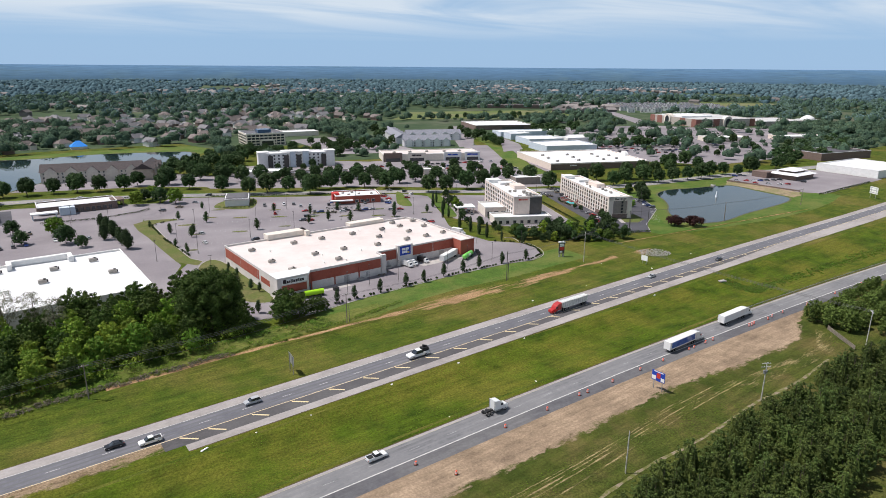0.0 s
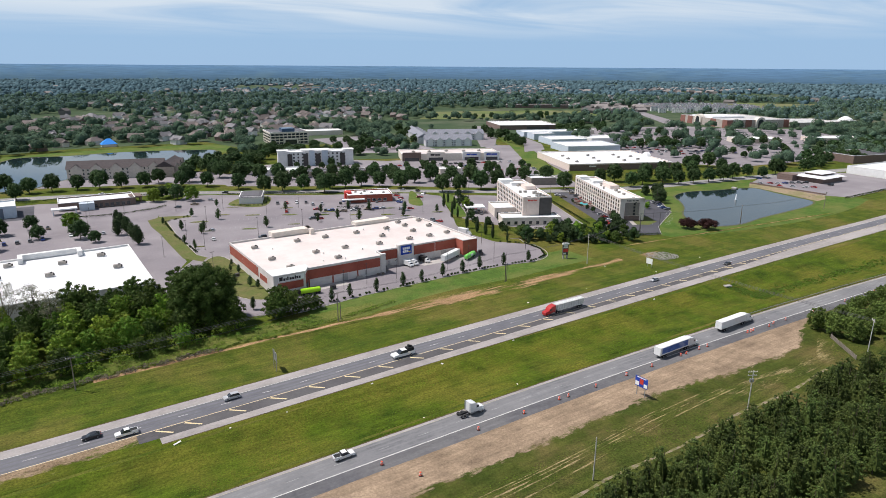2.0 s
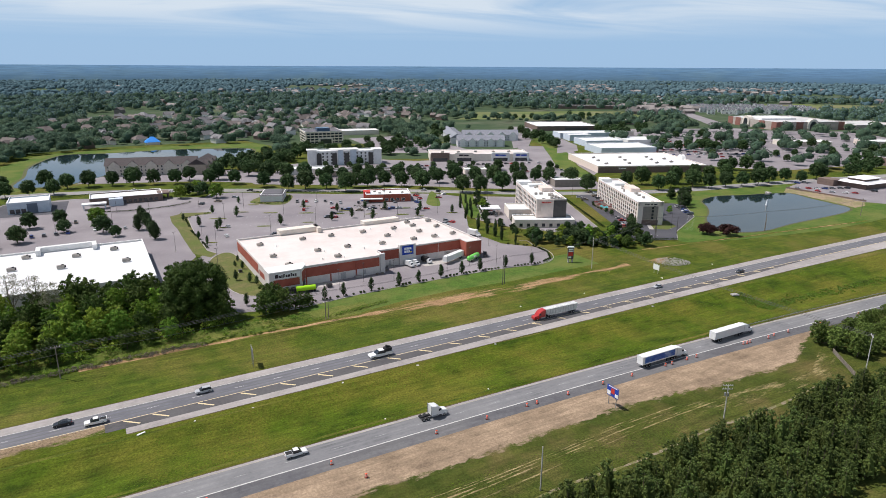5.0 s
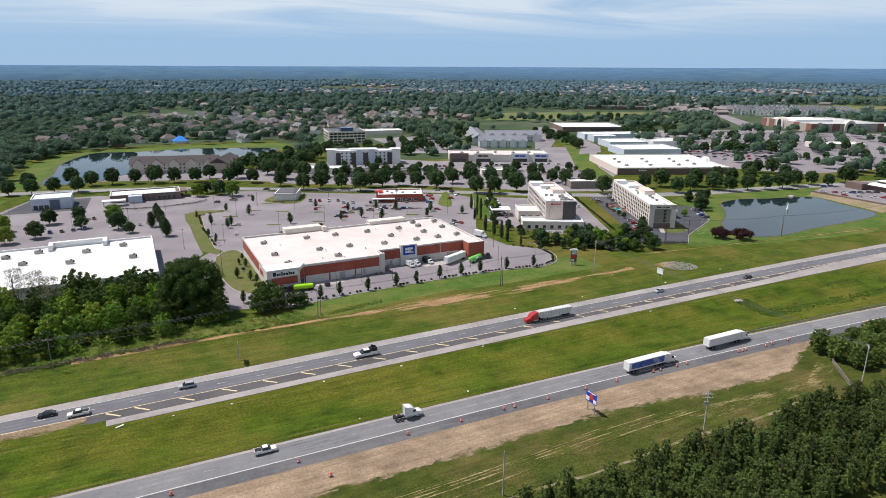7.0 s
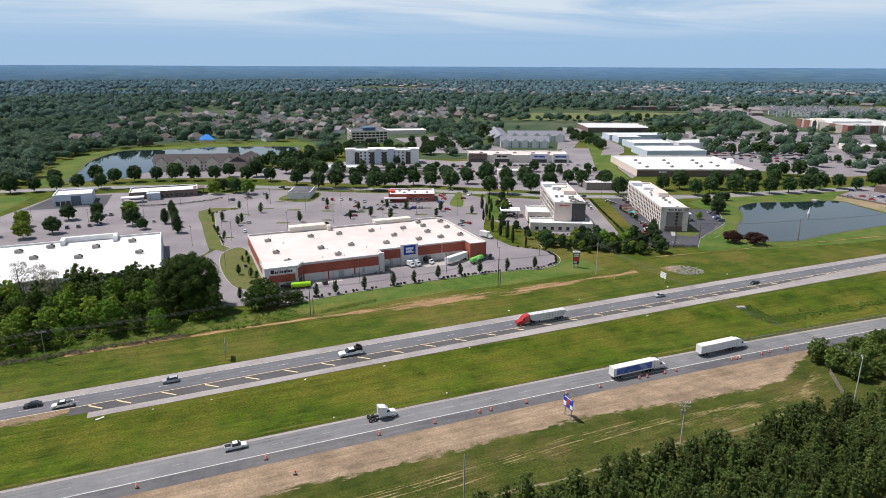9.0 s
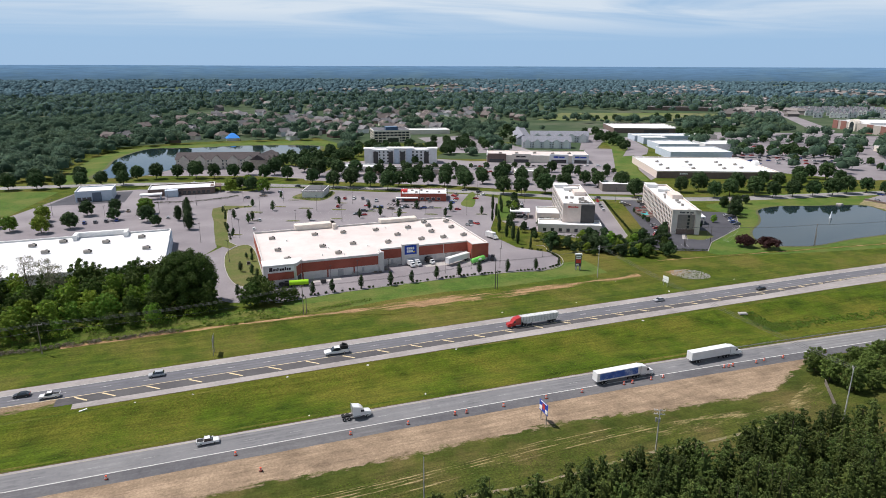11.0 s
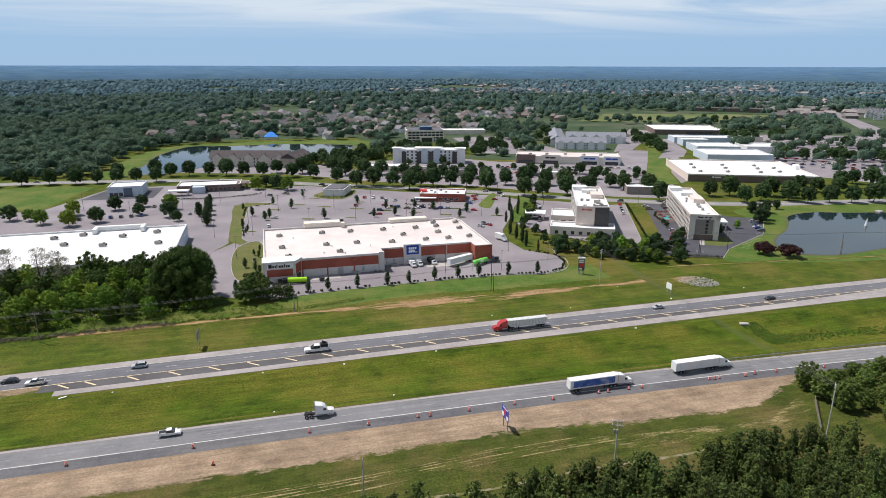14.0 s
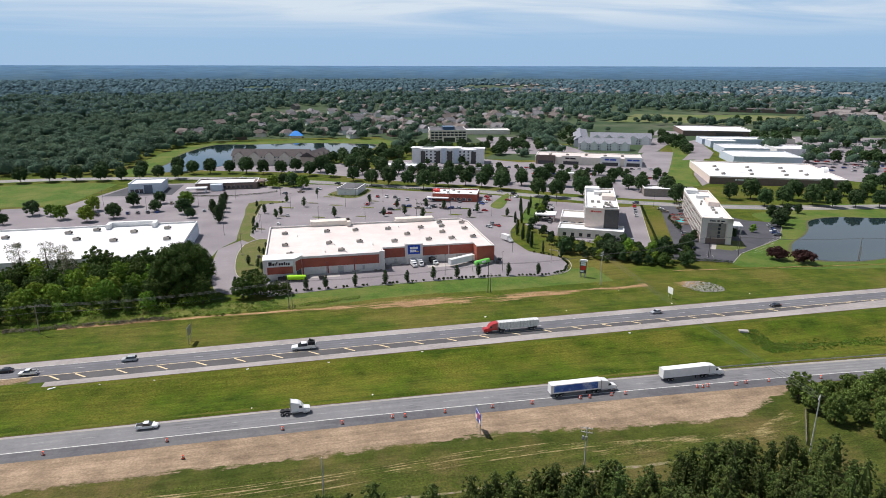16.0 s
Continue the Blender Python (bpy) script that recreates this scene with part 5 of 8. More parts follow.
def window(root, x, y, z, w, h, rz=0, frame_mat=TRIM, name="window", split=True):
    """A framed pane on a wall: its sill's middle at x, y, z, facing local -y turned by rz."""
    key = (w, h, frame_mat.name)
    if key not in WINDOWS:
        a = Shape().box(-w / 2, w / 2, -0.05, 0.05, 0, h).mesh("pane", GLASS)
        f = Shape().box(-w / 2 - 0.1, w / 2 + 0.1, -0.12, 0.04, -0.12, 0).box(-w / 2 - 0.1, w / 2 + 0.1, -0.12, 0.04, h, h + 0.1).box(-w / 2 - 0.1, -w / 2, -0.12, 0.04, 0, h).box(w / 2, w / 2 + 0.1, -0.12, 0.04, 0, h)
        if w > 1.2:
            f.box(-0.04, 0.04, -0.09, 0.04, 0, h)
        WINDOWS[key] = (a, f.mesh("frame", frame_mat))
    pane, fr = WINDOWS[key]
    if not split:
        if key + ("one",) not in WINDOWS:
            ow, p = w / 2 + 0.1, []
            for k, y_, z0_, z1_ in ((ow, 0.04, -0.12, h + 0.1), (ow, -0.12, -0.12, h + 0.1), (w / 2, -0.12, 0, h), (w / 2, -0.04, 0, h)):
                p += [(-k, y_, z0_), (k, y_, z0_), (k, y_, z1_), (-k, y_, z1_)]
            fs = [(4 * q + i, 4 * q + (i + 1) % 4, 4 * q + 4 + (i + 1) % 4, 4 * q + 4 + i) for q in range(3) for i in range(4)] + [(12, 13, 14, 15)]
            me = bpy.data.meshes.new("window")
            me.from_pydata(p, [], fs)
            me.polygons[12].material_index = 1
            me.materials.append(frame_mat)
            me.materials.append(GLASS)
            WINDOWS[key + ("one",)] = me
        wob = part(name, WINDOWS[key + ("one",)], GLASS, root)
        wob.matrix_basis = pose(x, y, z, 0, 0, rz)
        return wob
    wob = part(name, pane, GLASS, root)
    wob.matrix_basis = pose(x, y, z, 0, 0, rz)
    part("frame", fr, frame_mat, wob)
    return wob


def roof_unit_proto(x, y, z, rz, s=1.0, group="roof units"):
    root = thing("roof_unit", x, y, z, rz, "boxy tan air handling unit on the roof", "air conditioner", group)
    part("casing", Shape().box(-1.4, 1.4, -0.9, 0.9, 0.25, 1.5).box(-0.9, 0.2, -0.7, 0.7, 1.5, 1.62), HVAC, root)
    part("kerb", Shape().box(-1.25, 1.25, -0.8, 0.8, 0, 0.25), TRIM, root)
    part("intake", Shape().box(1.4, 1.9, -0.7, 0.7, 0.5, 1.3).box(0.4, 1.2, -0.5, 0.5, 1.5, 1.8), BLACKMAT, root)
    root.scale = (s, s, s)
    return root


RU = roof_unit_proto(104.5, 252.4, 8.15, 0)


def roof_units(spots, z, rz=0, s=1.0):
    for x, y in spots:
        copy_thing(RU, pose(x, y, z, 0, 0, rz) @ Matrix.Scale(s, 4))


# the large store: two shops under one roof
X0, YF, YB, H = 93.3, 246.2, 307.5, 8.8
store = thing("store_building", X0, YF, 0, 0, "red brick and pale block store with a cream flat roof", "store")
D, DR, XR = YB - YF, 7.6, 55.5
RB, RE = 102.0, 110.9
body = [(0, 0), (XR, 0), (XR, DR), (RB, DR), (RB, 0.6), (RE, 0.6), (RE, D - 8), (RE - 3, D), (0, D)]
s = Shape()
for i, (x0, y0) in enumerate(body):
    x1, y1 = body[(i + 1) % len(body)]
    L, a = math.hypot(x1 - x0, y1 - y0), math.degrees(math.atan2(y1 - y0, x1 - x0))
    s.box(0, L, 0, 0.4, 0, H, pose(x0, y0, 0, 0, 0, a))
part("wall", s, BLOCK, store, "pale painted block wall")
part("roof", Shape().prism([(0.3, 0.3), (XR - 0.3, 0.3), (XR - 0.3, DR + 0.3), (RB + 0.3, DR + 0.3), (RB + 0.3, 0.9), (RE - 0.3, 0.9), (RE - 0.3, D - 8.2), (RE - 3.2, D - 0.3), (0.3, D - 0.3)], H - 1.0, H - 0.65), ROOF_C, store)
s = Shape()
for i, (x0, y0) in enumerate(body):
    x1, y1 = body[(i + 1) % len(body)]
    L, a = math.hypot(x1 - x0, y1 - y0), math.degrees(math.atan2(y1 - y0, x1 - x0))
    s.box(-0.1, L + 0.1, -0.12, 0.5, H, H + 0.28, pose(x0, y0, 0, 0, 0, a))
part("coping", s, BLOCK, store)


def brick_panel(x0, y0, x1, y1, z0, z1):
    L, a = math.hypot(x1 - x0, y1 - y0), math.degrees(math.atan2(y1 - y0, x1 - x0))
    p = part("brick_panel", Shape().box(0, L, -0.10, 0.05, z0, z1), BRICK, store, "red brick panel")
    p.matrix_basis = pose(x0, y0, 0, 0, 0, a)


def pilaster(x, y, rz=0, h=8.7):
    p = part("pilaster", Shape().box(-0.3, 0.3, -0.2, 0.1, 0, h), BRICK, store, "narrow brick pier")
    p.matrix_basis = pose(x, y, 0, 0, 0, rz)


xp = [17.5, 29.0, 41.5, 53.0]
for a, b in zip(xp[:-1], xp[1:]):
    brick_panel(a, 0, b, 0, 3.7, 8.0)
for x in (17.2, 28.7, 41.2):
    pilaster(x, -0.02, 0, 8.0)
brick_panel(XR, DR, 67.0, DR, 3.7, 8.3)
brick_panel(75.0, DR, 89.0, DR, 3.7, 8.3)
brick_panel(89.4, DR, RB, DR, 3.7, 8.3)
brick_panel(RB, DR, RB, 0.6, 1.2, 8.8)
brick_panel(RB, 0.6, RE, 0.6, 1.2, 8.8)
brick_panel(RE, 0.6, RE, 30.0, 3.0, 8.5)
yl = [D - 1.0, D - 22, D - 43, 16.0]
for a, b in zip(yl[:-1], yl[1:]):
    brick_panel(0, a, 0, b + 0.5, 3.4, 7.9)
brick_panel(0, 14.5, 0, 1.2, 3.4, 6.0)
part("pier", Shape().box(53.4, 55.8, -0.6, 0.8, 0, 9.7), BLOCK, store, "pale pier at the step in the front")
# corner block with the shop's name
blk = part("corner_block", Shape().prism([(-0.6, -5.2), (13.6, -5.2), (17.0, 0.2), (17.0, 3.0), (-0.6, 3.0)], 0, 9.6), BLOCK, store, "projecting pale corner block")
part("brick_panel", Shape().box(1.2, 12.6, -5.32, -5.1, 2.9, 6.2), BRICK, store, "red brick panel")
part("block_cap", Shape().prism([(-0.8, -5.4), (13.8, -5.4), (17.2, 0.2), (17.2, 3.2), (-0.8, 3.2)], 9.6, 9.9), TRIM, store)
p = part("brick_panel", Shape().box(0.6, 5.7, -0.1, 0.05, 3.6, 8.2), BRICK, store)
p.matrix_basis = pose(13.6, -5.2, 0, 0, 0, math.degrees(math.atan2(5.4, 3.4)))
p = part("dark_door", Shape().box(1.4, 5.0, -0.14, 0.05, 0, 3.4), CHARCOAL, store)
p.matrix_basis = pose(13.6, -5.2, 0, 0, 0, math.degrees(math.atan2(5.4, 3.4)))
# shop name drawn as plain dark bars
nb = part("name_board", Shape().box(1.4, 13.0, -5.28, -5.15, 6.7, 8.9), TRIM, store)
s = Shape()
xq = 1.9
for wq, hq in ((1.5, 1.7), (0.75, 1.05), (0.55, 1.05), (0.3, 1.6), (0.3, 1.5), (0.8, 1.05), (0.9, 1.05), (0.55, 1.5), (0.8, 1.05), (0.75, 1.05)):
    s.box(xq, xq + wq, -5.4, -5.27, 7.1, 7.1 + hq)
    xq += wq + 0.25
part("name_bars", s, SIGNBLACK, nb, "dark letter-like bars")
# blue sign block
part("sign_block", Shape().box(66.8, 75.6, DR - 1.4, DR + 0.8, 0, 10.4), BLOCK, store, "tall pale sign block")
sb = part("sign_board", Shape().box(68.1, 74.3, DR - 1.55, DR - 1.4, 5.2, 9.8), SIGNBLUE, store, "blue illuminated sign board")
s = Shape()
for zq, row in ((7.75, ((0.95, 0.9), (0.8, 0.9), (0.8, 0.9), (0.8, 0.9))), (6.2, ((0.95, 0.95), (0.9, 0.95), (0.85, 0.95)))):
    xq = 69.2
    for wq, hq in row:
        s.box(xq, xq + wq, DR - 1.66, DR - 1.54, zq, zq + hq + 0.25)
        xq += wq + 0.18
part("sign_bars", s, SIGNTEXT, sb, "white letter-like bars")
part("sign_tag", Shape().box(72.4, 73.5, DR - 1.66, DR - 1.54, 6.1, 6.7), SIGNYEL, sb, "small yellow tag")
# doors, steps and dock of the front
for x, y, w in ((45.0, 0, 1.1), (33.5, 0, 2.6), (61.5, DR, 1.1), (80.0, DR, 3.0), (93.0, DR, 3.2)):
    part("door", Shape().box(x, x + w, y - 0.14, y + 0.05, 0.9 if w < 2 else 0.2, 3.0 if w < 2 else 3.3), METAL_G, store, "grey steel door")
for x, y in ((40.0, 0), (60.0, DR)):
    s = Shape().box(x, x + 3.0, y - 1.8, y - 0.2, 0, 0.9)
    for k in range(5):
        s.box(x + 3.0 + k * 0.3, x + 3.3 + k * 0.3, y - 1.8, y - 0.2, 0, 0.75 - 0.16 * k)
    st = part("landing", s, CONCRETE, store, "concrete landing with steps")
    s = Shape()
    for xx in np.arange(x, x + 4.6, 0.75):
        zt = 0.9 - max(0, xx - x - 3.0) * 0.55
        s.tube((xx, y - 1.75, zt), (xx, y - 1.75, zt + 1.05), 0.03, n=5)
    s.tube((x, y - 1.75, 1.95), (x + 3, y - 1.75, 1.95), 0.035, n=5).tube((x + 3, y - 1.75, 1.95), (x + 4.5, y - 1.75, 1.1), 0.035, n=5)
    part("handrail", s, METAL_G, st)
part("dock_pit", Shape().box(20.0, 34.0, -6.0, -0.2, 0.07, 0.12), CONCRETE, store, "pale concrete dock apron")
part("dock_pit", Shape().box(77.0, RB - 0.3, DR - 9, DR - 0.3, 0.07, 0.12), CONCRETE, store, "pale concrete dock apron")
# raised parapets over the entrances at the back
part("back_parapet", Shape().box(22.0, 44.0, D - 1.2, D + 4.5, H - 0.5, H + 2.2).box(42.0, 44.0, D - 4.5, D + 4.5, H - 0.5, H + 2.2), STUCCO, store, "cream raised entrance parapet")
part("back_parapet", Shape().box(70.0, 92.0, D - 1.2, D + 4.0, H - 0.5, H + 1.5), STUCCO, store, "cream raised entrance parapet")
roof_units([(101.3, 292.3), (123.5, 293), (138.8, 292.6), (156.6, 291.9), (165.1, 278.6), (174.8, 291.4), (187.3, 300.3), (186.8, 291.8), (184.4, 279), (199.9, 298), (198.1, 284.3), (198.2, 266.4), (186.5, 265.7), (174.4, 266), (156.5, 265.8), (138.9, 268.8), (123.6, 269), (128.8, 255.1), (101.9, 269.3)], H - 0.65, 0, 0.95)
pp = thing("roof_vents", X0, YF, H - 0.65, 0, "small white roof vents", "vent")
for x, y in ((28, 8), (38, 6), (33, 20), (52, 16), (64, 24), (80, 40), (95, 18), (15, 40), (70, 50)):
    part("vent", Shape().tube((x, y, 0), (x, y, 0.7), 0.22).tube((x, y, 0.7), (x, y, 0.95), 0.35), TRIM, pp)

# the white-roofed store beyond the tree belt
ws = hall("white_store", -58, 268, 0, 109, 68, 7.6, WHITEWALL, ROOF_W, "long pale store with a bright white flat roof", "store")
part("front_gable", Shape().box(62, 88, 66, 68.3, 7.0, 9.6).box(62, 64, 60, 66, 7.0, 9.6).box(86, 88, 60, 66, 7.0, 9.6).box(55, 100, 67.6, 72, 4.0, 6.8), WHITEWALL, ws, "raised white entrance parapet")
part("end_wall", Shape().box(108.9, 109.4, 0.4, 67.6, 0, 6.6), BLUEGREY, ws)
part("wing", Shape().box(-30, 0, 2, 66, 0, 7.0), WHITEWALL, ws)
part("wing_roof", Shape().box(-29.6, -0.4, 2.4, 65.6, 7.0, 7.15), ROOF_W, ws)
roof_units([(-13, 322), (0, 326), (14.7, 301), (20.7, 318), (41, 299), (37, 323), (-4.5, 307), (-30, 300), (-42, 318)], 6.9, 0, 1.1)

# bank, pale blue shop and other small buildings by the street
bk = hall("bank_building", 29, 478, -2, 47, 22, 5.2, BROWNBRICK, ROOF_W, "low brown brick building with a flat roof", "building")
for k in range(7):
    window(bk, 22 + k * 3.4, -0.02, 0.8, 2.2, 2.2, 0, TAUPE, split=False)
part("porch", Shape().box(44, 52, 4, 16, 4.0, 5.0).box(50.8, 51.6, 4.4, 5.2, 0, 4.0).box(50.8, 51.6, 14.8, 15.6, 0, 4.0), BROWNBRICK, bk, "brick porch on posts")
part("entrance", Shape().box(12, 21, -6, 0.0, 0, 5.0), BLUEGREY, bk, "pale blue-grey entrance block")
dt = thing("drive_through_canopy", 24, 464, 0, -2, "white drive-through canopy on posts", "canopy")
part("canopy_roof", Shape().box(0, 15, 0, 7, 3.4, 4.2), ROOF_W, dt)
for x, y in ((1, 1), (14, 1), (1, 6), (14, 6)):
    part("post", Shape().box(x - 0.25, x + 0.25, y - 0.25, y + 0.25, 0, 3.4), BLUEGREY, dt)
bs = hall("small_shop", -18.5, 473, 0, 24, 23, 7.6, BLUEGREY, ROOF_W, "pale blue-grey small shop with a white roof", "shop")
part("dark_bay", Shape().box(11, 17, -0.25, 0.05, 0, 6.5), material("slate_panel", (0.13, 0.16, 0.21), 0.7, (0.11, 0.14, 0.18), 0.5), bs)
for k in range(3):
    window(bs, 2.5 + k * 3.2, -0.02, 0.6, 2.4, 2.6, 0, CHARCOAL, split=False)
region("small_shop_yard", [(-36, 466), (14, 462), (16, 506), (-24, 508)], 0.09, LOT_DARK, "dark asphalt yard round a small shop", "car park")
gh = hall("drive_through_shop", 137, 438, -22, 16, 22, 5.0, WHITEWALL, ROOF_G, "cream small shop with a grey roof", "shop")
part("skirt_roof", Shape().add([(-0.8, -0.8, 4.6), (16.8, -0.8, 4.6), (16.8, 22.8, 4.6), (-0.8, 22.8, 4.6), (2.5, 2.5, 6.0), (13.5, 2.5, 6.0), (13.5, 19.5, 6.0), (2.5, 19.5, 6.0)], [(0, 1, 5, 4), (1, 2, 6, 5), (2, 3, 7, 6), (3, 0, 4, 7), (4, 5, 6, 7)]), ROOF_G, gh)
region("shop_island", smooth_loop([(130, 440), (137, 428), (149, 422), (159, 436), (164, 452), (156, 459), (141, 456)]), 0.095, DRYLAWN, "planted kerbed island round a small shop", "lawn")
rd = hall("red_restaurant", 203.8, 400.6, -20, 32.5, 21, 5.6, BRICK, ROOF_W, "red brick restaurant with a white roof", "restaurant")
part("corner_tower", Shape().box(-1.2, 3.6, 8, 15, 0, 6.4), SIGNRED, rd, "red entrance tower")
part("canopy", Shape().box(-4, 12, -3.6, 0, 2.6, 3.2), TRIM, rd, "white front canopy")
for k in range(4):
    window(rd, 15 + k * 4.0, -0.02, 0.9, 2.4, 1.8, 0, TRIM, split=False)
roof_units([(216, 404), (224, 403), (232, 399), (215, 411), (222, 410)], 4.9, -20, 0.6)
hedge_mass("restaurant_hedge", [(190, 388), (196, 383), (206, 380)], 2.2, 2.0, "dark hedge before the restaurant", 312)


# hotels
def hotel(name, x, y, rz, w, L, floors, fh, wall, accent, label, seed, shoe=None):
    """A slab w wide and L long, its end front at the first corner."""
    h = floors * fh + 1.2
    root = hall(name, x, y, rz, w, L, h, wall, ROOF_W, label, "hotel", 1.0)
    n = int((L - 4) / 4.0)
    for f in range(floors):
        for k in range(n):
            for side in (0,):
                window(root, (-0.02, w + 0.02)[side], 3.4 + k * 4.0, 1.0 + f * fh, 1.5, 1.6, (-90, 90)[side], TAUPE)
        window(root, w * 0.66, -0.02, 1.0 + f * fh, 1.3, 1.7, 0, TAUPE)
    for k in range(0, n + 1, 2):
        for xx in (-0.12, w - 0.1):
            part("wall_band", Shape().box(xx, xx + 0.22, 1.2 + k * 4.0, 2.4 + k * 4.0, 0.3, h - 1.5), accent, root)
    for k in range(n + 1):
        part("wall_fin", Shape().box(-0.16, 0.02, 1.1 + k * 4.0, 1.7 + k * 4.0, 0.3, h + 0.2), TRIM, root)
    part("roof_block", Shape().box(0.2, w * 0.5, L - 9, L - 0.3, h - 1.0, h + 1.4), WHITEWALL, root)
    part("roof_block", Shape().box(w * 0.3, w * 0.8, L * 0.72, L * 0.8, h - 1.0, h + 0.9), WHITEWALL, root)
    rr = random.Random(seed)
    for k in range(14):
        xx, yy = rr.uniform(2.5, w - 3.5), rr.uniform(3, L - 5)
        part("roof_unit", Shape().box(xx, xx + rr.uniform(1, 2.2), yy, yy + rr.uniform(1, 2.4), h - 1.0, h + rr.uniform(0.0, 0.8)), HVAC, root)
    part("roof_hatch", Shape().box(w * 0.55, w * 0.95, L * 0.45, L * 0.62, h - 1.0, h + 1.6), wall, root, "raised stair tower")
    return root


h1 = hotel("hotel_building", 272.1, 289.0, -24, 18.8, 64, 5, 2.95, STUCCO_P, TAUPE, "five-storey pinkish and taupe hotel with a white roof", 5)
part("dark_corner", Shape().box(10.8, 18.95, -0.25, 9.0, 0, 15.2), CHARCOAL, h1, "charcoal corner panel")
part("entry_bay", Shape().box(2.5, 10.6, -0.5, 0.3, 0, 15.95), STUCCO_P, h1)
nb = part("name_bars", Shape().box(3.0, 4.4, -0.62, -0.45, 13.6, 14.6).box(4.6, 5.5, -0.62, -0.45, 13.6, 14.3).box(5.7, 6.6, -0.62, -0.45, 13.6, 14.3).box(6.8, 7.6, -0.62, -0.45, 13.6, 14.5).box(7.8, 9.0, -0.62, -0.45, 13.6, 14.3), SIGNRED, h1, "red letter-like bars")
lo = hall("hotel_annex", 255.0, 288.0, -28, 37, 14, 5.0, STUCCO, ROOF_W, "low cream hotel annex with a white roof", "building")
for k in range(7):
    window(lo, 4 + k * 4.6, -0.02, 0.9, 1.8, 1.8, 0, TAUPE, split=False)
lb = hall("hotel_lobby", 265.5, 309, -26, 16, 20, 6.2, STUCCO, ROOF_W, "cream hotel lobby block with a flat roof", "building")
for k in range(3):
    window(lb, 3 + k * 4.6, -0.02, 0.4, 2.6, 3.0, 0, CHARCOAL)
pc = thing("drive_canopy", 255, 326, 0, -26, "flat white entrance canopy on posts", "canopy")
part("canopy_roof", Shape().box(0, 13, 0, 11, 3.9, 4.6), ROOF_W, pc)
for x, y in ((1, 1), (12, 1), (1, 10), (12, 10)):
    part("post", Shape().box(x - 0.35, x + 0.35, y - 0.35, y + 0.35, 0, 3.9), STUCCO_P, pc)

h2 = hotel("hotel_building", 327.5, 257.8, -26, 18.0, 88, 5, 2.6, STUCCO_P, STUCCO, "long five-storey cream hotel with a white roof", 6)
part("taupe_panel", Shape().box(3.6, 14.4, -0.3, 0.1, 3.4, 11.8), TAUPE, h2, "taupe end panel")
for f in range(4):
    window(h2, 10.6, -0.34, 3.9 + f * 2.1, 1.3, 1.3, 0, CHARCOAL)
part("brick_base", Shape().box(-0.25, 18.25, -0.25, 20.0, 0, 3.1), BROWNBRICK, h2, "brown brick base")
part("side_frame", Shape().box(-0.4, 3.0, -0.45, 1.5, 0, 14.6).box(15.0, 18.4, -0.45, 1.5, 0, 14.6).box(-0.4, 18.4, -0.45, 1.0, 12.2, 14.8), STUCCO, h2, "raised cream corner frame")
part("name_bars", Shape().box(4.5, 5.4, -0.6, -0.44, 12.8, 13.7).box(5.6, 7.8, -0.6, -0.44, 12.8, 13.4).box(8.8, 10.2, -0.6, -0.44, 12.8, 13.6).box(11.0, 13.4, -0.6, -0.44, 12.8, 13.5), SIGNBLACK, h2, "dark letter-like bars")
part("porch_roof", Shape().box(18.0, 31, 26, 38, 4.2, 5.0), ROOF_W, h2, "white drive-in porch roof")
for y in (26.9, 36.7):
    part("porch_post", Shape().box(29.5, 30.3, y - 0.4, y + 0.4, 0, 4.2), STUCCO, h2)
h2.scale = (0.87, 0.98, 1.0)
region("hotel_lawn", [(328, 246), (342, 262), (353, 256), (346, 243), (335, 240)], 0.1, DRYLAWN, "small lawn before the hotel", "lawn")
region("hotel_walk", [(326, 246), (328, 244), (343, 264), (341, 265)], 0.105, CONCRETE, "pale concrete walk", "pavement")
region("pool_deck", smooth_loop([(338, 300), (345, 296), (354, 305), (357, 317), (348, 320), (341, 311)]), 0.11, material("pool_deck_tile", (0.17, 0.125, 0.105), 0.9, (0.13, 0.095, 0.08), 0.8), "tan pool deck", "deck")
region("pool", smooth_loop([(345, 303), (349, 306), (351, 312), (347, 312), (344, 307)]), 0.13, material("pool_water", (0.05, 0.42, 0.45), 0.1), "turquoise swimming pool", "pool")
UMBRELLA = material("dark_red_cloth", (0.115, 0.024, 0.022), 0.85)
for k, (x, y) in enumerate(((341.5, 302), (344, 299), (350, 303), (354, 309), (352, 316), (346, 315), (342.5, 308))):
    um = thing("pool_umbrella", x, y, 0.1, k * 31, "open dark red umbrella on the pool deck", "umbrella", "pool umbrellas")
    part("pole", Shape().tube((0, 0, 0), (0, 0, 2.6), 0.05, n=6), METAL_G, um)
    part("canopy", Shape().tube((0, 0, 2.2), (0, 0, 3.0), 1.8, 0.08, 8), UMBRELLA, um, "dark red cloth canopy")
hedge_mass("pool_hedge", [(337, 299), (341, 312), (348, 321), (357, 319)], 1.6, 1.6, "dark hedge round the pool", 313)

# ---------------------------------------------------------------- beyond the street
def band_windows(root, w, floors, fh, step, ww, wh, z0=1.0, x0=2.5, face=-0.02, rz=0, mat_=TRIM):
    for f in range(floors):
        for k in range(int((w - 2 * x0) / step) + 1):
            window(root, x0 + k * step, face, z0 + f * fh, ww, wh, rz, mat_, split=False)


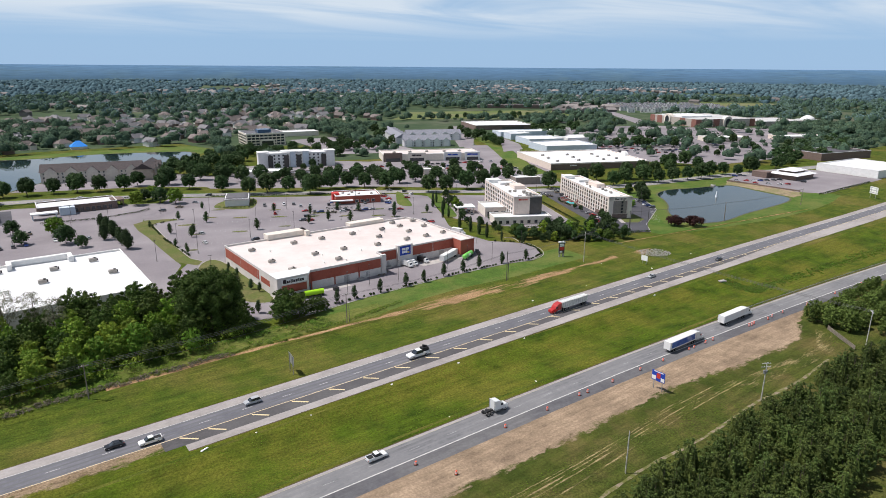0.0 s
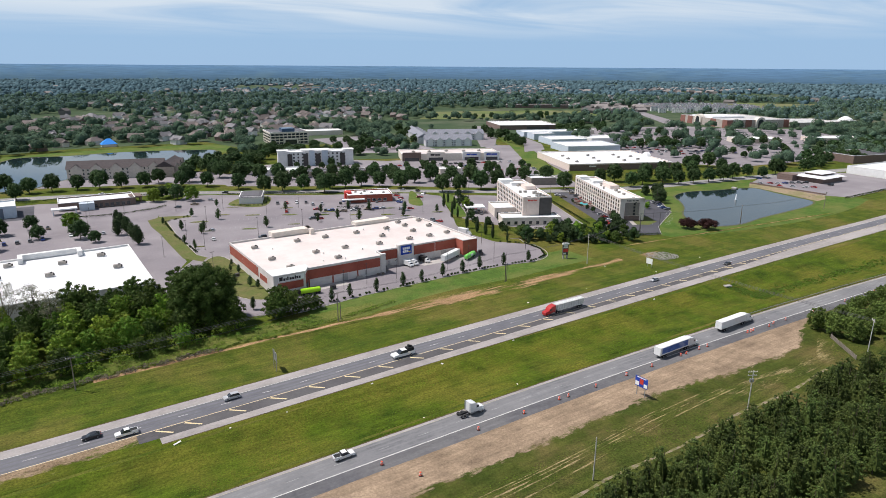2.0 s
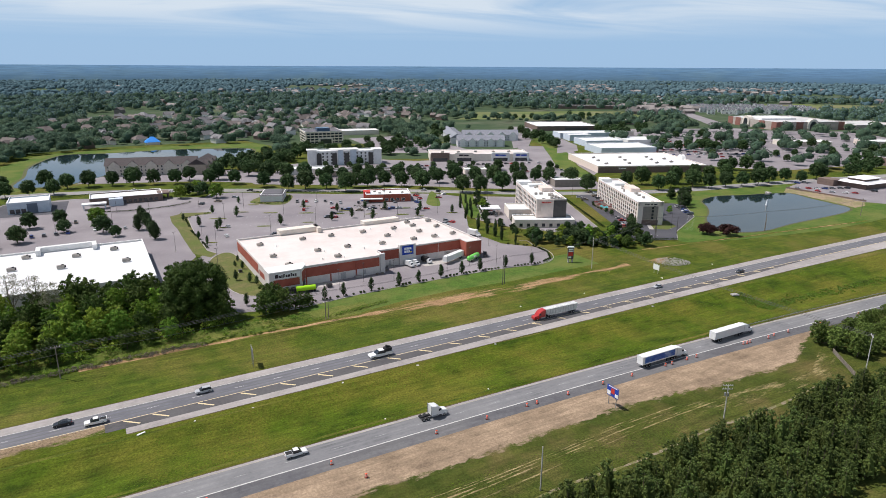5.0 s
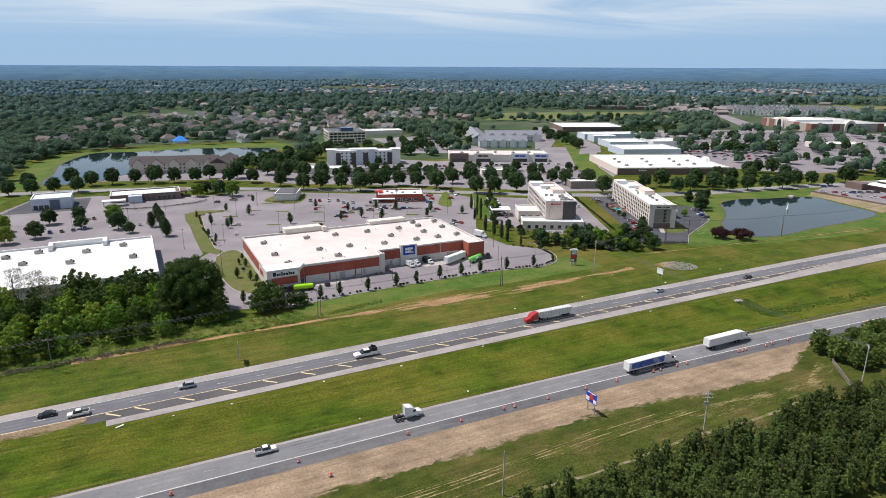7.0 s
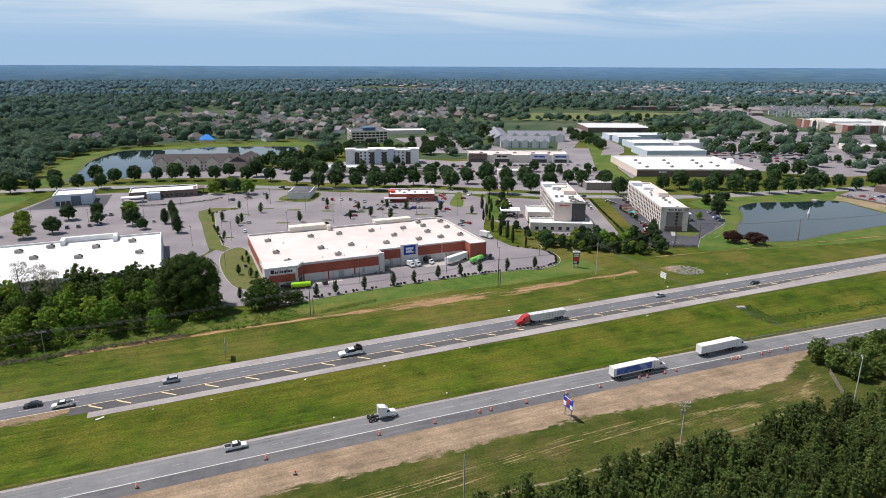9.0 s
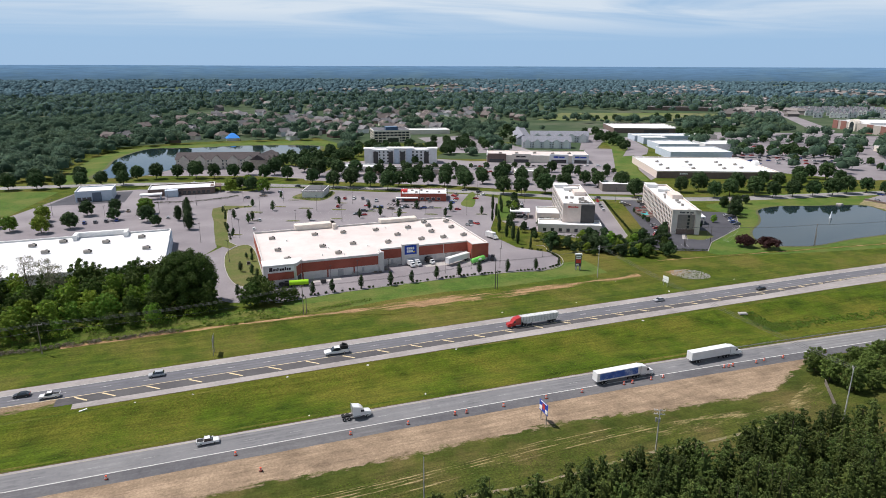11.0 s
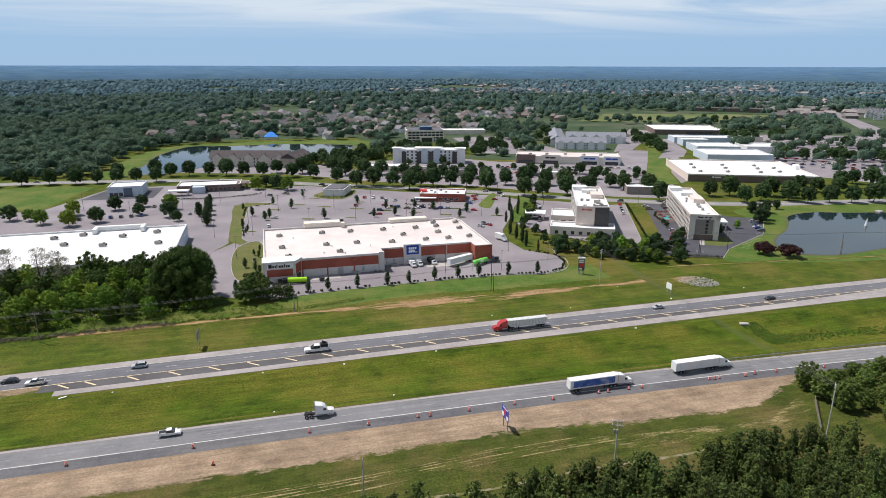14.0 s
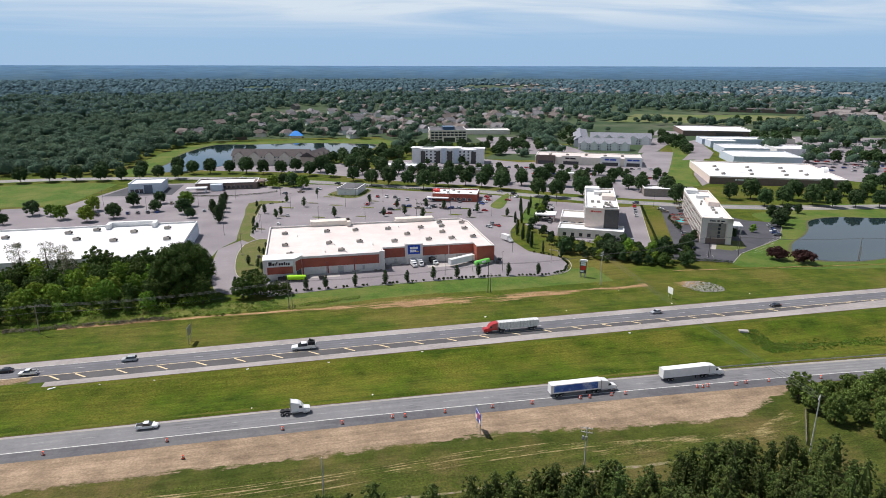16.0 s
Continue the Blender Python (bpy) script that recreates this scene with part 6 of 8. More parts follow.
ap = hall("apartment_block", 221, 590, -17, 73, 20, 13.6, WHITEWALL, ROOF_W, "four-storey white apartment block with dark bays", "building")
band_windows(ap, 73, 4, 3.2, 4.2, 1.6, 1.7, 1.1)
for x in (9, 24, 36, 60):
    part("dark_bay", Shape().box(x, x + 4.6, -0.5, 0.2, 0, 11.8), CHARCOAL, ap, "dark brown bay")
for x, w in ((0, 8), (30, 5), (42, 6), (65, 8)):
    part("white_bay", Shape().box(x, x + w, -1.4, 0.2, 0, 14.9), BLUEGREY if x in (30, 42) else WHITEWALL, ap, "projecting pale bay")
part("roof_slab", Shape().box(22, 50, -2.0, 12, 14.9, 15.5), ROOF_W, ap)
part("end_slab", Shape().box(-0.8, 10, -2.0, 10, 14.9, 15.4), ROOF_W, ap)
part("end_slab", Shape().box(63, 73.8, -2.0, 10, 14.9, 15.4), ROOF_W, ap)
of = hall("office_building", 274, 764, -8, 48, 46, 15.0, STUCCO, ROOF_G, "four-storey office with bands of dark glass", "office")
for f in range(4):
    for k in range(9):
        window(of, 3.4 + k * 5.1, -0.02, 0.8 + f * 3.4, 4.2, 2.2, 0, STUCCO, split=False)
        window(of, -0.02, 3.4 + k * 4.9, 0.8 + f * 3.4, 4.0, 2.2, -90, STUCCO, split=False)
part("roof_tower", Shape().box(17, 33, 10, 26, 14, 18.5), material("blue_glass_tower", (0.05, 0.10, 0.17), 0.25), of, "dark blue roof tower")
porch = part("porch_block", Shape().box(16, 34, -3.0, 0.2, 0, 7.5), STUCCO, of, "projecting cream entrance porch")
part("porch_glass", Shape().box(18, 32, -3.15, -2.9, 0.4, 5.8), GLASS, porch)
of2 = hall("office_annex", 340, 846, -10, 66, 30, 6, STUCCO, ROOF_W, "low cream office annex", "building")
st = hall("shopping_strip", 342, 560, -25, 104, 38, 7.4, STUCCO, ROOF_C, "long cream shopping strip with sign fascias", "shops")
for x, w, m_ in ((1, 19, BROWNBRICK), (26, 19, STUCCO), (64, 19, WHITEWALL), (87, 16.5, WHITEWALL)):
    f = part("shopfront", Shape().box(x, x + w, -1.6, 0.2, 0, 9.0), m_, st, "projecting shopfront block")
    part("shop_glass", Shape().box(x + 2, x + w - 2, -1.75, -1.55, 0.3, 3.6), GLASS, f)
for x, w, m_ in ((30, 10, SIGNBLACK), (68, 11, SIGNBLUE), (89.5, 11.5, SIGNBLUE)):
    part("sign_bar", Shape().box(x, x + w * 0.4, -1.85, -1.55, 5.6, 7.2), m_, st)
    part("sign_bar", Shape().box(x + w * 0.46, x + w, -1.85, -1.55, 5.6, 7.0), m_, st)
roof_units([(362, 570), (378, 564), (396, 558), (412, 548), (428, 542)], 6.7, -25, 1.0)


def gabled(name, x, y, rz, w, d, h, wall, roof, label, category="building", floors=3, gables=3, group=""):
    root = thing(name, x, y, 0, rz, label, category, group)
    part("wall", walls(w, d, h), wall, root)
    rh = d * 0.32
    s = Shape().side([(-0.8, h - 0.1), (d + 0.8, h - 0.1), (d / 2, h + rh)], -0.8, w + 0.8)
    part("roof", s, roof, root)
    for k in range(gables):
        x0 = w * (k + 0.5) / gables
        gw = min(5.0, w / gables * 0.3)
        part("gable", Shape().add([(x0 - gw, -1.0, 0), (x0 + gw, -1.0, 0), (x0 + gw, -1.0, h), (x0 - gw, -1.0, h), (x0, -1.0, h + gw * 0.8), (x0 - gw, 0.5, 0), (x0 + gw, 0.5, 0), (x0 + gw, 0.5, h), (x0 - gw, 0.5, h), (x0, 0.5, h + gw * 0.8)],
             [(0, 1, 2, 4, 3), (0, 3, 8, 5), (1, 6, 7, 2), (5, 8, 9, 7, 6)]), wall if roof is INN_ROOF else WHITEWALL, root)
        part("gable_roof", Shape().add([(x0 - gw - 0.5, -1.3, h - 0.35), (x0, -1.3, h + gw * 0.8 + 0.1), (x0, d / 2, h + gw * 0.8 + 0.1), (x0 - gw - 0.5, d * 0.2, h - 0.35), (x0 + gw + 0.5, -1.3, h - 0.35), (x0 + gw + 0.5, d * 0.2, h - 0.35)], [(0, 1, 2, 3), (1, 4, 5, 2)]), roof, root)
    if floors:
        band_windows(root, w, floors, 3.0, 3.4, 1.3, 1.5)
    return root


CREAMSIDE = material("cream_siding", (0.60, 0.55, 0.48), 0.85, (0.53, 0.48, 0.42), 0.5)
INN_ROOF = material("dark_brown_shingle", (0.085, 0.070, 0.070), 0.85, (0.065, 0.054, 0.054), 0.6)
TAN = material("tan_siding", (0.42, 0.36, 0.30), 0.85, (0.36, 0.31, 0.26), 0.5)
gabled("lake_inn", 44, 611, -15, 76, 18, 9.2, CREAMSIDE, INN_ROOF, "three-storey cream inn with a dark brown gabled roof by the lake", "hotel", 3, 5)
gabled("lake_inn_wing", 124, 582, 66, 40, 15, 9.2, TAN, INN_ROOF, "wing of the inn with brown gabled roof", "hotel", 3, 3)
gabled("grey_apartments", 430, 652, -24, 58, 18, 8.0, PALEGREY, APT_ROOF_PALE, "three-storey blue-grey apartments with gabled roof", "building", 3, 5)
gabled("grey_apartments", 452, 676, 67, 110, 16, 8.0, PALEGREY, APT_ROOF_PALE, "long three-storey apartments with grey roof", "building", 3, 6)
gabled("grey_apartments", 470, 706, -24, 74, 18, 8.0, PALEGREY, APT_ROOF_PALE, "three-storey blue-grey apartments behind", "building", 3, 5)
wb = hall("warehouse_store", 445.5, 422, -23, 106, 92, 6.4, STUCCO_P, ROOF_W, "vast low store with a bright white roof", "store", 0.8)
part("dark_band", Shape().box(0.4, 105.8, -0.25, 0.1, 0, 5.5), BROWNBRICK, wb, "dark brick front band")
part("name_bars", Shape().box(20, 21.5, -0.4, -0.24, 3.4, 4.8).box(22, 27, -0.4, -0.24, 3.6, 4.6), SIGNTEXT, wb)
part("entrance_arch", Shape().tube((107, 48, 4), (103, 48, 4), 6.0, n=20), WHITEWALL, wb, "rounded entrance gable")
roof_units([(465, 432), (487, 424), (513, 414), (473, 452), (499, 442), (525, 432), (483, 470), (509, 459), (535, 448), (531, 412), (541, 430)], 5.6, -20, 1.0)
for x, y, w, d, h, m_ in ((537, 516, 66, 50, 7.6, BLUEGREY), (572, 580, 48, 44, 7.4, BLUEGREY), (596, 640, 30, 26, 8, BLUEGREY), (628, 566, 40, 40, 7.0, WHITEWALL), (606, 672, 74, 32, 7, BLUEGREY)):
    hall("retail_block", x, y, -20, w, d, h, m_, ROOF_W, "pale retail block with a white roof", "shops")
bs = hall("brick_store", 640, 768, -23, 96, 84, 7.4, BROWNBRICK, ROOF_W, "large brown brick store with a pale roof", "store")
# no recess is cut: a charcoal panel carries its shade as colour
part("recessed_front", Shape().box(44, 80, -0.25, 0.1, 0, 5.0), CHARCOAL, bs, "flat dark panel painting the shade of a recessed shopfront")
hall("low_brick_building", 834, 812, -40, 56, 24, 7, STUCCO_P, ROOF_W, "low tan brick building among trees", "building")
MALLWALL = material("tan_grey_wall", (0.44, 0.385, 0.345), 0.85, (0.38, 0.335, 0.30), 0.3)
MALLBRICK = material("mall_brick", (0.27, 0.125, 0.10), 0.85, (0.22, 0.10, 0.08), 0.5)
ml = hall("mall_building", 985, 605, -21, 118, 132, 13.0, MALLWALL, ROOF_DULL, "large tan shopping mall with brick corners and arched entrances", "shopping mall")


def arch(root, x, y, rz, w, h):
    """A tall rounded entrance surround with a dark glazed opening."""
    def outline(k, top):
        q = [(-k, 0.0), (k, 0.0)] + [(k * math.cos(b), top - k + k * math.sin(b)) for b in np.linspace(0, math.pi, 13)]
        return q
    ring = outline(w / 2, h)
    s_ = Shape().add([(u, -2.5, z) for u, z in ring] + [(u, 6.0, z) for u, z in ring], [tuple(range(len(ring))), tuple(range(2 * len(ring) - 1, len(ring) - 1, -1))] + [(i, len(ring) + i, len(ring) + (i + 1) % len(ring), (i + 1) % len(ring)) for i in range(len(ring))])
    a_ = part("arch_entrance", s_, STUCCO, root, "pale rounded entrance arch")
    a_.matrix_basis = pose(x, y, 0, 0, 0, rz)
    inner = outline(w * 0.3, h * 0.8)
    part("arch_glass", Shape().add([(u, -2.62, z) for u, z in inner], [tuple(range(len(inner)))]), GLASS, a_)


arch(ml, 0, 78, -90, 18, 18)
arch(ml, 62, 0, 0, 18, 17.5)
for x0, x1 in ((0, 10), (34, 46), (108, 118)):
    part("brick_bay", Shape().box(x0, x1, -0.6, 0.2, 0, 13.2), MALLBRICK, ml, "red brick bay")
for y0, y1 in ((0, 12), (30, 44), (96, 110), (118, 132)):
    part("brick_bay", Shape().box(-0.6, 0.2, y0, y1, 0, 13.2), MALLBRICK, ml, "red brick bay")
part("roof_step", Shape().box(8, 70, 50, 110, 12.0, 15.0), ROOF_W, ml, "raised white roof")
ml2 = hall("mall_wing", 1095, 545, -21, 90, 80, 9, MALLWALL, ROOF_DULL, "lower grey wing of the shopping mall", "shopping mall")
part("dome", Shape().tube((120, 30, 9), (120, 30, 12), 12, 10, 16).tube((120, 30, 12), (120, 30, 16), 10, 3, 16).box(106, 134, 20, 44, 0, 9), ROOF_W, ml2, "white domed entrance hall")
hall("low_shop", 330, 470, -22, 20, 14, 5, STUCCO, ROOF_W, "small cream shop among street trees", "shop")
hall("low_shop", 364, 384, -22, 22, 16, 6, TAUPE, ROOF_W, "small taupe restaurant with a white roof", "restaurant")
hall("low_shops", 208, 527, -22, 68, 14, 4.6, STUCCO_P, ROOF_G, "low row of shops behind the street trees", "shops")
hall("low_shop", 184, 548, -22, 40, 18, 5, WHITEWALL, ROOF_W, "low white shop behind the street trees", "shop")
hall("white_hall", 657, 218, -6, 70, 56, 7.0, WHITEWALL, ROOF_W, "long white hall beside the car park", "building")
hall("dark_roof_hall", 735, 300, -14, 80, 40, 8, BROWNBRICK, ROOF_G, "dark-roofed brick hall behind the white hall", "building")
rs = hall("restaurant", 582, 256, -2, 32, 24, 4.4, BROWNBRICK, ROOF_W, "brown restaurant with a white tiered roof", "restaurant")
def frustum(x0, x1, y0, y1, z0, z1, k):
    return Shape().add([(x0, y0, z0), (x1, y0, z0), (x1, y1, z0), (x0, y1, z0), (x0 + k, y0 + k, z1), (x1 - k, y0 + k, z1), (x1 - k, y1 - k, z1), (x0 + k, y1 - k, z1)], [(3, 2, 1, 0), (4, 5, 6, 7), (0, 1, 5, 4), (1, 2, 6, 5), (2, 3, 7, 6), (3, 0, 4, 7)])
part("eave_roof", frustum(-2.5, 34.5, -2.5, 26.5, 4.3, 5.6, 5.0), ROOF_W, rs, "white sloping lower roof")
part("upper_wall", Shape().box(6, 26, 5, 19, 5.2, 7.2), BROWNBRICK, rs)
part("upper_roof", frustum(4.5, 27.5, 3.5, 20.5, 7.2, 8.6, 5.0), ROOF_W, rs, "white sloping upper roof")
part("entrance_block", Shape().box(-8, 3, 22, 36, 0, 5.2), BROWNBRICK, rs, "brick entrance block")
rw = setting("retaining_wall", Shape().box(0, 62, -0.25, 0.25, 0, 1.2), BROWNBRICK, "low dark retaining wall above the pond bank", "wall")
rw.matrix_world = pose(531, 291, 0, 0, 0, -89)
hall("low_shop", 800, 470, -30, 60, 30, 6, STUCCO, ROOF_W, "low shop beyond the car park", "shop")
hall("low_shop", 900, 420, -30, 70, 34, 6, STUCCO_P, ROOF_W, "low shop beyond the car park", "shop")
hall("low_shop", 690, 670, -25, 40, 20, 6, STUCCO, ROOF_W, "low shop beyond the car park", "shop")
hall("long_school", 1000, 1190, -38, 150, 34, 8, BROWNBRICK, ROOF_B, "long low brown building beyond the field", "building")
region("office_car_park", [(330, 640), (425, 600), (432, 660), (424, 800), (345, 800)], 0.07, LOT, "car park beside the office among trees", "car park")
region("apartment_court", [(484, 611), (515, 622), (560, 676), (601, 758), (570, 741)], 0.09, LOT, "grey parking court beside the apartments", "car park")
region("brick_store_lot", [(597, 782), (636, 775), (669, 820), (649, 849)], 0.12, LOT, "pale lot beside the brick store", "car park")
region("loading_yard", [(501, 550), (537, 555), (572, 598), (628, 717), (604, 703), (549, 607)], 0.12, LOT, "grey loading yard behind the retail blocks", "car park")
region("far_field", [(640, 1010), (780, 1160), (1030, 1080), (1120, 1010), (1000, 900), (820, 930)], 0.1, FIELD, "broad open grass field", "field")
region("far_field_two", [(1440, 960), (1577, 1112), (1750, 1055), (1869, 902), (1641, 788), (1400, 836)], 0.1, FIELD, "open green field", "field")
region("far_road", [(1274, 1082), (1292, 1074), (992, 690), (872, 604), (860, 616), (964, 708)], 0.11, LOT, "pale straight road running to the distance", "road")
region("far_town_ground", [(-400, 560), (-1800, 1600), (-3200, 5200), (600, 5600), (5200, 4600), (5600, 1400), (1800, 300), (700, 320), (640, 640), (480, 700), (240, 760), (232, 762), (215, 836), (60, 842), (-70, 800), (-90, 600)], 0.035, FAR_GROUND, "shaded ground between trees and houses", "ground")

# houses: hip and gable roofs among the trees
def house_proto(x, y, rz, w, d, h, wall, roof, label, hip, seed):
    root = thing("house", x, y, 0, rz, label, "house", "houses beyond the lake")
    gx = w * 0.55
    part("wall", walls(w, d, h).box(gx, gx + w * 0.36, -4.0, 0.0, 0, h), wall, root)
    e, k, rh = 0.7, (d / 2 if hip else 0.0), d * 0.42
    s_ = Shape().add([(-e, -e, h), (w + e, -e, h), (w + e, d + e, h), (-e, d + e, h), (k - e * (not hip), d / 2, h + rh), (w - k + e * (not hip), d / 2, h + rh)], [(0, 1, 5, 4), (1, 2, 5), (2, 3, 4, 5), (3, 0, 4), (3, 2, 1, 0)])
    s_.add([(gx - 0.5, -4.6, h), (gx + w * 0.36 + 0.5, -4.6, h), (gx + w * 0.18, -4.6 + 1.0 * hip, h + w * 0.17), (gx + w * 0.18, d * 0.45, h + w * 0.17), (gx - 0.5, d * 0.1, h), (gx + w * 0.36 + 0.5, d * 0.1, h)], [(0, 1, 2), (0, 2, 3, 4), (1, 5, 3, 2)])
    s_.box(w * 0.25, w * 0.25 + 1.2, d * 0.5, d * 0.5 + 1.0, h + rh * 0.5, h + rh + 1.1)
    part("roof", s_, roof, root)
    return root


protos = [house_proto(48, 866, 10, 18, 12, 5.2, STUCCO, ROOF_H, "suburban house with a brown hip roof", True, 1), house_proto(130, 880, -25, 20, 13, 5.6, BROWNBRICK, ROOF_H, "brick suburban house with a brown gabled roof", False, 2),
          house_proto(170, 872, 30, 17, 12, 6.0, WHITEWALL, ROOF_H2, "pale suburban house with a grey gabled roof", False, 3), house_proto(215, 900, -15, 22, 13, 5.4, BROWNBRICK, ROOF_H2, "brick suburban house with a grey hip roof", True, 4)]
HOUSES = [(48, 866), (130, 880), (170, 872), (215, 900)]
r = random.Random(77)
tries = 0
while len(HOUSES) < 300 and tries < 20000:
    tries += 1
    k = r.random()
    if k < 0.62:
        x, y = r.uniform(-20, 640), r.uniform(835, 1300)
        if y < 842 + max(0, (x - 240)) * 0.25 or (x > 420 and y < 1010) or noise.noise((x * 0.004, y * 0.004, 3)) < -0.32:
            continue
    elif k < 0.72:
        x, y = r.uniform(-60, 240), r.uniform(826, 900)
        if y < 836 - 0.03 * x:
            continue
    else:
        x, y = r.uniform(200, 1500), r.uniform(1300, 2300)
        if y < 1350 + 0.1 * x:
            continue
    if any((x - a) ** 2 + (y - b) ** 2 < 24 ** 2 for a, b in HOUSES) or (70 < x < 128 and y < 868):
        continue
    HOUSES.append((x, y))
    copy_thing(r.choice(protos), at(x, y, r.choice((0, 90, 180, 270)) + 20 + r.uniform(-25, 25), r.uniform(0.8, 1.1)))
# terraces of gabled townhouses before the far field
TOWN = []


def terrace(x, y, rz, n_, seed):
    """A row of n_ narrow gabled houses under stepped roofs."""
    q = random.Random(seed)
    root = thing("townhouse_terrace", x, y, 0, rz, "row of pale grey townhouses with steep grey gables", "townhouses", "townhouse terraces")
    wall_, roof_, pane_ = Shape(), Shape(), Shape()
    for k in range(n_):
        x0, w, d, h = k * 8.2, 8.0, 13.0, 8.6 + q.choice((0.0, 0.5, 1.2))
        wall_.box(x0, x0 + w, 0, d, 0, h)
        wall_.add([(x0 + 1, -1.2, 0), (x0 + 6.4, -1.2, 0), (x0 + 6.4, -1.2, h), (x0 + 3.7, -1.2, h + 3.8), (x0 + 1, -1.2, h), (x0 + 1, 0.2, 0), (x0 + 6.4, 0.2, 0), (x0 + 6.4, 0.2, h), (x0 + 3.7, 0.2, h + 3.8), (x0 + 1, 0.2, h)], [(0, 1, 2, 3, 4), (0, 4, 9, 5), (1, 6, 7, 2)])
        roof_.side([(-0.6, h), (d + 0.6, h), (d / 2, h + 3.4)], x0 - 0.2, x0 + w + 0.2)
        roof_.add([(x0 + 0.5, -1.3, h - 0.2), (x0 + 3.7, -1.3, h + 4.1), (x0 + 3.7, d / 2, h + 4.1), (x0 + 0.5, d * 0.3, h - 0.4), (x0 + 6.9, -1.3, h - 0.2), (x0 + 6.9, d * 0.3, h - 0.4)], [(0, 1, 2, 3), (1, 4, 5, 2)])
        for f in range(3):
            pane_.box(x0 + 2.2, x0 + 3.4, -1.3, -1.15, 1.0 + f * 2.8, 2.7 + f * 2.8).box(x0 + 4.0, x0 + 5.2, -1.3, -1.15, 1.0 + f * 2.8, 2.7 + f * 2.8)
    part("wall", wall_, WHITEWALL, root)
    part("roof", roof_, APT_ROOF, root)
    part("window", pane_, GLASS, root)
    for k in range(n_):
        TOWN.append((x + math.cos(math.radians(rz)) * k * 8.2, y + math.sin(math.radians(rz)) * k * 8.2))


r = random.Random(141)
for row in range(4):
    x, y = 1190 + 30 * row, 900 + 44 * row
    while x < 1440 + 20 * row:
        n_ = r.choice((2, 3, 3, 4))
        turn = r.uniform(-62, -40)
        terrace(x, y, turn, n_, int(x) + row)
        x += math.cos(math.radians(turn)) * n_ * 8.2 + r.uniform(12, 26)
        y -= 0.42 * (math.cos(math.radians(turn)) * n_ * 8.2 + 18)
tp = thing("tarped_house", 97, 842, 0, 0, "house roof covered with a bright blue tarpaulin", "house")
part("wall", walls(16, 13, 3.4), STUCCO, tp)
part("tarpaulin", Shape().add([(-1, -1, 3.2), (17, -1, 3.2), (17, 14, 3.2), (-1, 14, 3.2), (6, 6.5, 9.5), (10, 6.5, 9.5)], [(0, 1, 5, 4), (1, 2, 5), (2, 3, 4, 5), (3, 0, 4)]), TARP, tp)

# woods: many lumpy crowns in one mass
def lumps(spots, seed, sub):
    bm = bmesh.new()
    bmesh.ops.create_icosphere(bm, subdivisions=sub, radius=1.0)
    bmesh.ops.delete(bm, geom=[f for f in bm.faces if f.calc_center_median().z < -0.3], context="FACES")
    bm.verts.index_update()
    bv = np.array([v.co[:] for v in bm.verts])
    bf = np.array([[v.index for v in f.verts] for f in bm.faces])
    bm.free()
    q = np.random.RandomState(seed)
    n, m = len(spots), len(bv)
    sp = np.array(spots)
    rad = sp[:, 2][:, None, None]
    jit = 1 + q.uniform(-0.28, 0.28, (n, m, 1))
    v = bv[None] * jit * rad * np.array([1, 1, 0.85])
    ang = q.uniform(0, 6.28, n)
    c, s_ = np.cos(ang)[:, None], np.sin(ang)[:, None]
    vx, vy = v[:, :, 0] * c - v[:, :, 1] * s_, v[:, :, 0] * s_ + v[:, :, 1] * c
    v = np.stack([vx + sp[:, 0][:, None], vy + sp[:, 1][:, None], v[:, :, 2] + sp[:, 3][:, None]], 2).reshape(-1, 3)
    f = (bf[None] + (np.arange(n) * m)[:, None, None]).reshape(-1, 3)
    me = bpy.data.meshes.new("woods")
    me.vertices.add(len(v))
    me.vertices.foreach_set("co", v.ravel())
    me.loops.add(len(f) * 3)
    me.loops.foreach_set("vertex_index", f.ravel().astype(np.int32))
    me.polygons.add(len(f))
    me.polygons.foreach_set("loop_start", np.arange(0, len(f) * 3, 3, dtype=np.int32))
    me.update(calc_edges=True)
    me.validate()
    return me


KEEP_OUT = [[(430, 345), (520, 318), (600, 300), (720, 292), (760, 340), (640, 450), (560, 450), (450, 420)], [(180, 500), (330, 440), (430, 430), (470, 540), (466, 600), (340, 610), (300, 630), (200, 625), (176, 560)], [(420, 420), (560, 380), (640, 640), (560, 680), (500, 660)],
            [(560, 430), (610, 350), (760, 330), (860, 420), (860, 560), (700, 640), (620, 560)], [(400, 590), (520, 600), (590, 700), (600, 790), (540, 850), (480, 840), (410, 700)], [(610, 770), (650, 730), (740, 715), (790, 820), (700, 880)],
            [(640, 1010), (780, 1160), (1030, 1080), (1120, 1010), (1000, 900), (820, 930)], [(1400, 930), (1577, 1112), (1750, 1055), (1869, 902), (1641, 770), (1380, 800)], [(930, 560), (1140, 500), (1230, 560), (1230, 660), (1060, 770), (980, 740)],
            [(1250, 1094), (1312, 1064), (1010, 682), (884, 590), (842, 630), (940, 720)], [(225, 640), (330, 600), (400, 700), (410, 880), (330, 890), (262, 815)], [(-52, 552), (-50, 640), (-46, 700), (-34, 748), (-18, 786), (20, 812), (70, 820), (140, 822), (225, 812), (236, 762), (205, 690), (150, 560), (40, 556)],
            [(640, 215), (660, 285), (790, 270), (790, 210)], [(990, 1170), (1140, 1070), (1170, 1120), (1020, 1230)], [(1060, 930), (1120, 900), (1420, 770), (1480, 960), (1180, 1110)], [(620, 500), (640, 640), (760, 700), (800, 760), (640, 770), (560, 660)]]
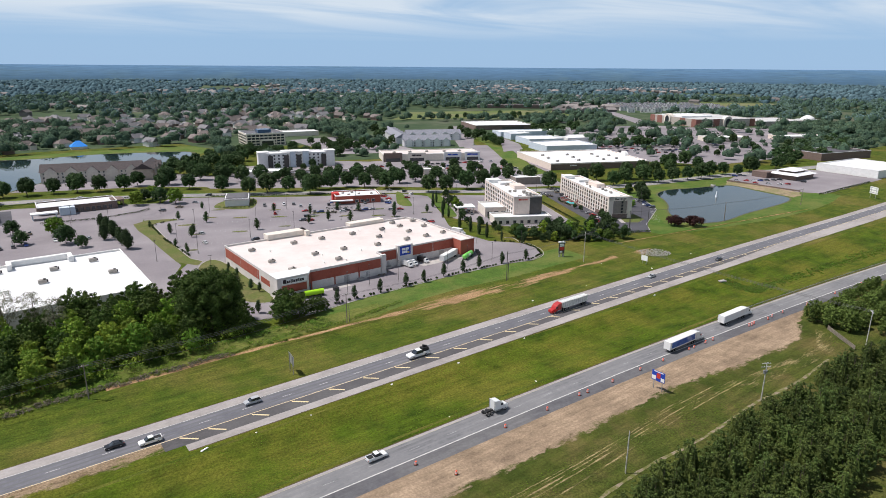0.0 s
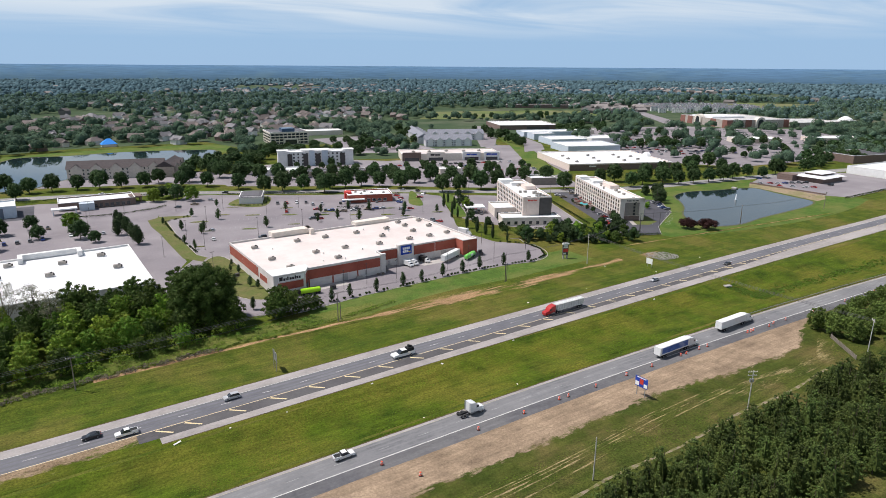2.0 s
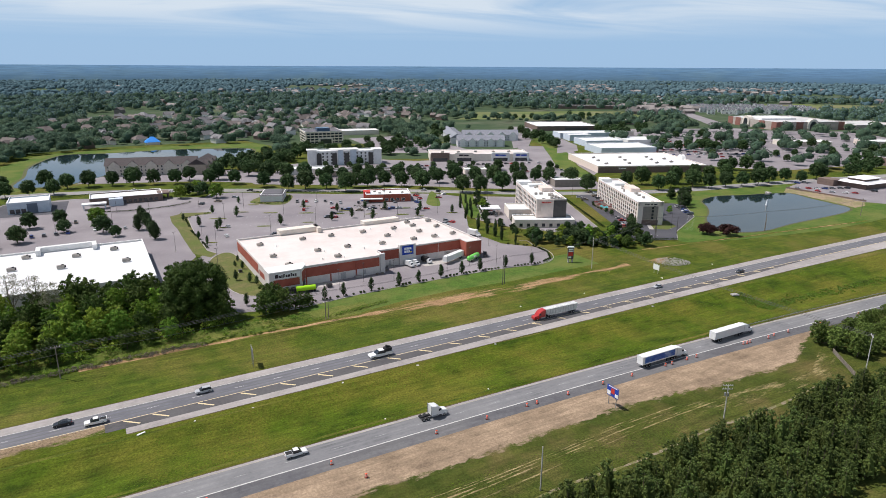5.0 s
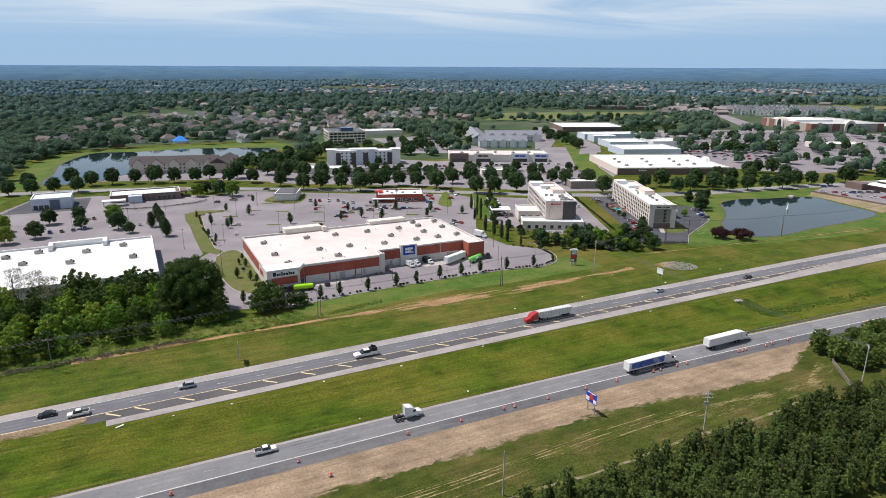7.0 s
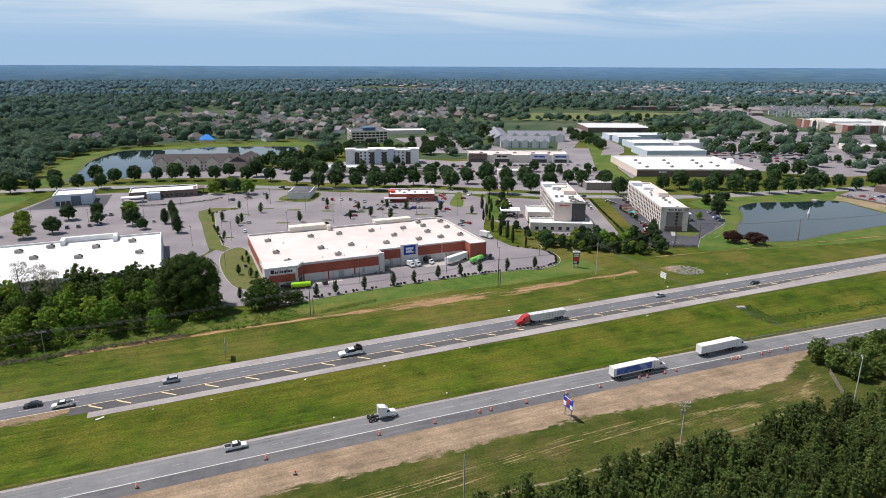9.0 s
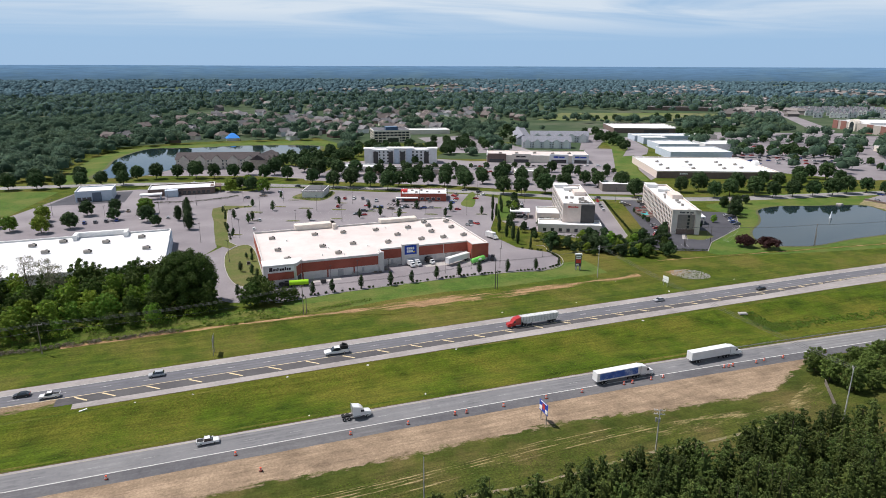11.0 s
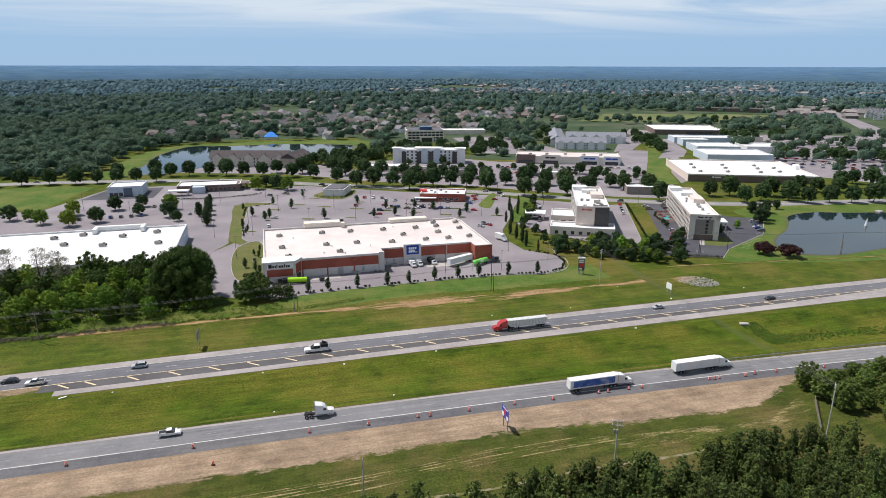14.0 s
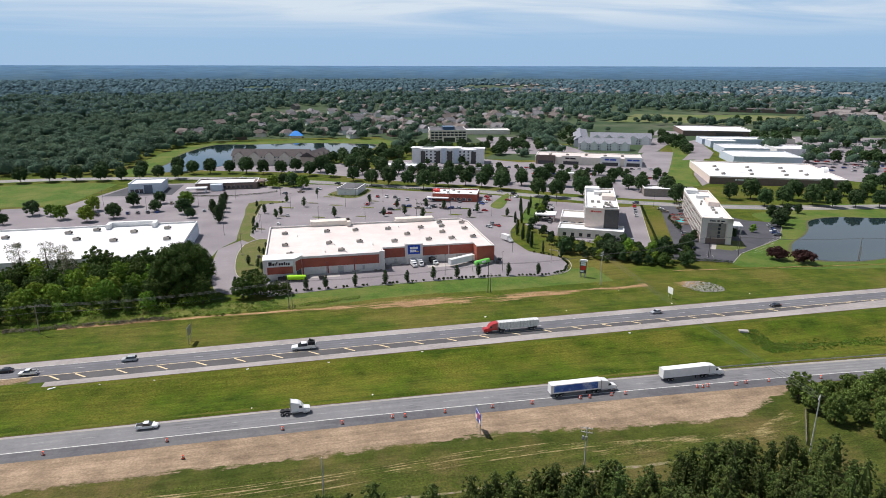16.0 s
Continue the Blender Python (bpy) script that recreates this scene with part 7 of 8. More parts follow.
MALL_GROUND = [[(862, 420), (862, 560), (702, 640), (760, 740), (960, 660), (984, 596), (1080, 540), (1010, 430)], [(600, 470), (770, 350), (860, 420), (860, 560), (700, 640), (640, 560)], [(640, 330), (760, 330), (700, 400), (600, 440)], [(860, 430), (960, 440), (1000, 600), (880, 640), (860, 560)], [(700, 650), (880, 650), (900, 780), (760, 760)]]
hx = np.array([(x + 6 - 10 * x / y, y - 9) for x, y in HOUSES] + [(x - 8, y - 8) for x, y in TOWN] + [(105, 848), (105, 838), (100, 828)])
r = random.Random(91)
near, mid, far = [], [], []
def free(x, y):
    if any(inside(x, y, k) for k in KEEP_OUT):
        return False
    return ((hx[:, 0] - x) ** 2 + (hx[:, 1] - y) ** 2).min() > (14.5 if y > 1000 else 16.5) ** 2
eye = (60, -20)
for step, d0, d1, out in ((13.0, 560, 1250, near), (20.0, 1250, 2100, mid)):
    for x in np.arange(-1500, 2100, step):
        for y in np.arange(230, 2100, step):
            px, py = x + r.uniform(-0.45, 0.45) * step, y + r.uniform(-0.45, 0.45) * step
            d = math.hypot(px - eye[0], py - eye[1])
            a = math.degrees(math.atan2(px - eye[0], py - eye[1]))
            if not d0 < d < d1 or not -32 < a < 76 or py < smooth_mid(min(px, 690)) + 22 or (px > 690 and py < 285):
                continue
            if px > 640 and py < 330 + (px - 640) * 0.15 and d < 900 and r.random() < 0.3:
                continue
            dens = (0.40 if px > 60 else 0.60) + 0.9 * noise.noise((px * 0.0042, py * 0.0042, 8.0))
            if px < 40 or d > 1500:
                dens += 0.35
            if px < -20 and py < 900:
                dens += 0.4
            if any(inside(px, py, k) for k in MALL_GROUND):
                if r.random() > 0.17 or py < smooth_mid(min(px, 690)) + 40:
                    continue
            elif r.random() > dens or not free(px, py):
                continue
            rr = r.choice((3.4, 4.4, 5.2, 6.0, 6.8, 8.0)) * r.uniform(0.88, 1.12) * (1 if step < 15 else 1.35)
            out.append((px, py, rr, rr * r.uniform(0.75, 1.2)))
for k in range(24000):
    d = 2050 + 2800 * (k / 24000) ** 0.8 + r.uniform(-20, 20)
    a = math.radians(r.uniform(-36, 78))
    x, y = eye[0] + d * math.sin(a), eye[1] + d * math.cos(a)
    if noise.noise((x * 0.0016, y * 0.0016, 5.0)) + 0.35 * noise.noise((x * 0.007, y * 0.007, 1.0)) < -0.42 or y < -100:
        continue
    rr = r.uniform(4.2, 7.6) * (0.8 + d / 5000)
    far.append((x, y, rr, rr * r.uniform(0.3, 0.75)))
lobes = []
for x, y, rr, z in near:
    lobes.append((x, y, z, rr))
    for k in range(3):
        a = r.uniform(0, 6.28)
        lobes.append((x + math.cos(a) * rr * 0.7, y + math.sin(a) * rr * 0.7, z + rr * r.uniform(-0.2, 0.5), rr * 0.55))
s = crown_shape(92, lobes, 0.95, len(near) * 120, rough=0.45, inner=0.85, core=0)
tagged(new("woods_near", s.mesh("woods_near", LEAF_NEARWOOD)), "dark green broadleaf trees round the lake and houses, tinted slightly for haze", "woods", "", "stuff")
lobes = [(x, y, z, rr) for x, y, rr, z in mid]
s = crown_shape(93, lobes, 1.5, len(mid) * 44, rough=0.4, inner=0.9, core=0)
tagged(new("woods_middle", s.mesh("woods_middle", LEAF_FAR)), "woods round the distant houses, their green tinted blue for haze", "woods", "", "stuff")
# darker lumps inside the crowns stand for the shade between leaves
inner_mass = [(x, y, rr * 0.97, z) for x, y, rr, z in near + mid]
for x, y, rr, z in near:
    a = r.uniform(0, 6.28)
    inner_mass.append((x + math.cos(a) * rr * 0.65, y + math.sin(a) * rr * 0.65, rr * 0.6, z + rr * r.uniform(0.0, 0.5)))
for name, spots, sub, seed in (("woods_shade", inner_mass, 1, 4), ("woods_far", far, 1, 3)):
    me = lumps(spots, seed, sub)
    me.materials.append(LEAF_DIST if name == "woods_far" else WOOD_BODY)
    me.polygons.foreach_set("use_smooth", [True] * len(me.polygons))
    tagged(new(name, me), "dark broadleaf woods between houses and fields, tinted blue for haze", "woods", "", "stuff")
# roofs of the distant town
s = Shape()
for k in range(900):
    d = r.uniform(1400, 3400)
    a = math.radians(r.triangular(0, 66, 50))
    x, y = eye[0] + d * math.sin(a), eye[1] + d * math.cos(a)
    if noise.noise((x * 0.002, y * 0.002, 9.0)) < 0.02:
        continue
    w, q, h, t = r.uniform(14, 30), r.uniform(11, 18), r.uniform(5, 8), pose(x, y, 0, 0, 0, r.uniform(0, 360))
    s.box(-w / 2, w / 2, -q / 2, q / 2, 0, h, t)
    s.add([t @ Vector(p) for p in ((-w / 2, -q / 2 - 1, h), (w / 2, -q / 2 - 1, h), (w / 2, q / 2 + 1, h), (-w / 2, q / 2 + 1, h), (-w / 2, 0, h + 5), (w / 2, 0, h + 5))], [(0, 1, 5, 4), (2, 3, 4, 5), (0, 4, 3), (1, 2, 5)])
tagged(new("distant_roofs", s.mesh("distant_roofs", material("distant_roof", (0.20, 0.18, 0.17), 0.85, rnd=0.0, island=0.5))), "pale and brown roofs of a distant town", "houses", "", "stuff")
# low wooded backdrop rise closing the view, its blue haze painted and glowing
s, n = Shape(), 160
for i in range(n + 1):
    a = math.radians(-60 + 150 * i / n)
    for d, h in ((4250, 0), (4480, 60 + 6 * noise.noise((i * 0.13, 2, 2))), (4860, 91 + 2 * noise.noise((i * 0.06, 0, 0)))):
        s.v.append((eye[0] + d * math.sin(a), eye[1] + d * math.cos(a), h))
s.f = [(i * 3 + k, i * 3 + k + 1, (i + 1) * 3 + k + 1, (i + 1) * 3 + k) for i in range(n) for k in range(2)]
setting("backdrop", s, DISTANCE, "wooded distance along the horizon with glowing blue haze painted in", "distance", True)

# ---------------------------------------------------------------- vehicles
def wheel_mesh(r_, w):
    s = Shape().tube((-w / 2, 0, 0), (w / 2, 0, 0), r_, n=14)
    return s.mesh("wheel", BLACKMAT)


WHEEL, BIGWHEEL = wheel_mesh(0.34, 0.24), wheel_mesh(0.52, 0.5)
RIM = Shape().tube((-0.13, 0, 0), (0.13, 0, 0), 0.19, n=10).mesh("rim", METAL_G)
BIGRIM = Shape().tube((-0.27, 0, 0), (0.27, 0, 0), 0.28, n=10).mesh("rim", METAL_G)


def wheels(root, spots, big=False, rims=True):
    for x, y in spots:
        w = part("wheel", BIGWHEEL if big else WHEEL, BLACKMAT, root)
        w.matrix_basis = pose(x, y, 0.52 if big else 0.34)
        if rims:
            part("rim", BIGRIM if big else RIM, METAL_G, w)


LAMP_R, LAMP_W = material("tail_lamp_red", (0.35, 0.01, 0.01), 0.2), material("head_lamp_clear", (0.75, 0.75, 0.72), 0.15)
BODIES = {"car": ([(-2.3, 0.32), (-2.34, 0.82), (-1.75, 0.95), (0.95, 0.95), (2.1, 0.80), (2.32, 0.60), (2.3, 0.32)], (-1.95, 1.05, -1.3, 0.25, 0.93, 1.42)),
          "suv": ([(-2.35, 0.36), (-2.4, 1.0), (-2.2, 1.06), (1.0, 1.06), (2.2, 0.95), (2.4, 0.7), (2.35, 0.36)], (-2.3, 1.15, -1.95, 0.35, 1.04, 1.72)),
          "pickup": ([(-2.8, 0.45), (-2.8, 1.12), (-0.95, 1.12), (1.2, 1.12), (2.6, 1.0), (2.85, 0.75), (2.8, 0.45)], (-0.95, 1.35, -0.75, 0.55, 1.1, 1.82))}


def vehicle(kind, color, x, y, rz, label, group="", detail=True):
    prof, (b0, b1, t0, t1, z0, z1) = BODIES[kind]
    hw = 0.92 if kind == "car" else 0.98
    root = thing(kind if kind != "suv" else "sport_utility_car", x, y, 0.07, rz, label, "car" if kind != "pickup" else "pickup truck", group)
    s = Shape().side(prof, -hw, hw)
    s.box(-hw + 0.24, hw - 0.24, t0, t1, z1, z1 + 0.05)
    if kind == "pickup":
        s.box(-hw, -hw + 0.12, -2.8, -1.0, 1.12, 1.3).box(hw - 0.12, hw, -2.8, -1.0, 1.12, 1.3).box(-hw, hw, -2.85, -2.72, 1.0, 1.3)
        part("bed_liner", Shape().box(-hw + 0.13, hw - 0.13, -2.7, -1.0, 1.0, 1.14), BLACKMAT, root, "dark bed liner")
    part("body", s, CARPAINT[color], root)
    k0, k1 = hw - 0.08, hw - 0.24
    part("glass", Shape().add([(-k0, b0, z0), (k0, b0, z0), (k0, b1, z0), (-k0, b1, z0), (-k1, t0, z1), (k1, t0, z1), (k1, t1, z1), (-k1, t1, z1)], [(0, 1, 5, 4), (1, 2, 6, 5), (2, 3, 7, 6), (3, 0, 4, 7), (4, 5, 6, 7)]), GLASS, root)
    ax = 1.42 if kind != "pickup" else 1.75
    wheels(root, [(sx * (hw - 0.1), sy * ax) for sx in (-1, 1) for sy in (-1, 1)], False, detail)
    if detail:
        for sx in (-1, 1):
            part("tail_light", Shape().box(sx * 0.72 - 0.14, sx * 0.72 + 0.14, prof[0][0] - 0.05, prof[0][0] + 0.1, 0.7, 0.9), LAMP_R, root)
            part("headlight", Shape().box(sx * 0.7 - 0.16, sx * 0.7 + 0.16, prof[-1][0] - 0.15, prof[-1][0] + 0.03, 0.58, 0.74), LAMP_W, root)
    return root


def semi(x, y, rz, cab, label, trailer="box", side_mat=None, load=None):
    """A tractor, with its trailer behind it along local -y; the front bumper at y = 0."""
    root = thing("semi_truck", x, y, 0.07, rz, label, "truck")
    s = Shape()
    s.side([(-0.2, 0.55), (0.0, 0.6), (0.0, 1.5), (-0.4, 1.75), (-1.9, 2.0), (-1.9, 0.9)], -1.0, 1.0)
    s.side([(-1.8, 0.9), (-1.8, 2.05), (-2.4, 2.95), (-3.2, 3.55), (-5.2, 3.95), (-5.2, 0.9)], -1.22, 1.22)
    s.box(-1.3, -0.6, -1.9, -0.5, 0.55, 1.35).box(0.6, 1.3, -1.9, -0.5, 0.55, 1.35)
    part("cab", s, cab, root)
    part("windscreen", Shape().add([(-1.05, -1.82, 2.06), (1.05, -1.82, 2.06), (0.95, -2.38, 2.85), (-0.95, -2.38, 2.85)], [(0, 1, 2, 3)]), GLASS, root)
    for sx in (-1, 1):
        part("side_window", Shape().box(sx * 1.235 - 0.02, sx * 1.235 + 0.02, -3.0, -2.15, 2.05, 2.75), GLASS, root)
        part("exhaust", Shape().tube((sx * 1.2, -5.35, 1.0), (sx * 1.2, -5.35, 4.1), 0.09), METAL_G, root)
        part("fuel_tank", Shape().tube((sx * 1.0, -5.0, 0.85), (sx * 1.0, -3.2, 0.85), 0.35), METAL_G, root)
    part("chassis", Shape().box(-0.45, 0.45, -8.3, -0.8, 0.75, 1.1), BLACKMAT, root)
    part("fifth_wheel", Shape().box(-0.5, 0.5, -7.2, -6.2, 1.1, 1.3), BLACKMAT, root)
    spots = [(sx * 1.05, q) for sx in (-1, 1) for q in (-1.2, -6.4, -7.7)]
    if trailer:
        spots += [(sx * 1.05, q) for sx in (-1, 1) for q in (-18.2, -19.5)]
        if trailer == "box":
            t = part("trailer", Shape().box(-1.28, 1.28, -21.5, -5.5, 1.25, 4.05).box(-1.31, 1.31, -21.53, -21.4, 1.2, 4.1).box(-1.31, 1.31, -5.62, -5.47, 1.2, 4.1), side_mat or WHITEWALL, root, "long box trailer")
            if load:
                for sx in (-1, 1):
                    part("side_picture", Shape().box(sx * 1.3 - 0.02, sx * 1.3 + 0.02, -20.5, -6.5, 1.7, 3.8), load, t)
        else:
            t = part("trailer", Shape().side([(-21.3, 3.9), (-21.3, 2.4), (-20.3, 1.3), (-6.6, 1.3), (-5.6, 2.4), (-5.6, 3.9)], -1.25, 1.25), side_mat or METAL_G, root, "grey open-topped trailer")
            for q in np.arange(-20.5, -6, 1.3):
                part("rib", Shape().box(-1.3, 1.3, q - 0.05, q + 0.05, 1.6, 3.9), METAL_G, t)
        part("underframe", Shape().box(-1.0, 1.0, -20.6, -17.2, 0.8, 1.25).box(-0.9, -0.8, -10.0, -9.6, 0.1, 1.25).box(0.8, 0.9, -10.0, -9.6, 0.1, 1.25), BLACKMAT, root)
    wheels(root, spots, True)
    return root


west = lambda x, lane: west_line(x) + (1.8, 5.4)[lane]
east = lambda x, lane: east_line(x) + (1.8, 5.5)[lane]
# far carriageway runs towards -x, near carriageway towards +x
vehicle("car", "black", 16, west(16, 1), 90, "black saloon car driving on the highway")
vehicle("pickup", "white", 24, west(24, 0), 90, "white pickup truck driving on the highway")
vehicle("suv", "silver", 53, west(53, 1), 90, "silver sport utility car driving on the highway")
tow = vehicle("pickup", "white", 110, west(110, 0), 90, "white flatbed truck with dark load on the highway")
tow.scale = (1.35, 1.45, 1.35)
part("load", Shape().box(-0.7, 0.7, -2.7, -1.0, 1.3, 2.1).tube((0, -2.4, 2.1), (0, -1.4, 2.6), 0.3), BLACKMAT, tow)
semi(175, west(175, 0), 90, CARPAINT["red"], "red tractor with a grey open trailer on the highway", "hopper", material("hopper_grey", (0.66, 0.66, 0.64), 0.6, (0.52, 0.52, 0.50), 1.2))
BLUEPIC = material("blue_side_picture", (0.10, 0.22, 0.52), 0.5, (0.55, 0.62, 0.72), 0.35, (0.03, 0.09, 0.34), 0.2, cut=(0.48, 0.56))
semi(111.5, east(111.5, 1), -90, CARPAINT["white"], "white tractor unit without trailer on the highway", None)
semi(203, east(203, 0), -90, CARPAINT["white"], "white tractor with a blue-sided box trailer", "box", None, BLUEPIC)
semi(241, east(241, 1), -90, CARPAINT["white"], "white tractor with a plain white box trailer", "box")
vehicle("pickup", "white", 68, east(68, 1), -90, "white pickup truck with a dark bed on the highway")
vehicle("car", "black", 300, west(300, 0), 90, "dark saloon car driving on the highway")
vehicle("car", "silver", 248, west(248, 1), 90, "silver saloon car driving on the highway")

# parked cars
r = random.Random(55)
near_protos = []
NEAR = [(96, 350, 0), (121, 340, 90), (101, 372, 10), (163, 368, 80), (167, 365, 85), (183, 383, 70), (189, 377, 60), (196, 376, 70), (200, 378, 70), (206, 374, 70), (211, 372, 70), (216, 371, 70), (226, 362, 60), (232, 360, 60), (226, 322, 0), (222, 316, 30), (228, 318, 20),
        (236, 382, 20), (240, 388, 20), (244, 394, 20), (246, 404, 20), (249, 409, 20), (268, 400, -60), (270, 412, -60), (258, 390, 60), (262, 325, 20), (110, 452, 60), (98, 448, 40), (124, 462, 50), (20, 428, 0), (30, 402, 0), (12, 418, 0), (46, 398, 5), (-12, 402, 0), (-24, 404, 0), (170, 376, 70), (176, 392, 70),
        (300, 310, 64), (303, 316, 64), (306, 322, 64), (309, 328, 64), (312, 334, 64), (298, 304, 64), (296, 298, 64), (288, 276, -26), (292, 268, -26), (279, 272, -26),
        (372, 346, 64), (366, 338, 64), (362, 330, 64), (352, 340, 64), (330, 276, 64), (322, 262, 64), (318, 254, 64), (327, 270, 64), (381, 262, 64), (383, 266, 64), (385, 270, 64), (350, 332, 64), (374, 352, 64),
        (538, 286, 20), (545, 281, 20), (550, 277, 20), (556, 274, 20), (562, 271, 20), (568, 268, 20), (540, 270, 20), (546, 262, 20), (574, 266, 20), (580, 248, 20), (560, 300, 20), (567, 298, 20), (552, 255, 20), (558, 251, 20)]
for i, (x, y, a) in enumerate(NEAR):
    if i < 7:
        color = ("white", "black", "silver", "grey", "red", "blue", "tan")[i]
        near_protos.append(vehicle(("car", "suv", "car", "suv", "car", "suv", "pickup")[i], color, x, y, a, f"parked {color} car in the car park", "parked cars", False))
    else:
        copy_thing(r.choice(near_protos), pose(x, y, 0.08, 0, 0, a + r.choice((0, 180))))
# cars moving on the street
for x, k, d in ((60, 0, 3.4), (140, 1, -3.4), (262, 2, 3.4), (330, 0, -3.4), (345, 3, -3.4), (-90, 2, 3.4), (452, 1, 3.4), (396, 0, -3.2)):
    a = math.degrees(math.atan((smooth_mid(x + 6) - smooth_mid(x - 6)) / 12))
    copy_thing(near_protos[k], pose(x, smooth_mid(x) + d, 0.1, 0, 0, a + 90))
# far car parks: simple cars, body and glass alone
far_protos = []
for color in ("white", "black", "silver", "grey", "red", "blue"):
    root = thing("distant_car", 640 + 6 * len(far_protos), 470, 0.1, -20, f"distant parked {color} car in rows", "car", "distant parked cars")
    part("body", Shape().side(BODIES["suv"][0], -0.95, 0.95).box(-0.7, 0.7, -1.9, 0.3, 1.68, 1.74), CARPAINT[color], root)
    part("glass", Shape().box(-0.85, 0.85, -2.1, 0.7, 1.04, 1.66), GLASS, root)
    far_protos.append(root)
n = 0
for j in range(9):
    for i in range(22):
        x, y = 590 + i * 9.0 + j * 7.6, 460 - i * 3.4 + j * 19.0
        if n < 105 and r.random() < (0.75 if i < 14 else 0.3) and inside(x, y, [(575, 430), (620, 365), (760, 345), (850, 425), (850, 550), (700, 630), (625, 555)]):
            n += 1
            copy_thing(r.choice(far_protos), pose(x, y, 0.1, 0, 0, 70 + r.choice((0, 180))))
for j in range(4):
    for i in range(26):
        x, y = 306 + i * 5.6 + j * 6, 536 - i * 1.7 - j * 19
        if r.random() < 0.42 and inside(x, y, [(230, 530), (330, 455), (425, 440), (462, 530), (330, 562)]):
            copy_thing(r.choice(far_protos), pose(x, y, 0.1, 0, 0, 73 + r.choice((0, 180))))

for x0, y0, dx, dy, n_, turn in ((252, 296, 3.6, 8.0, 9, 64), (284, 270, 3.4, 7.4, 11, 64), (322, 318, 3.2, 6.6, 7, 64), (318, 262, -3.2, -6.0, 5, 64), (384, 268, 1.9, 3.6, 6, 64), (150, 398, 6.0, -2.4, 9, -22), (180, 408, 6.0, -2.4, 8, -22), (160, 424, 6.2, -2.4, 8, -22), (226, 396, 2.0, 5.6, 5, 64), (-20, 398, 6.0, 0.4, 8, 0)):
    for k in range(n_):
        if r.random() < 0.62:
            copy_thing(r.choice(far_protos), pose(x0 + dx * k, y0 + dy * k, 0.1, 0, 0, turn + 90 * (abs(dx) > abs(dy)) + 90 + r.choice((0, 180))))

# yard of the large store: trailers and small trucks
tr = thing("box_trailer", 187.5, 246.8, 0.1, -65, "white box trailer backed up to the dock", "trailer")
part("box", Shape().box(-1.28, 1.28, -7.6, 7.6, 1.2, 4.0).box(-1.31, 1.31, -7.63, -7.5, 1.15, 4.05), WHITEWALL, tr)
part("legs", Shape().box(-0.9, -0.75, -4.2, -4.0, 0, 1.2).box(0.75, 0.9, -4.2, -4.0, 0, 1.2), METAL_G, tr)
wheels(tr, [(sx * 1.05, q) for sx in (-1, 1) for q in (4.8, 6.1)], True)
gt = thing("green_tank_trailer", 197.0, 243.0, 0.1, -62, "bright green tank trailer parked by the dock", "trailer")
part("tank", Shape().tube((0, -4.4, 1.9), (0, 4.4, 1.9), 1.25, n=18).tube((0, 4.4, 1.9), (0, 4.9, 1.9), 1.25, 0.6, 18).tube((0, -4.9, 1.9), (0, -4.4, 1.9), 0.6, 1.25, 18), GREENTANK, gt)
part("stripe", Shape().box(-1.28, 1.28, -1.2, 1.2, 1.7, 2.5), TRIM, gt)
wheels(gt, [(sx * 1.0, q) for sx in (-1, 1) for q in (2.4, 3.7, -3.2)], True)
lt = thing("lime_tank", 107.5, 237.6, 0.1, -8, "lime green horizontal tank on a trailer", "tank")
part("tank", Shape().tube((-4.2, 0, 1.75), (4.2, 0, 1.75), 1.2, n=18), LIME, lt)
part("frame", Shape().box(-4.4, 4.4, -0.8, 0.8, 0.55, 0.75).box(-6.2, -4.4, -1.0, 1.0, 0.5, 2.4), BLACKMAT, lt)
ww = [(sx, q) for sx in (-3.2, 2.4, 3.6) for q in (-0.9, 0.9)]
for x, y in ww:
    w = part("wheel", BIGWHEEL, BLACKMAT, lt)
    w.matrix_basis = pose(x, y, 0.52, 0, 0, 90)
for x, y, rz in ((163.6, 249.0, 190), (166.8, 249.6, 195), (174.0, 250.4, 200)):
    bt = thing("box_truck", x, y, 0.1, rz, "small white box truck parked by the dock", "truck", "small trucks")
    part("cab", Shape().side([(3.0, 0.5), (3.0, 1.2), (2.5, 1.5), (2.0, 2.2), (0.9, 2.3), (0.9, 0.5)], -1.0, 1.0), CARPAINT["white"], bt)
    part("windscreen", Shape().add([(-0.85, 2.52, 1.52), (0.85, 2.52, 1.52), (0.8, 2.05, 2.15), (-0.8, 2.05, 2.15)], [(0, 1, 2, 3)]), GLASS, bt)
    part("box", Shape().box(-1.1, 1.1, -3.0, 0.85, 0.75, 2.9), BLACKMAT if x > 170 else WHITEWALL, bt)
    wheels(bt, [(sx * 0.95, q) for sx in (-1, 1) for q in (-1.8, 2.0)])
bx = thing("box_truck", 223, 283.5, 0.1, 200, "white box truck parked by the drive", "truck", "small trucks")
part("cab", Shape().side([(4.2, 0.5), (4.2, 1.3), (3.6, 1.6), (3.1, 2.4), (2.0, 2.4), (2.0, 0.5)], -1.05, 1.05), CARPAINT["white"], bx)
part("box", Shape().box(-1.25, 1.25, -4.2, 1.9, 0.9, 3.7), WHITEWALL, bx)
wheels(bx, [(sx * 1.0, q) for sx in (-1, 1) for q in (-2.6, 2.9)])

# ---------------------------------------------------------------- poles, cables and signs
POLES = {}


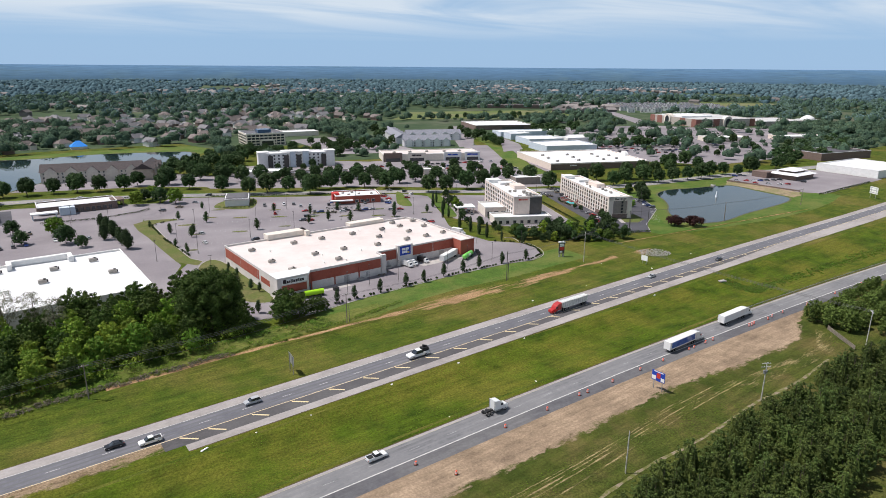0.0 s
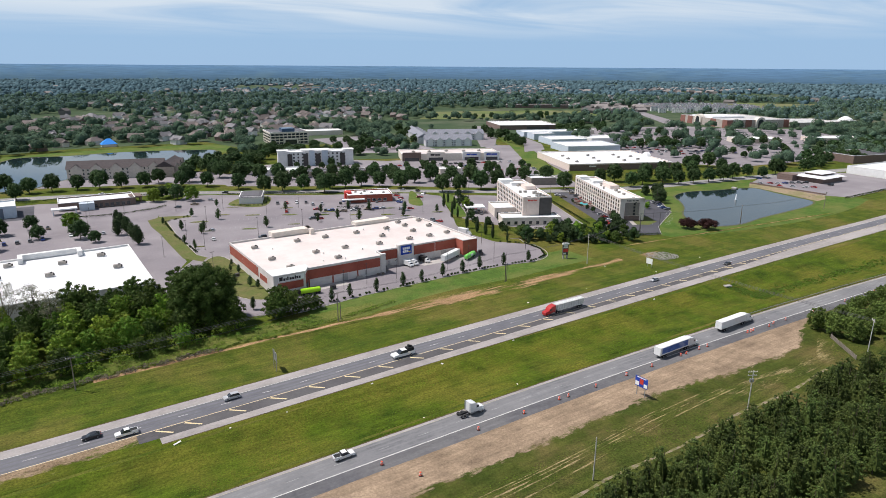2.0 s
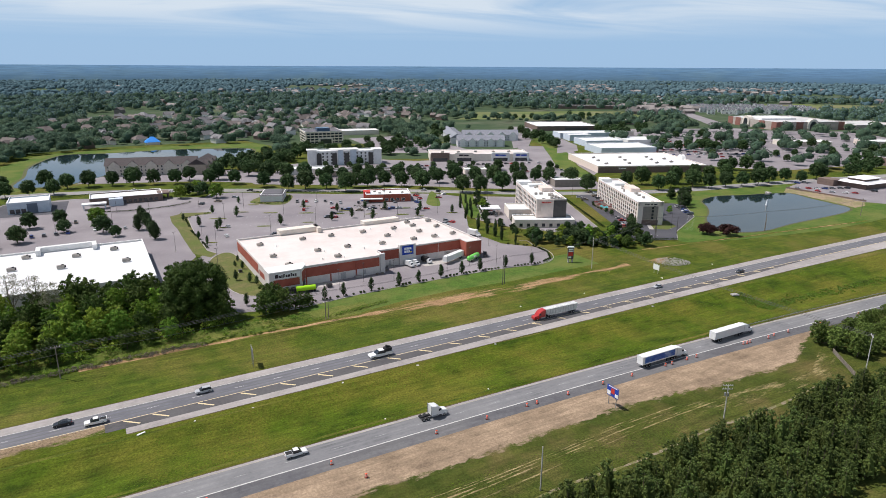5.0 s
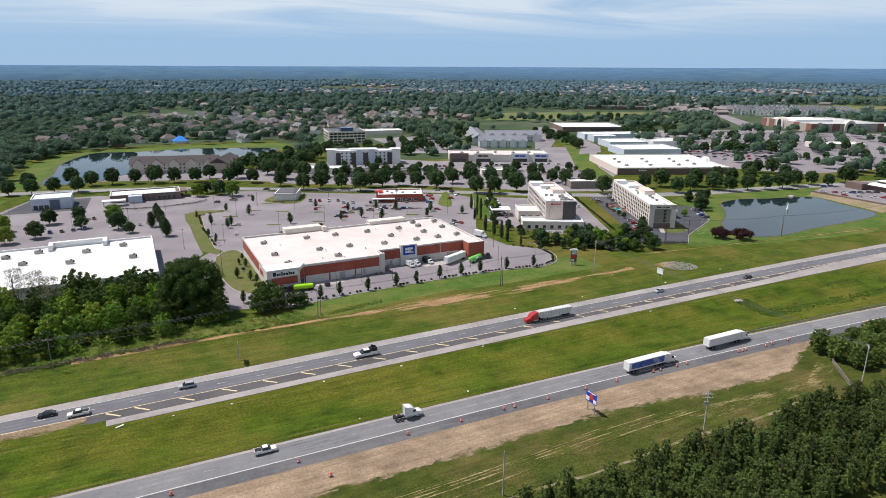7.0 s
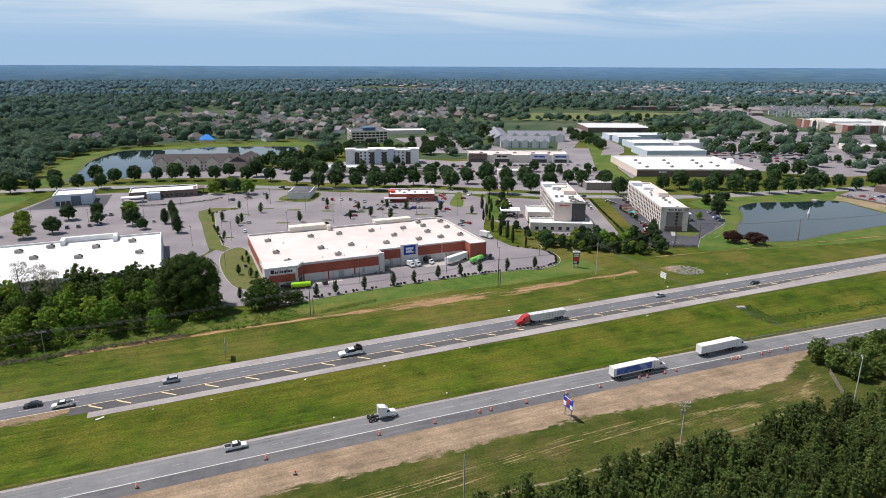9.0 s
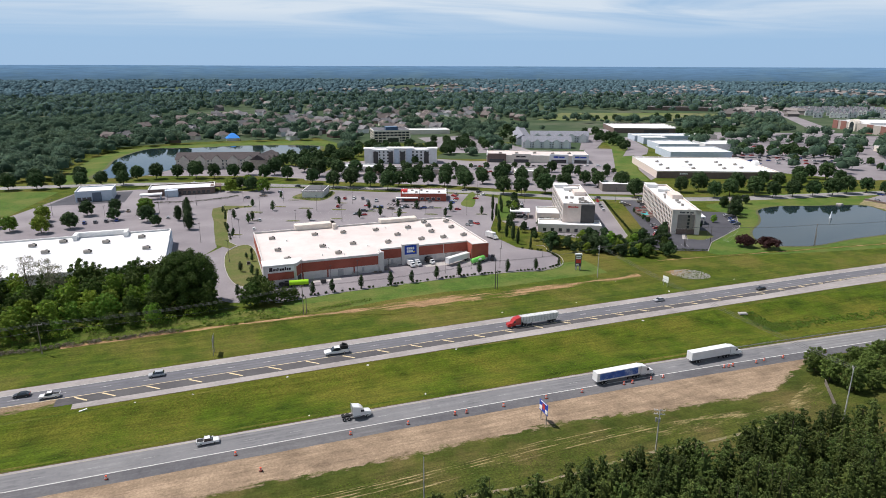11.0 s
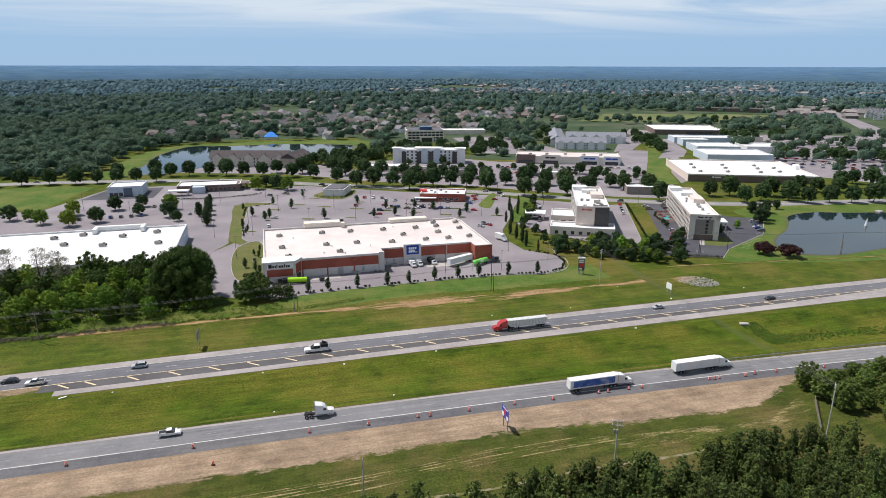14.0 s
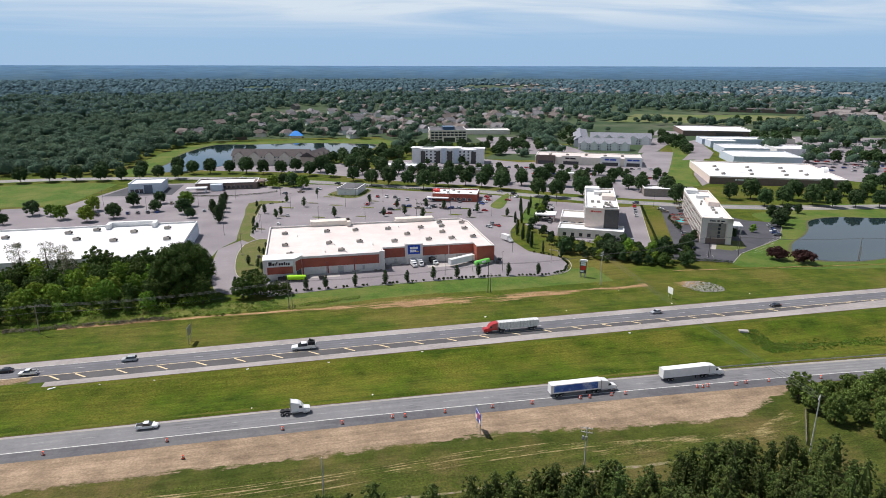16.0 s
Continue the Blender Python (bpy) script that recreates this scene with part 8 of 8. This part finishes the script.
def power_pole(key, x, y, h, mat_, label, arms=1, gear=0, turn=0, twin=False):
    root = thing("power_pole", x, y, 0, turn, label, "power pole", "power poles")
    part("pole", Shape().tube((0, 0, -0.3), (0, 0, h), 0.19, 0.12, 10), mat_, root)
    if twin:
        part("stub_pole", Shape().tube((1.3, 0.5, -0.3), (1.3, 0.5, h * 0.62), 0.17, 0.13, 8), mat_, root)
    for k in range(arms):
        z = h - 0.5 - k * 1.1
        part("crossarm", Shape().box(-1.4, 1.4, 0.1, 0.24, z - 0.08, z + 0.08), mat_, root)
        for xx in (-1.25, -0.5, 0.5, 1.25):
            part("insulator", Shape().tube((xx, 0.17, z + 0.08), (xx, 0.17, z + 0.38), 0.07, 0.05, 6), TRIM, root)
    for k in range(gear):
        part("transformer", Shape().tube((-0.75 + 0.75 * k, -0.35, h - 3.4), (-0.75 + 0.75 * k, -0.35, h - 2.4), 0.28, n=10), METAL_G, root)
    POLES[key] = (x, y, h, turn, arms)


power_pole("far_left", -85, 196, 11.5, DARKPOLE, "dark wooden power pole before the trees")
power_pole("left", 15, 197.4, 11.0, WOODPOLE, "wooden power pole before the trees")
power_pole("yard", 104.5, 203.0, 12.2, WOODPOLE, "brown wooden power pole with a stub pole", twin=True)
power_pole("middle", 188.7, 204.3, 14.2, DARKPOLE, "dark wooden power pole with a stub pole", arms=0, twin=True)
power_pole("pylon", 241.0, 203.4, 15.7, PALEPOLE, "pale weathered power pole with crossarm", arms=2, turn=40)
power_pole("hotel", 314.8, 231.4, 12.0, DARKPOLE, "dark power pole by the hotel hedge", arms=0, twin=True)
power_pole("hotel_b", 331.1, 229.8, 11.0, DARKPOLE, "dark power pole by the hotel drive", arms=0)
power_pole("pond", 386.5, 210.9, 12.2, WOODPOLE, "pair of wooden poles beside the pond", arms=0, twin=True)
power_pole("pond_b", 480, 205, 12.0, WOODPOLE, "wooden power pole beyond the pond", arms=1)
power_pole("gear", 176.3, 78.2, 12.3, PALEPOLE, "pale power pole with transformers by the wood", arms=2, gear=2, turn=-30)
power_pole("road", 235.5, 72.5, 16.6, PALEPOLE, "tall pale power pole by the thicket", arms=1, turn=40)
power_pole("plain", 113.9, 79.8, 11.8, PALEPOLE, "plain pale pole beside the wood", arms=0)


def cable(a, b, za, zb, off, sag):
    xa, ya = POLES[a][0], POLES[a][1]
    xb, yb = POLES[b][0], POLES[b][1]
    d = Vector((yb - ya, xa - xb)).normalized() * off
    n_ = 14
    pts = [Vector((xa + (xb - xa) * k / n_ + d.x, ya + (yb - ya) * k / n_ + d.y, za + (zb - za) * k / n_ - sag * 4 * (k / n_) * (1 - k / n_))) for k in range(n_ + 1)]
    cu = bpy.data.curves.new("power_cable", "CURVE")
    cu.dimensions, cu.bevel_depth, cu.bevel_resolution = "3D", 0.045, 0
    sp_ = cu.splines.new("POLY")
    sp_.points.add(n_)
    for pt, p in zip(sp_.points, pts):
        pt.co = (*p, 1)
    cu.materials.append(WIRE)
    tagged(new("power_cable", cu), "thin black sagging cable strung between power poles", "cable", "power cables")


for off in (-1.2, 0.0, 1.2):
    cable("road", "pylon", 16.3, 15.4, off, 1.6)
    cable("far_left", "left", 11.2, 10.8, off, 1.6)
    cable("left", "yard", 10.8, 11.9, off, 1.6)
cable("left", "yard", 8.2, 8.6, 0, 1.6)
cable("far_left", "left", 8.2, 8.2, 0, 1.6)
for off in (-0.4, 0.4):
    cable("yard", "middle", 11.9, 13.2, off, 1.4)
    cable("middle", "pylon", 13.2, 14.6, off, 1.0)
    cable("pylon", "hotel", 14.6, 11.6, off, 1.6)
    cable("hotel", "hotel_b", 11.6, 10.6, off, 0.3)
    cable("hotel_b", "pond", 10.6, 11.8, off, 1.0)
    cable("pond", "pond_b", 11.8, 11.6, off, 1.4)


def lamp_post(x, y, h, rz, group="car park lamps"):
    root = thing("lamp_post", x, y, 0, rz, "slim dark car park lamp post with twin heads", "street lamp", group)
    part("pole", Shape().tube((0, 0, 0.7), (0, 0, h), 0.10, 0.07, 8), DARKPOLE, root)
    part("base", Shape().tube((0, 0, 0), (0, 0, 0.75), 0.28, n=10), CONCRETE, root)
    for sx in (-1, 1):
        part("lamp_head", Shape().box(sx * 0.55 - 0.35, sx * 0.55 + 0.35, -0.18, 0.18, h - 0.05, h + 0.12), DARKPOLE, root)
    return root


LP = lamp_post(79.5, 285.8, 11.5, 0)
for x, y in ((120.5, 346), (150, 352), (184, 356), (206, 352), (103, 392), (140, 388), (168, 404), (122, 424), (150, 425), (84, 360), (87, 332), (232, 344), (219, 262), (204, 232), (176, 233), (148, 233.5), (121, 232.5), (134, 236), (190, 235), (44, 446), (63, 436), (40, 415), (10, 398), (-25, 430), (-55, 400), (240, 402), (262, 396), (268, 352), (286, 366), (214, 390), (66, 330), (95, 440), (232, 240), (350, 346), (338, 240), (390, 278)):
    copy_thing(LP, at(x, y, 36, 0.85 if y < 262 else 0.95))

# signs
def two_post_sign(name, x, y, rz, w, h, z0, face, label, posts=METAL_G):
    root = thing(name, x, y, 0, rz, label, "sign")
    for sx in (-0.32, 0.32):
        part("post", Shape().box(w * sx - 0.09, w * sx + 0.09, 0.03, 0.22, -0.2, z0 + h * 0.95), posts, root)
    part("panel", Shape().box(-w / 2, w / 2, -0.04, 0.02, z0, z0 + h), face, root)
    s_ = Shape()
    for k in range(3):
        s_.box(-w / 2, w / 2, 0.02, 0.07, z0 + h * (0.15 + 0.33 * k), z0 + h * (0.2 + 0.33 * k))
    part("stiffener", s_, METAL_G, root)
    return root


bsg = two_post_sign("highway_sign", 155.5, 100.0, -88, 4.4, 3.3, 3.3, SIGNBLUE, "blue roadside services sign on two posts")
part("logo_panel", Shape().box(-2.1, -0.8, -0.08, -0.03, 3.6, 4.9).box(0.9, 2.1, -0.08, -0.03, 3.6, 4.7), SIGNTEXT, bsg)
part("logo_panel", Shape().box(-0.6, 0.7, -0.08, -0.03, 4.3, 5.9), SIGNRED, bsg)
part("sign_bars", Shape().box(-1.6, 1.6, -0.08, -0.03, 6.2, 6.45), SIGNTEXT, bsg)
two_post_sign("highway_sign", 70.5, 177.5, 84, 5.0, 3.4, 3.0, METAL_G, "grey back of a large roadside sign")
two_post_sign("notice_board", 263.6, 183.3, -86, 3.5, 2.8, 1.6, SIGNTEXT, "white notice board on two posts in the verge")
two_post_sign("highway_sign", 552, 184, 60, 8, 5.4, 3.4, SIGNTEXT, "pale large sign board beside the highway")
py = thing("pylon_sign", 238.4, 216.4, 0, -25, "red and white shopping sign on two pale legs", "sign")
for x in (-0.95, 0.95):
    part("leg", Shape().box(x - 0.32, x + 0.32, -0.4, 0.4, 0, 1.9), CONCRETE, py)
part("cabinet", Shape().box(-1.5, 1.5, -0.45, 0.45, 1.9, 7.6), CHARCOAL, py)
part("crown_cap", Shape().box(-1.75, 1.75, -0.6, 0.6, 7.6, 8.1).box(-1.4, 1.4, -0.5, 0.5, 8.1, 8.4), TRIM, py)
part("red_panel", Shape().box(-1.2, 1.2, -0.52, -0.44, 3.6, 5.4), SIGNRED, py)
part("white_panel", Shape().box(-1.2, 1.2, -0.52, -0.44, 5.7, 6.3).box(-1.2, 0.3, -0.52, -0.44, 2.4, 3.2).box(-1.2, 1.2, -0.52, -0.44, 6.6, 7.2), SIGNTEXT, py)

# orange barrels along the new shoulder
def barrel(x, y):
    root = thing("traffic_barrel", x, y, 0.06, 0, "orange and white traffic barrel on the shoulder", "traffic barrel", "traffic barrels")
    part("drum", Shape().tube((0, 0, 0.08), (0, 0, 1.0), 0.33, 0.26, 12).tube((0, 0, 1.0), (0, 0, 1.08), 0.1, 0.08, 8), ORANGE, root)
    for z, k in ((0.36, 0.315), (0.68, 0.295)):
        part("band", Shape().tube((0, 0, z), (0, 0, z + 0.13), k + 0.008, k - 0.005, 12), TRIM, root)
    part("base", Shape().tube((0, 0, 0), (0, 0, 0.08), 0.48, n=12), BLACKMAT, root)
    return root


BR = barrel(74.5, 113.0)
for x, y in ((45, 113.3), (15, 113.6), (-15, 113.8), (104, 112.4), (120, 112.0), (134, 112.2), (137.5, 112.0), (149, 111.7), (163, 111.6), (175, 111.2), (190, 111.0), (193, 110.9), (200, 110.8), (204.5, 110.6), (228, 109.6), (229.8, 109.4), (231.6, 109.5), (240.7, 108.6), (244.6, 109.0), (252.4, 108.5), (270, 106.8), (294.5, 105.9), (318, 104.5), (80, 103.7)):
    copy_thing(BR, pose(x, y, 0.06 if y > 104 else 0.35))

# guard rail of the near carriageway
gr = thing("guard_rail", 0, 0, 0, 0, "weathered steel guard rail on short posts", "guard rail", "", "structure")
s = Shape()
pts = [(225 + 4 * k, east_line(225 + 4 * k) + 9.0) for k in range(48)]
for (x0, y0), (x1, y1) in zip(pts[:-1], pts[1:]):
    s.add([(x0, y0, 0.42), (x1, y1, 0.42), (x1, y1, 0.75), (x0, y0, 0.75), (x0, y0 + 0.08, 0.42), (x1, y1 + 0.08, 0.42), (x1, y1 + 0.08, 0.75), (x0, y0 + 0.08, 0.75)], [(0, 1, 2, 3), (7, 6, 5, 4), (3, 2, 6, 7), (0, 4, 5, 1)])
part("rail", s, METAL_G, gr)
pm = Shape().box(-0.08, 0.08, 0.1, 0.26, -0.2, 0.72).mesh("post", WOODPOLE)
for x, y in pts[::1]:
    p = part("post", pm, WOODPOLE, gr)
    p.matrix_basis = pose(x, y, 0)
# old board fence by the thicket
fn = thing("board_fence", 0, 0, 0, 0, "weathered grey fence running to the thicket", "fence", "", "structure")
fp = Shape().box(-0.05, 0.05, -0.35, 0.35, 0, 1.6).mesh("slat", WOODPOLE)
for k in range(20):
    q = k / 19
    p = part("slat", fp, WOODPOLE, fn)
    p.matrix_basis = pose(249.5 - 11.5 * q, 90 - 13.5 * q, 0, 0, 0, -40)
# drain inlet and stones in the median
dr = thing("drain_inlet", 271.1, 145.2, -0.4, -20, "pale concrete drain inlet in the median", "drain")
part("slab", Shape().box(-1.6, 1.6, -1.0, 1.0, 0, 0.5).box(-1.2, 1.2, -0.7, 0.7, 0.5, 0.6), CONCRETE, dr)
sp = thing("pond_outlet", 497, 284, 0.05, 20, "pale concrete outlet at the pond's edge", "drain")
part("slab", Shape().box(-3, 3, -1.5, 1.5, 0, 0.8).box(-2.2, 2.2, -1.0, 2.2, 0.8, 1.0), CONCRETE, sp)
ft = thing("fountain", 454, 256, 0.12, 0, "white water jet rising from the pond", "fountain")
part("jet", Shape().tube((0, 0, 0), (0.2, 0, 4.6), 0.9, 0.15, 10), material("spray_white", (0.75, 0.78, 0.80), 0.5), ft)
# kerbed planting islands in the car park
r = random.Random(66)
for x, y, w in ((100, 398, 12), (118, 410, 9), (134, 399, 11), (161, 408, 9), (155, 387, 11), (173, 376, 11), (192, 364, 10), (210, 353, 10), (220, 370, 10), (181, 382, 10), (121, 364, 10), (98, 372, 7), (86, 340, 7), (148, 361, 8), (188, 349, 7), (218, 344, 7), (242, 342, 9), (130, 430, 9)):
    isl = thing("kerbed_island", x, y, 0.06, -22, "small kerbed planting island in the car park", "island", "kerbed islands", "structure")
    ring = [(math.cos(a) * w * 0.5, math.sin(a) * w * 0.17) for a in np.linspace(0, 6.283, 17)[:-1]]
    part("kerb", Shape().prism(ring, 0, 0.16), CONCRETE, isl)
    part("planting", Shape().prism([(a * 0.93, b * 0.85) for a, b in ring], 0.1, 0.2), DRYLAWN if r.random() < 0.6 else MEDIAN, isl)
region("drive_island", smooth_loop([(266, 416), (262, 400), (246, 366), (240, 374), (252, 396)]), 0.11, LAWN, "kerbed lawn island beside the drive", "lawn")
region("drive_verge", smooth_loop([(280, 396), (268, 372), (254, 344), (246, 326), (252, 322), (268, 352), (284, 384)]), 0.11, LAWN, "planted verge beside the drive", "lawn")
# painted bays in the dark car park
bays = thing("parking_bays", 0, 0, 0, 0, "white painted parking bay lines", "road marking", "", "structure")
bm_ = dash_mesh(0.12, 5.0, PAINT_W)
for k in range(14):
    d = part("dash", bm_, PAINT_W, bays)
    d.matrix_basis = pose(346 + k * 2.5, 234 + k * 1.9, 0.085, 0, 0, -60)
for k in range(6):
    d = part("dash", bm_, PAINT_W, bays)
    d.matrix_basis = pose(306 + k * 2.6, 240 - k * 1.3, 0.085, 0, 0, 64)

# ---------------------------------------------------------------- small things
def kerb_line(name, pts, label, w=0.3, h=0.15):
    s = Shape()
    for (x0, y0), (x1, y1) in zip(pts[:-1], pts[1:]):
        L, a = math.hypot(x1 - x0, y1 - y0), math.degrees(math.atan2(y1 - y0, x1 - x0))
        s.box(-w / 2, L + w / 2, -w / 2, w / 2, 0, 0.07 + h, pose(x0, y0, 0, 0, 0, a))
    return setting(name, s, CONCRETE, label, "kerb")


kerb_line("kerb_yard", smooth_loop([(100, 222.2), (126, 223.2), (152, 224.3), (179, 224.8), (206, 223.6), (222, 220.8), (234, 224.8), (241, 236), (241, 249), (230, 261)], 5)[:-5], "pale concrete kerb round the yard")
kerb_line("kerb_strip", [(84.5, 317), (81, 325), (81, 369), (83.2, 410), (86, 414), (99, 415)], "pale kerb along the grass strip")
kerb_line("kerb_lawn", smooth_loop([(80, 308), (92, 312), (93, 247), (81, 249), (77, 280)], 6), "pale kerb round the dry lawn")
kerb_line("kerb_hotel", [(300, 262), (343, 352)], "kerb between the hotel drives")
kerb_line("kerb_dark", [(322, 221), (336, 234), (378, 256), (402, 284)], "pale kerb of the dark car park")
# pale plank lying by the end of the shoulder
pk = thing("plank", 34.4, 150.8, ground_height(34.4, 150.8), 25, "pale plank lying in the median grass", "plank")
part("board", Shape().box(-1.1, 1.1, -0.25, 0.25, 0.02, 0.16), TRIM, pk)
# scraps of litter along the verges
r = random.Random(88)
lit = None
for x, y in ((92, 151.5), (64, 150), (180, 178.5), (150, 152.5), (118, 151), (260, 176), (214, 178), (130, 126.5), (95, 126), (69.1, 123.8), (246, 196), (300, 180), (48, 150.5), (228, 152)):
    if lit is None:
        lit = thing("litter", x, y, ground_height(x, y), 0, "scrap of white litter on the grass", "litter", "litter")
        part("scrap", Shape().box(-0.35, 0.3, -0.2, 0.22, 0, 0.12).box(-0.1, 0.42, -0.05, 0.3, 0.08, 0.2), TRIM, lit)
    else:
        copy_thing(lit, pose(x, y, ground_height(x, y) + 0.02, 0, 0, r.uniform(0, 360)) @ Matrix.Scale(r.uniform(0.6, 1.2), 4))
# bins and a ground unit beside the store
bn = thing("waste_container", 118.5, 238.5, 0.08, 5, "dark steel waste container in the yard", "waste container", "waste containers")
part("bin", Shape().add([(-1.0, -0.8, 0.15), (1.0, -0.8, 0.15), (1.0, 0.8, 0.15), (-1.0, 0.8, 0.15), (-1.15, -0.9, 1.4), (1.15, -0.9, 1.4), (1.15, 0.9, 1.5), (-1.15, 0.9, 1.5)], [(3, 2, 1, 0), (0, 1, 5, 4), (1, 2, 6, 5), (2, 3, 7, 6), (3, 0, 4, 7), (4, 5, 6, 7)]), CHARCOAL, bn)
part("lid", Shape().box(-1.18, 1.18, -0.92, 0.92, 1.44, 1.54), BLACKMAT, bn)
for x, y, a in ((101.2, 239.2, 4), (149, 250.5, 0), (205.5, 244.5, 60), (207.5, 248, 60), (100.0, 241.5, 80), (196, 384, -20)):
    copy_thing(bn, pose(x, y, 0.08, 0, 0, a))
tb = thing("transformer_box", 88.4, 279.0, 0.08, 0, "small dark utility box on the lawn", "utility box")
part("cabinet", Shape().box(-0.8, 0.8, -0.7, 0.7, 0.1, 1.4), CHARCOAL, tb)
part("pad", Shape().box(-1.0, 1.0, -0.9, 0.9, 0, 0.1), CONCRETE, tb)
# pallets and carts by the dock
for x, y, a in ((147, 244.4, 10), (144.5, 244.8, 30), (150.5, 247.5, 0)):
    pl = thing("pallet_stack", x, y, 0.08, a, "stack of worn wooden pallets by the dock", "pallets", "pallet stacks")
    for k in range(5):
        part("pallet", Shape().box(-0.6, 0.6, -0.5, 0.5, 0.16 * k, 0.16 * k + 0.12), WOODPOLE, pl)
# painted bays in the main car park
pb = thing("bay_lines", 0, 0, 0, 0, "faded white parking bay lines", "road marking", "", "structure")
bl = dash_mesh(0.14, 5.2, WORN)
for row, (x0, y0, n_) in enumerate(((88, 352, 24), (104, 376, 20), (112, 396, 16), (150, 372, 14), (186, 352, 10))):
    for k in range(n_):
        d = part("dash", bl, WORN, pb)
        d.matrix_basis = pose(x0 + k * 2.7, y0 - k * 1.1, 0.08, 0, 0, 68)
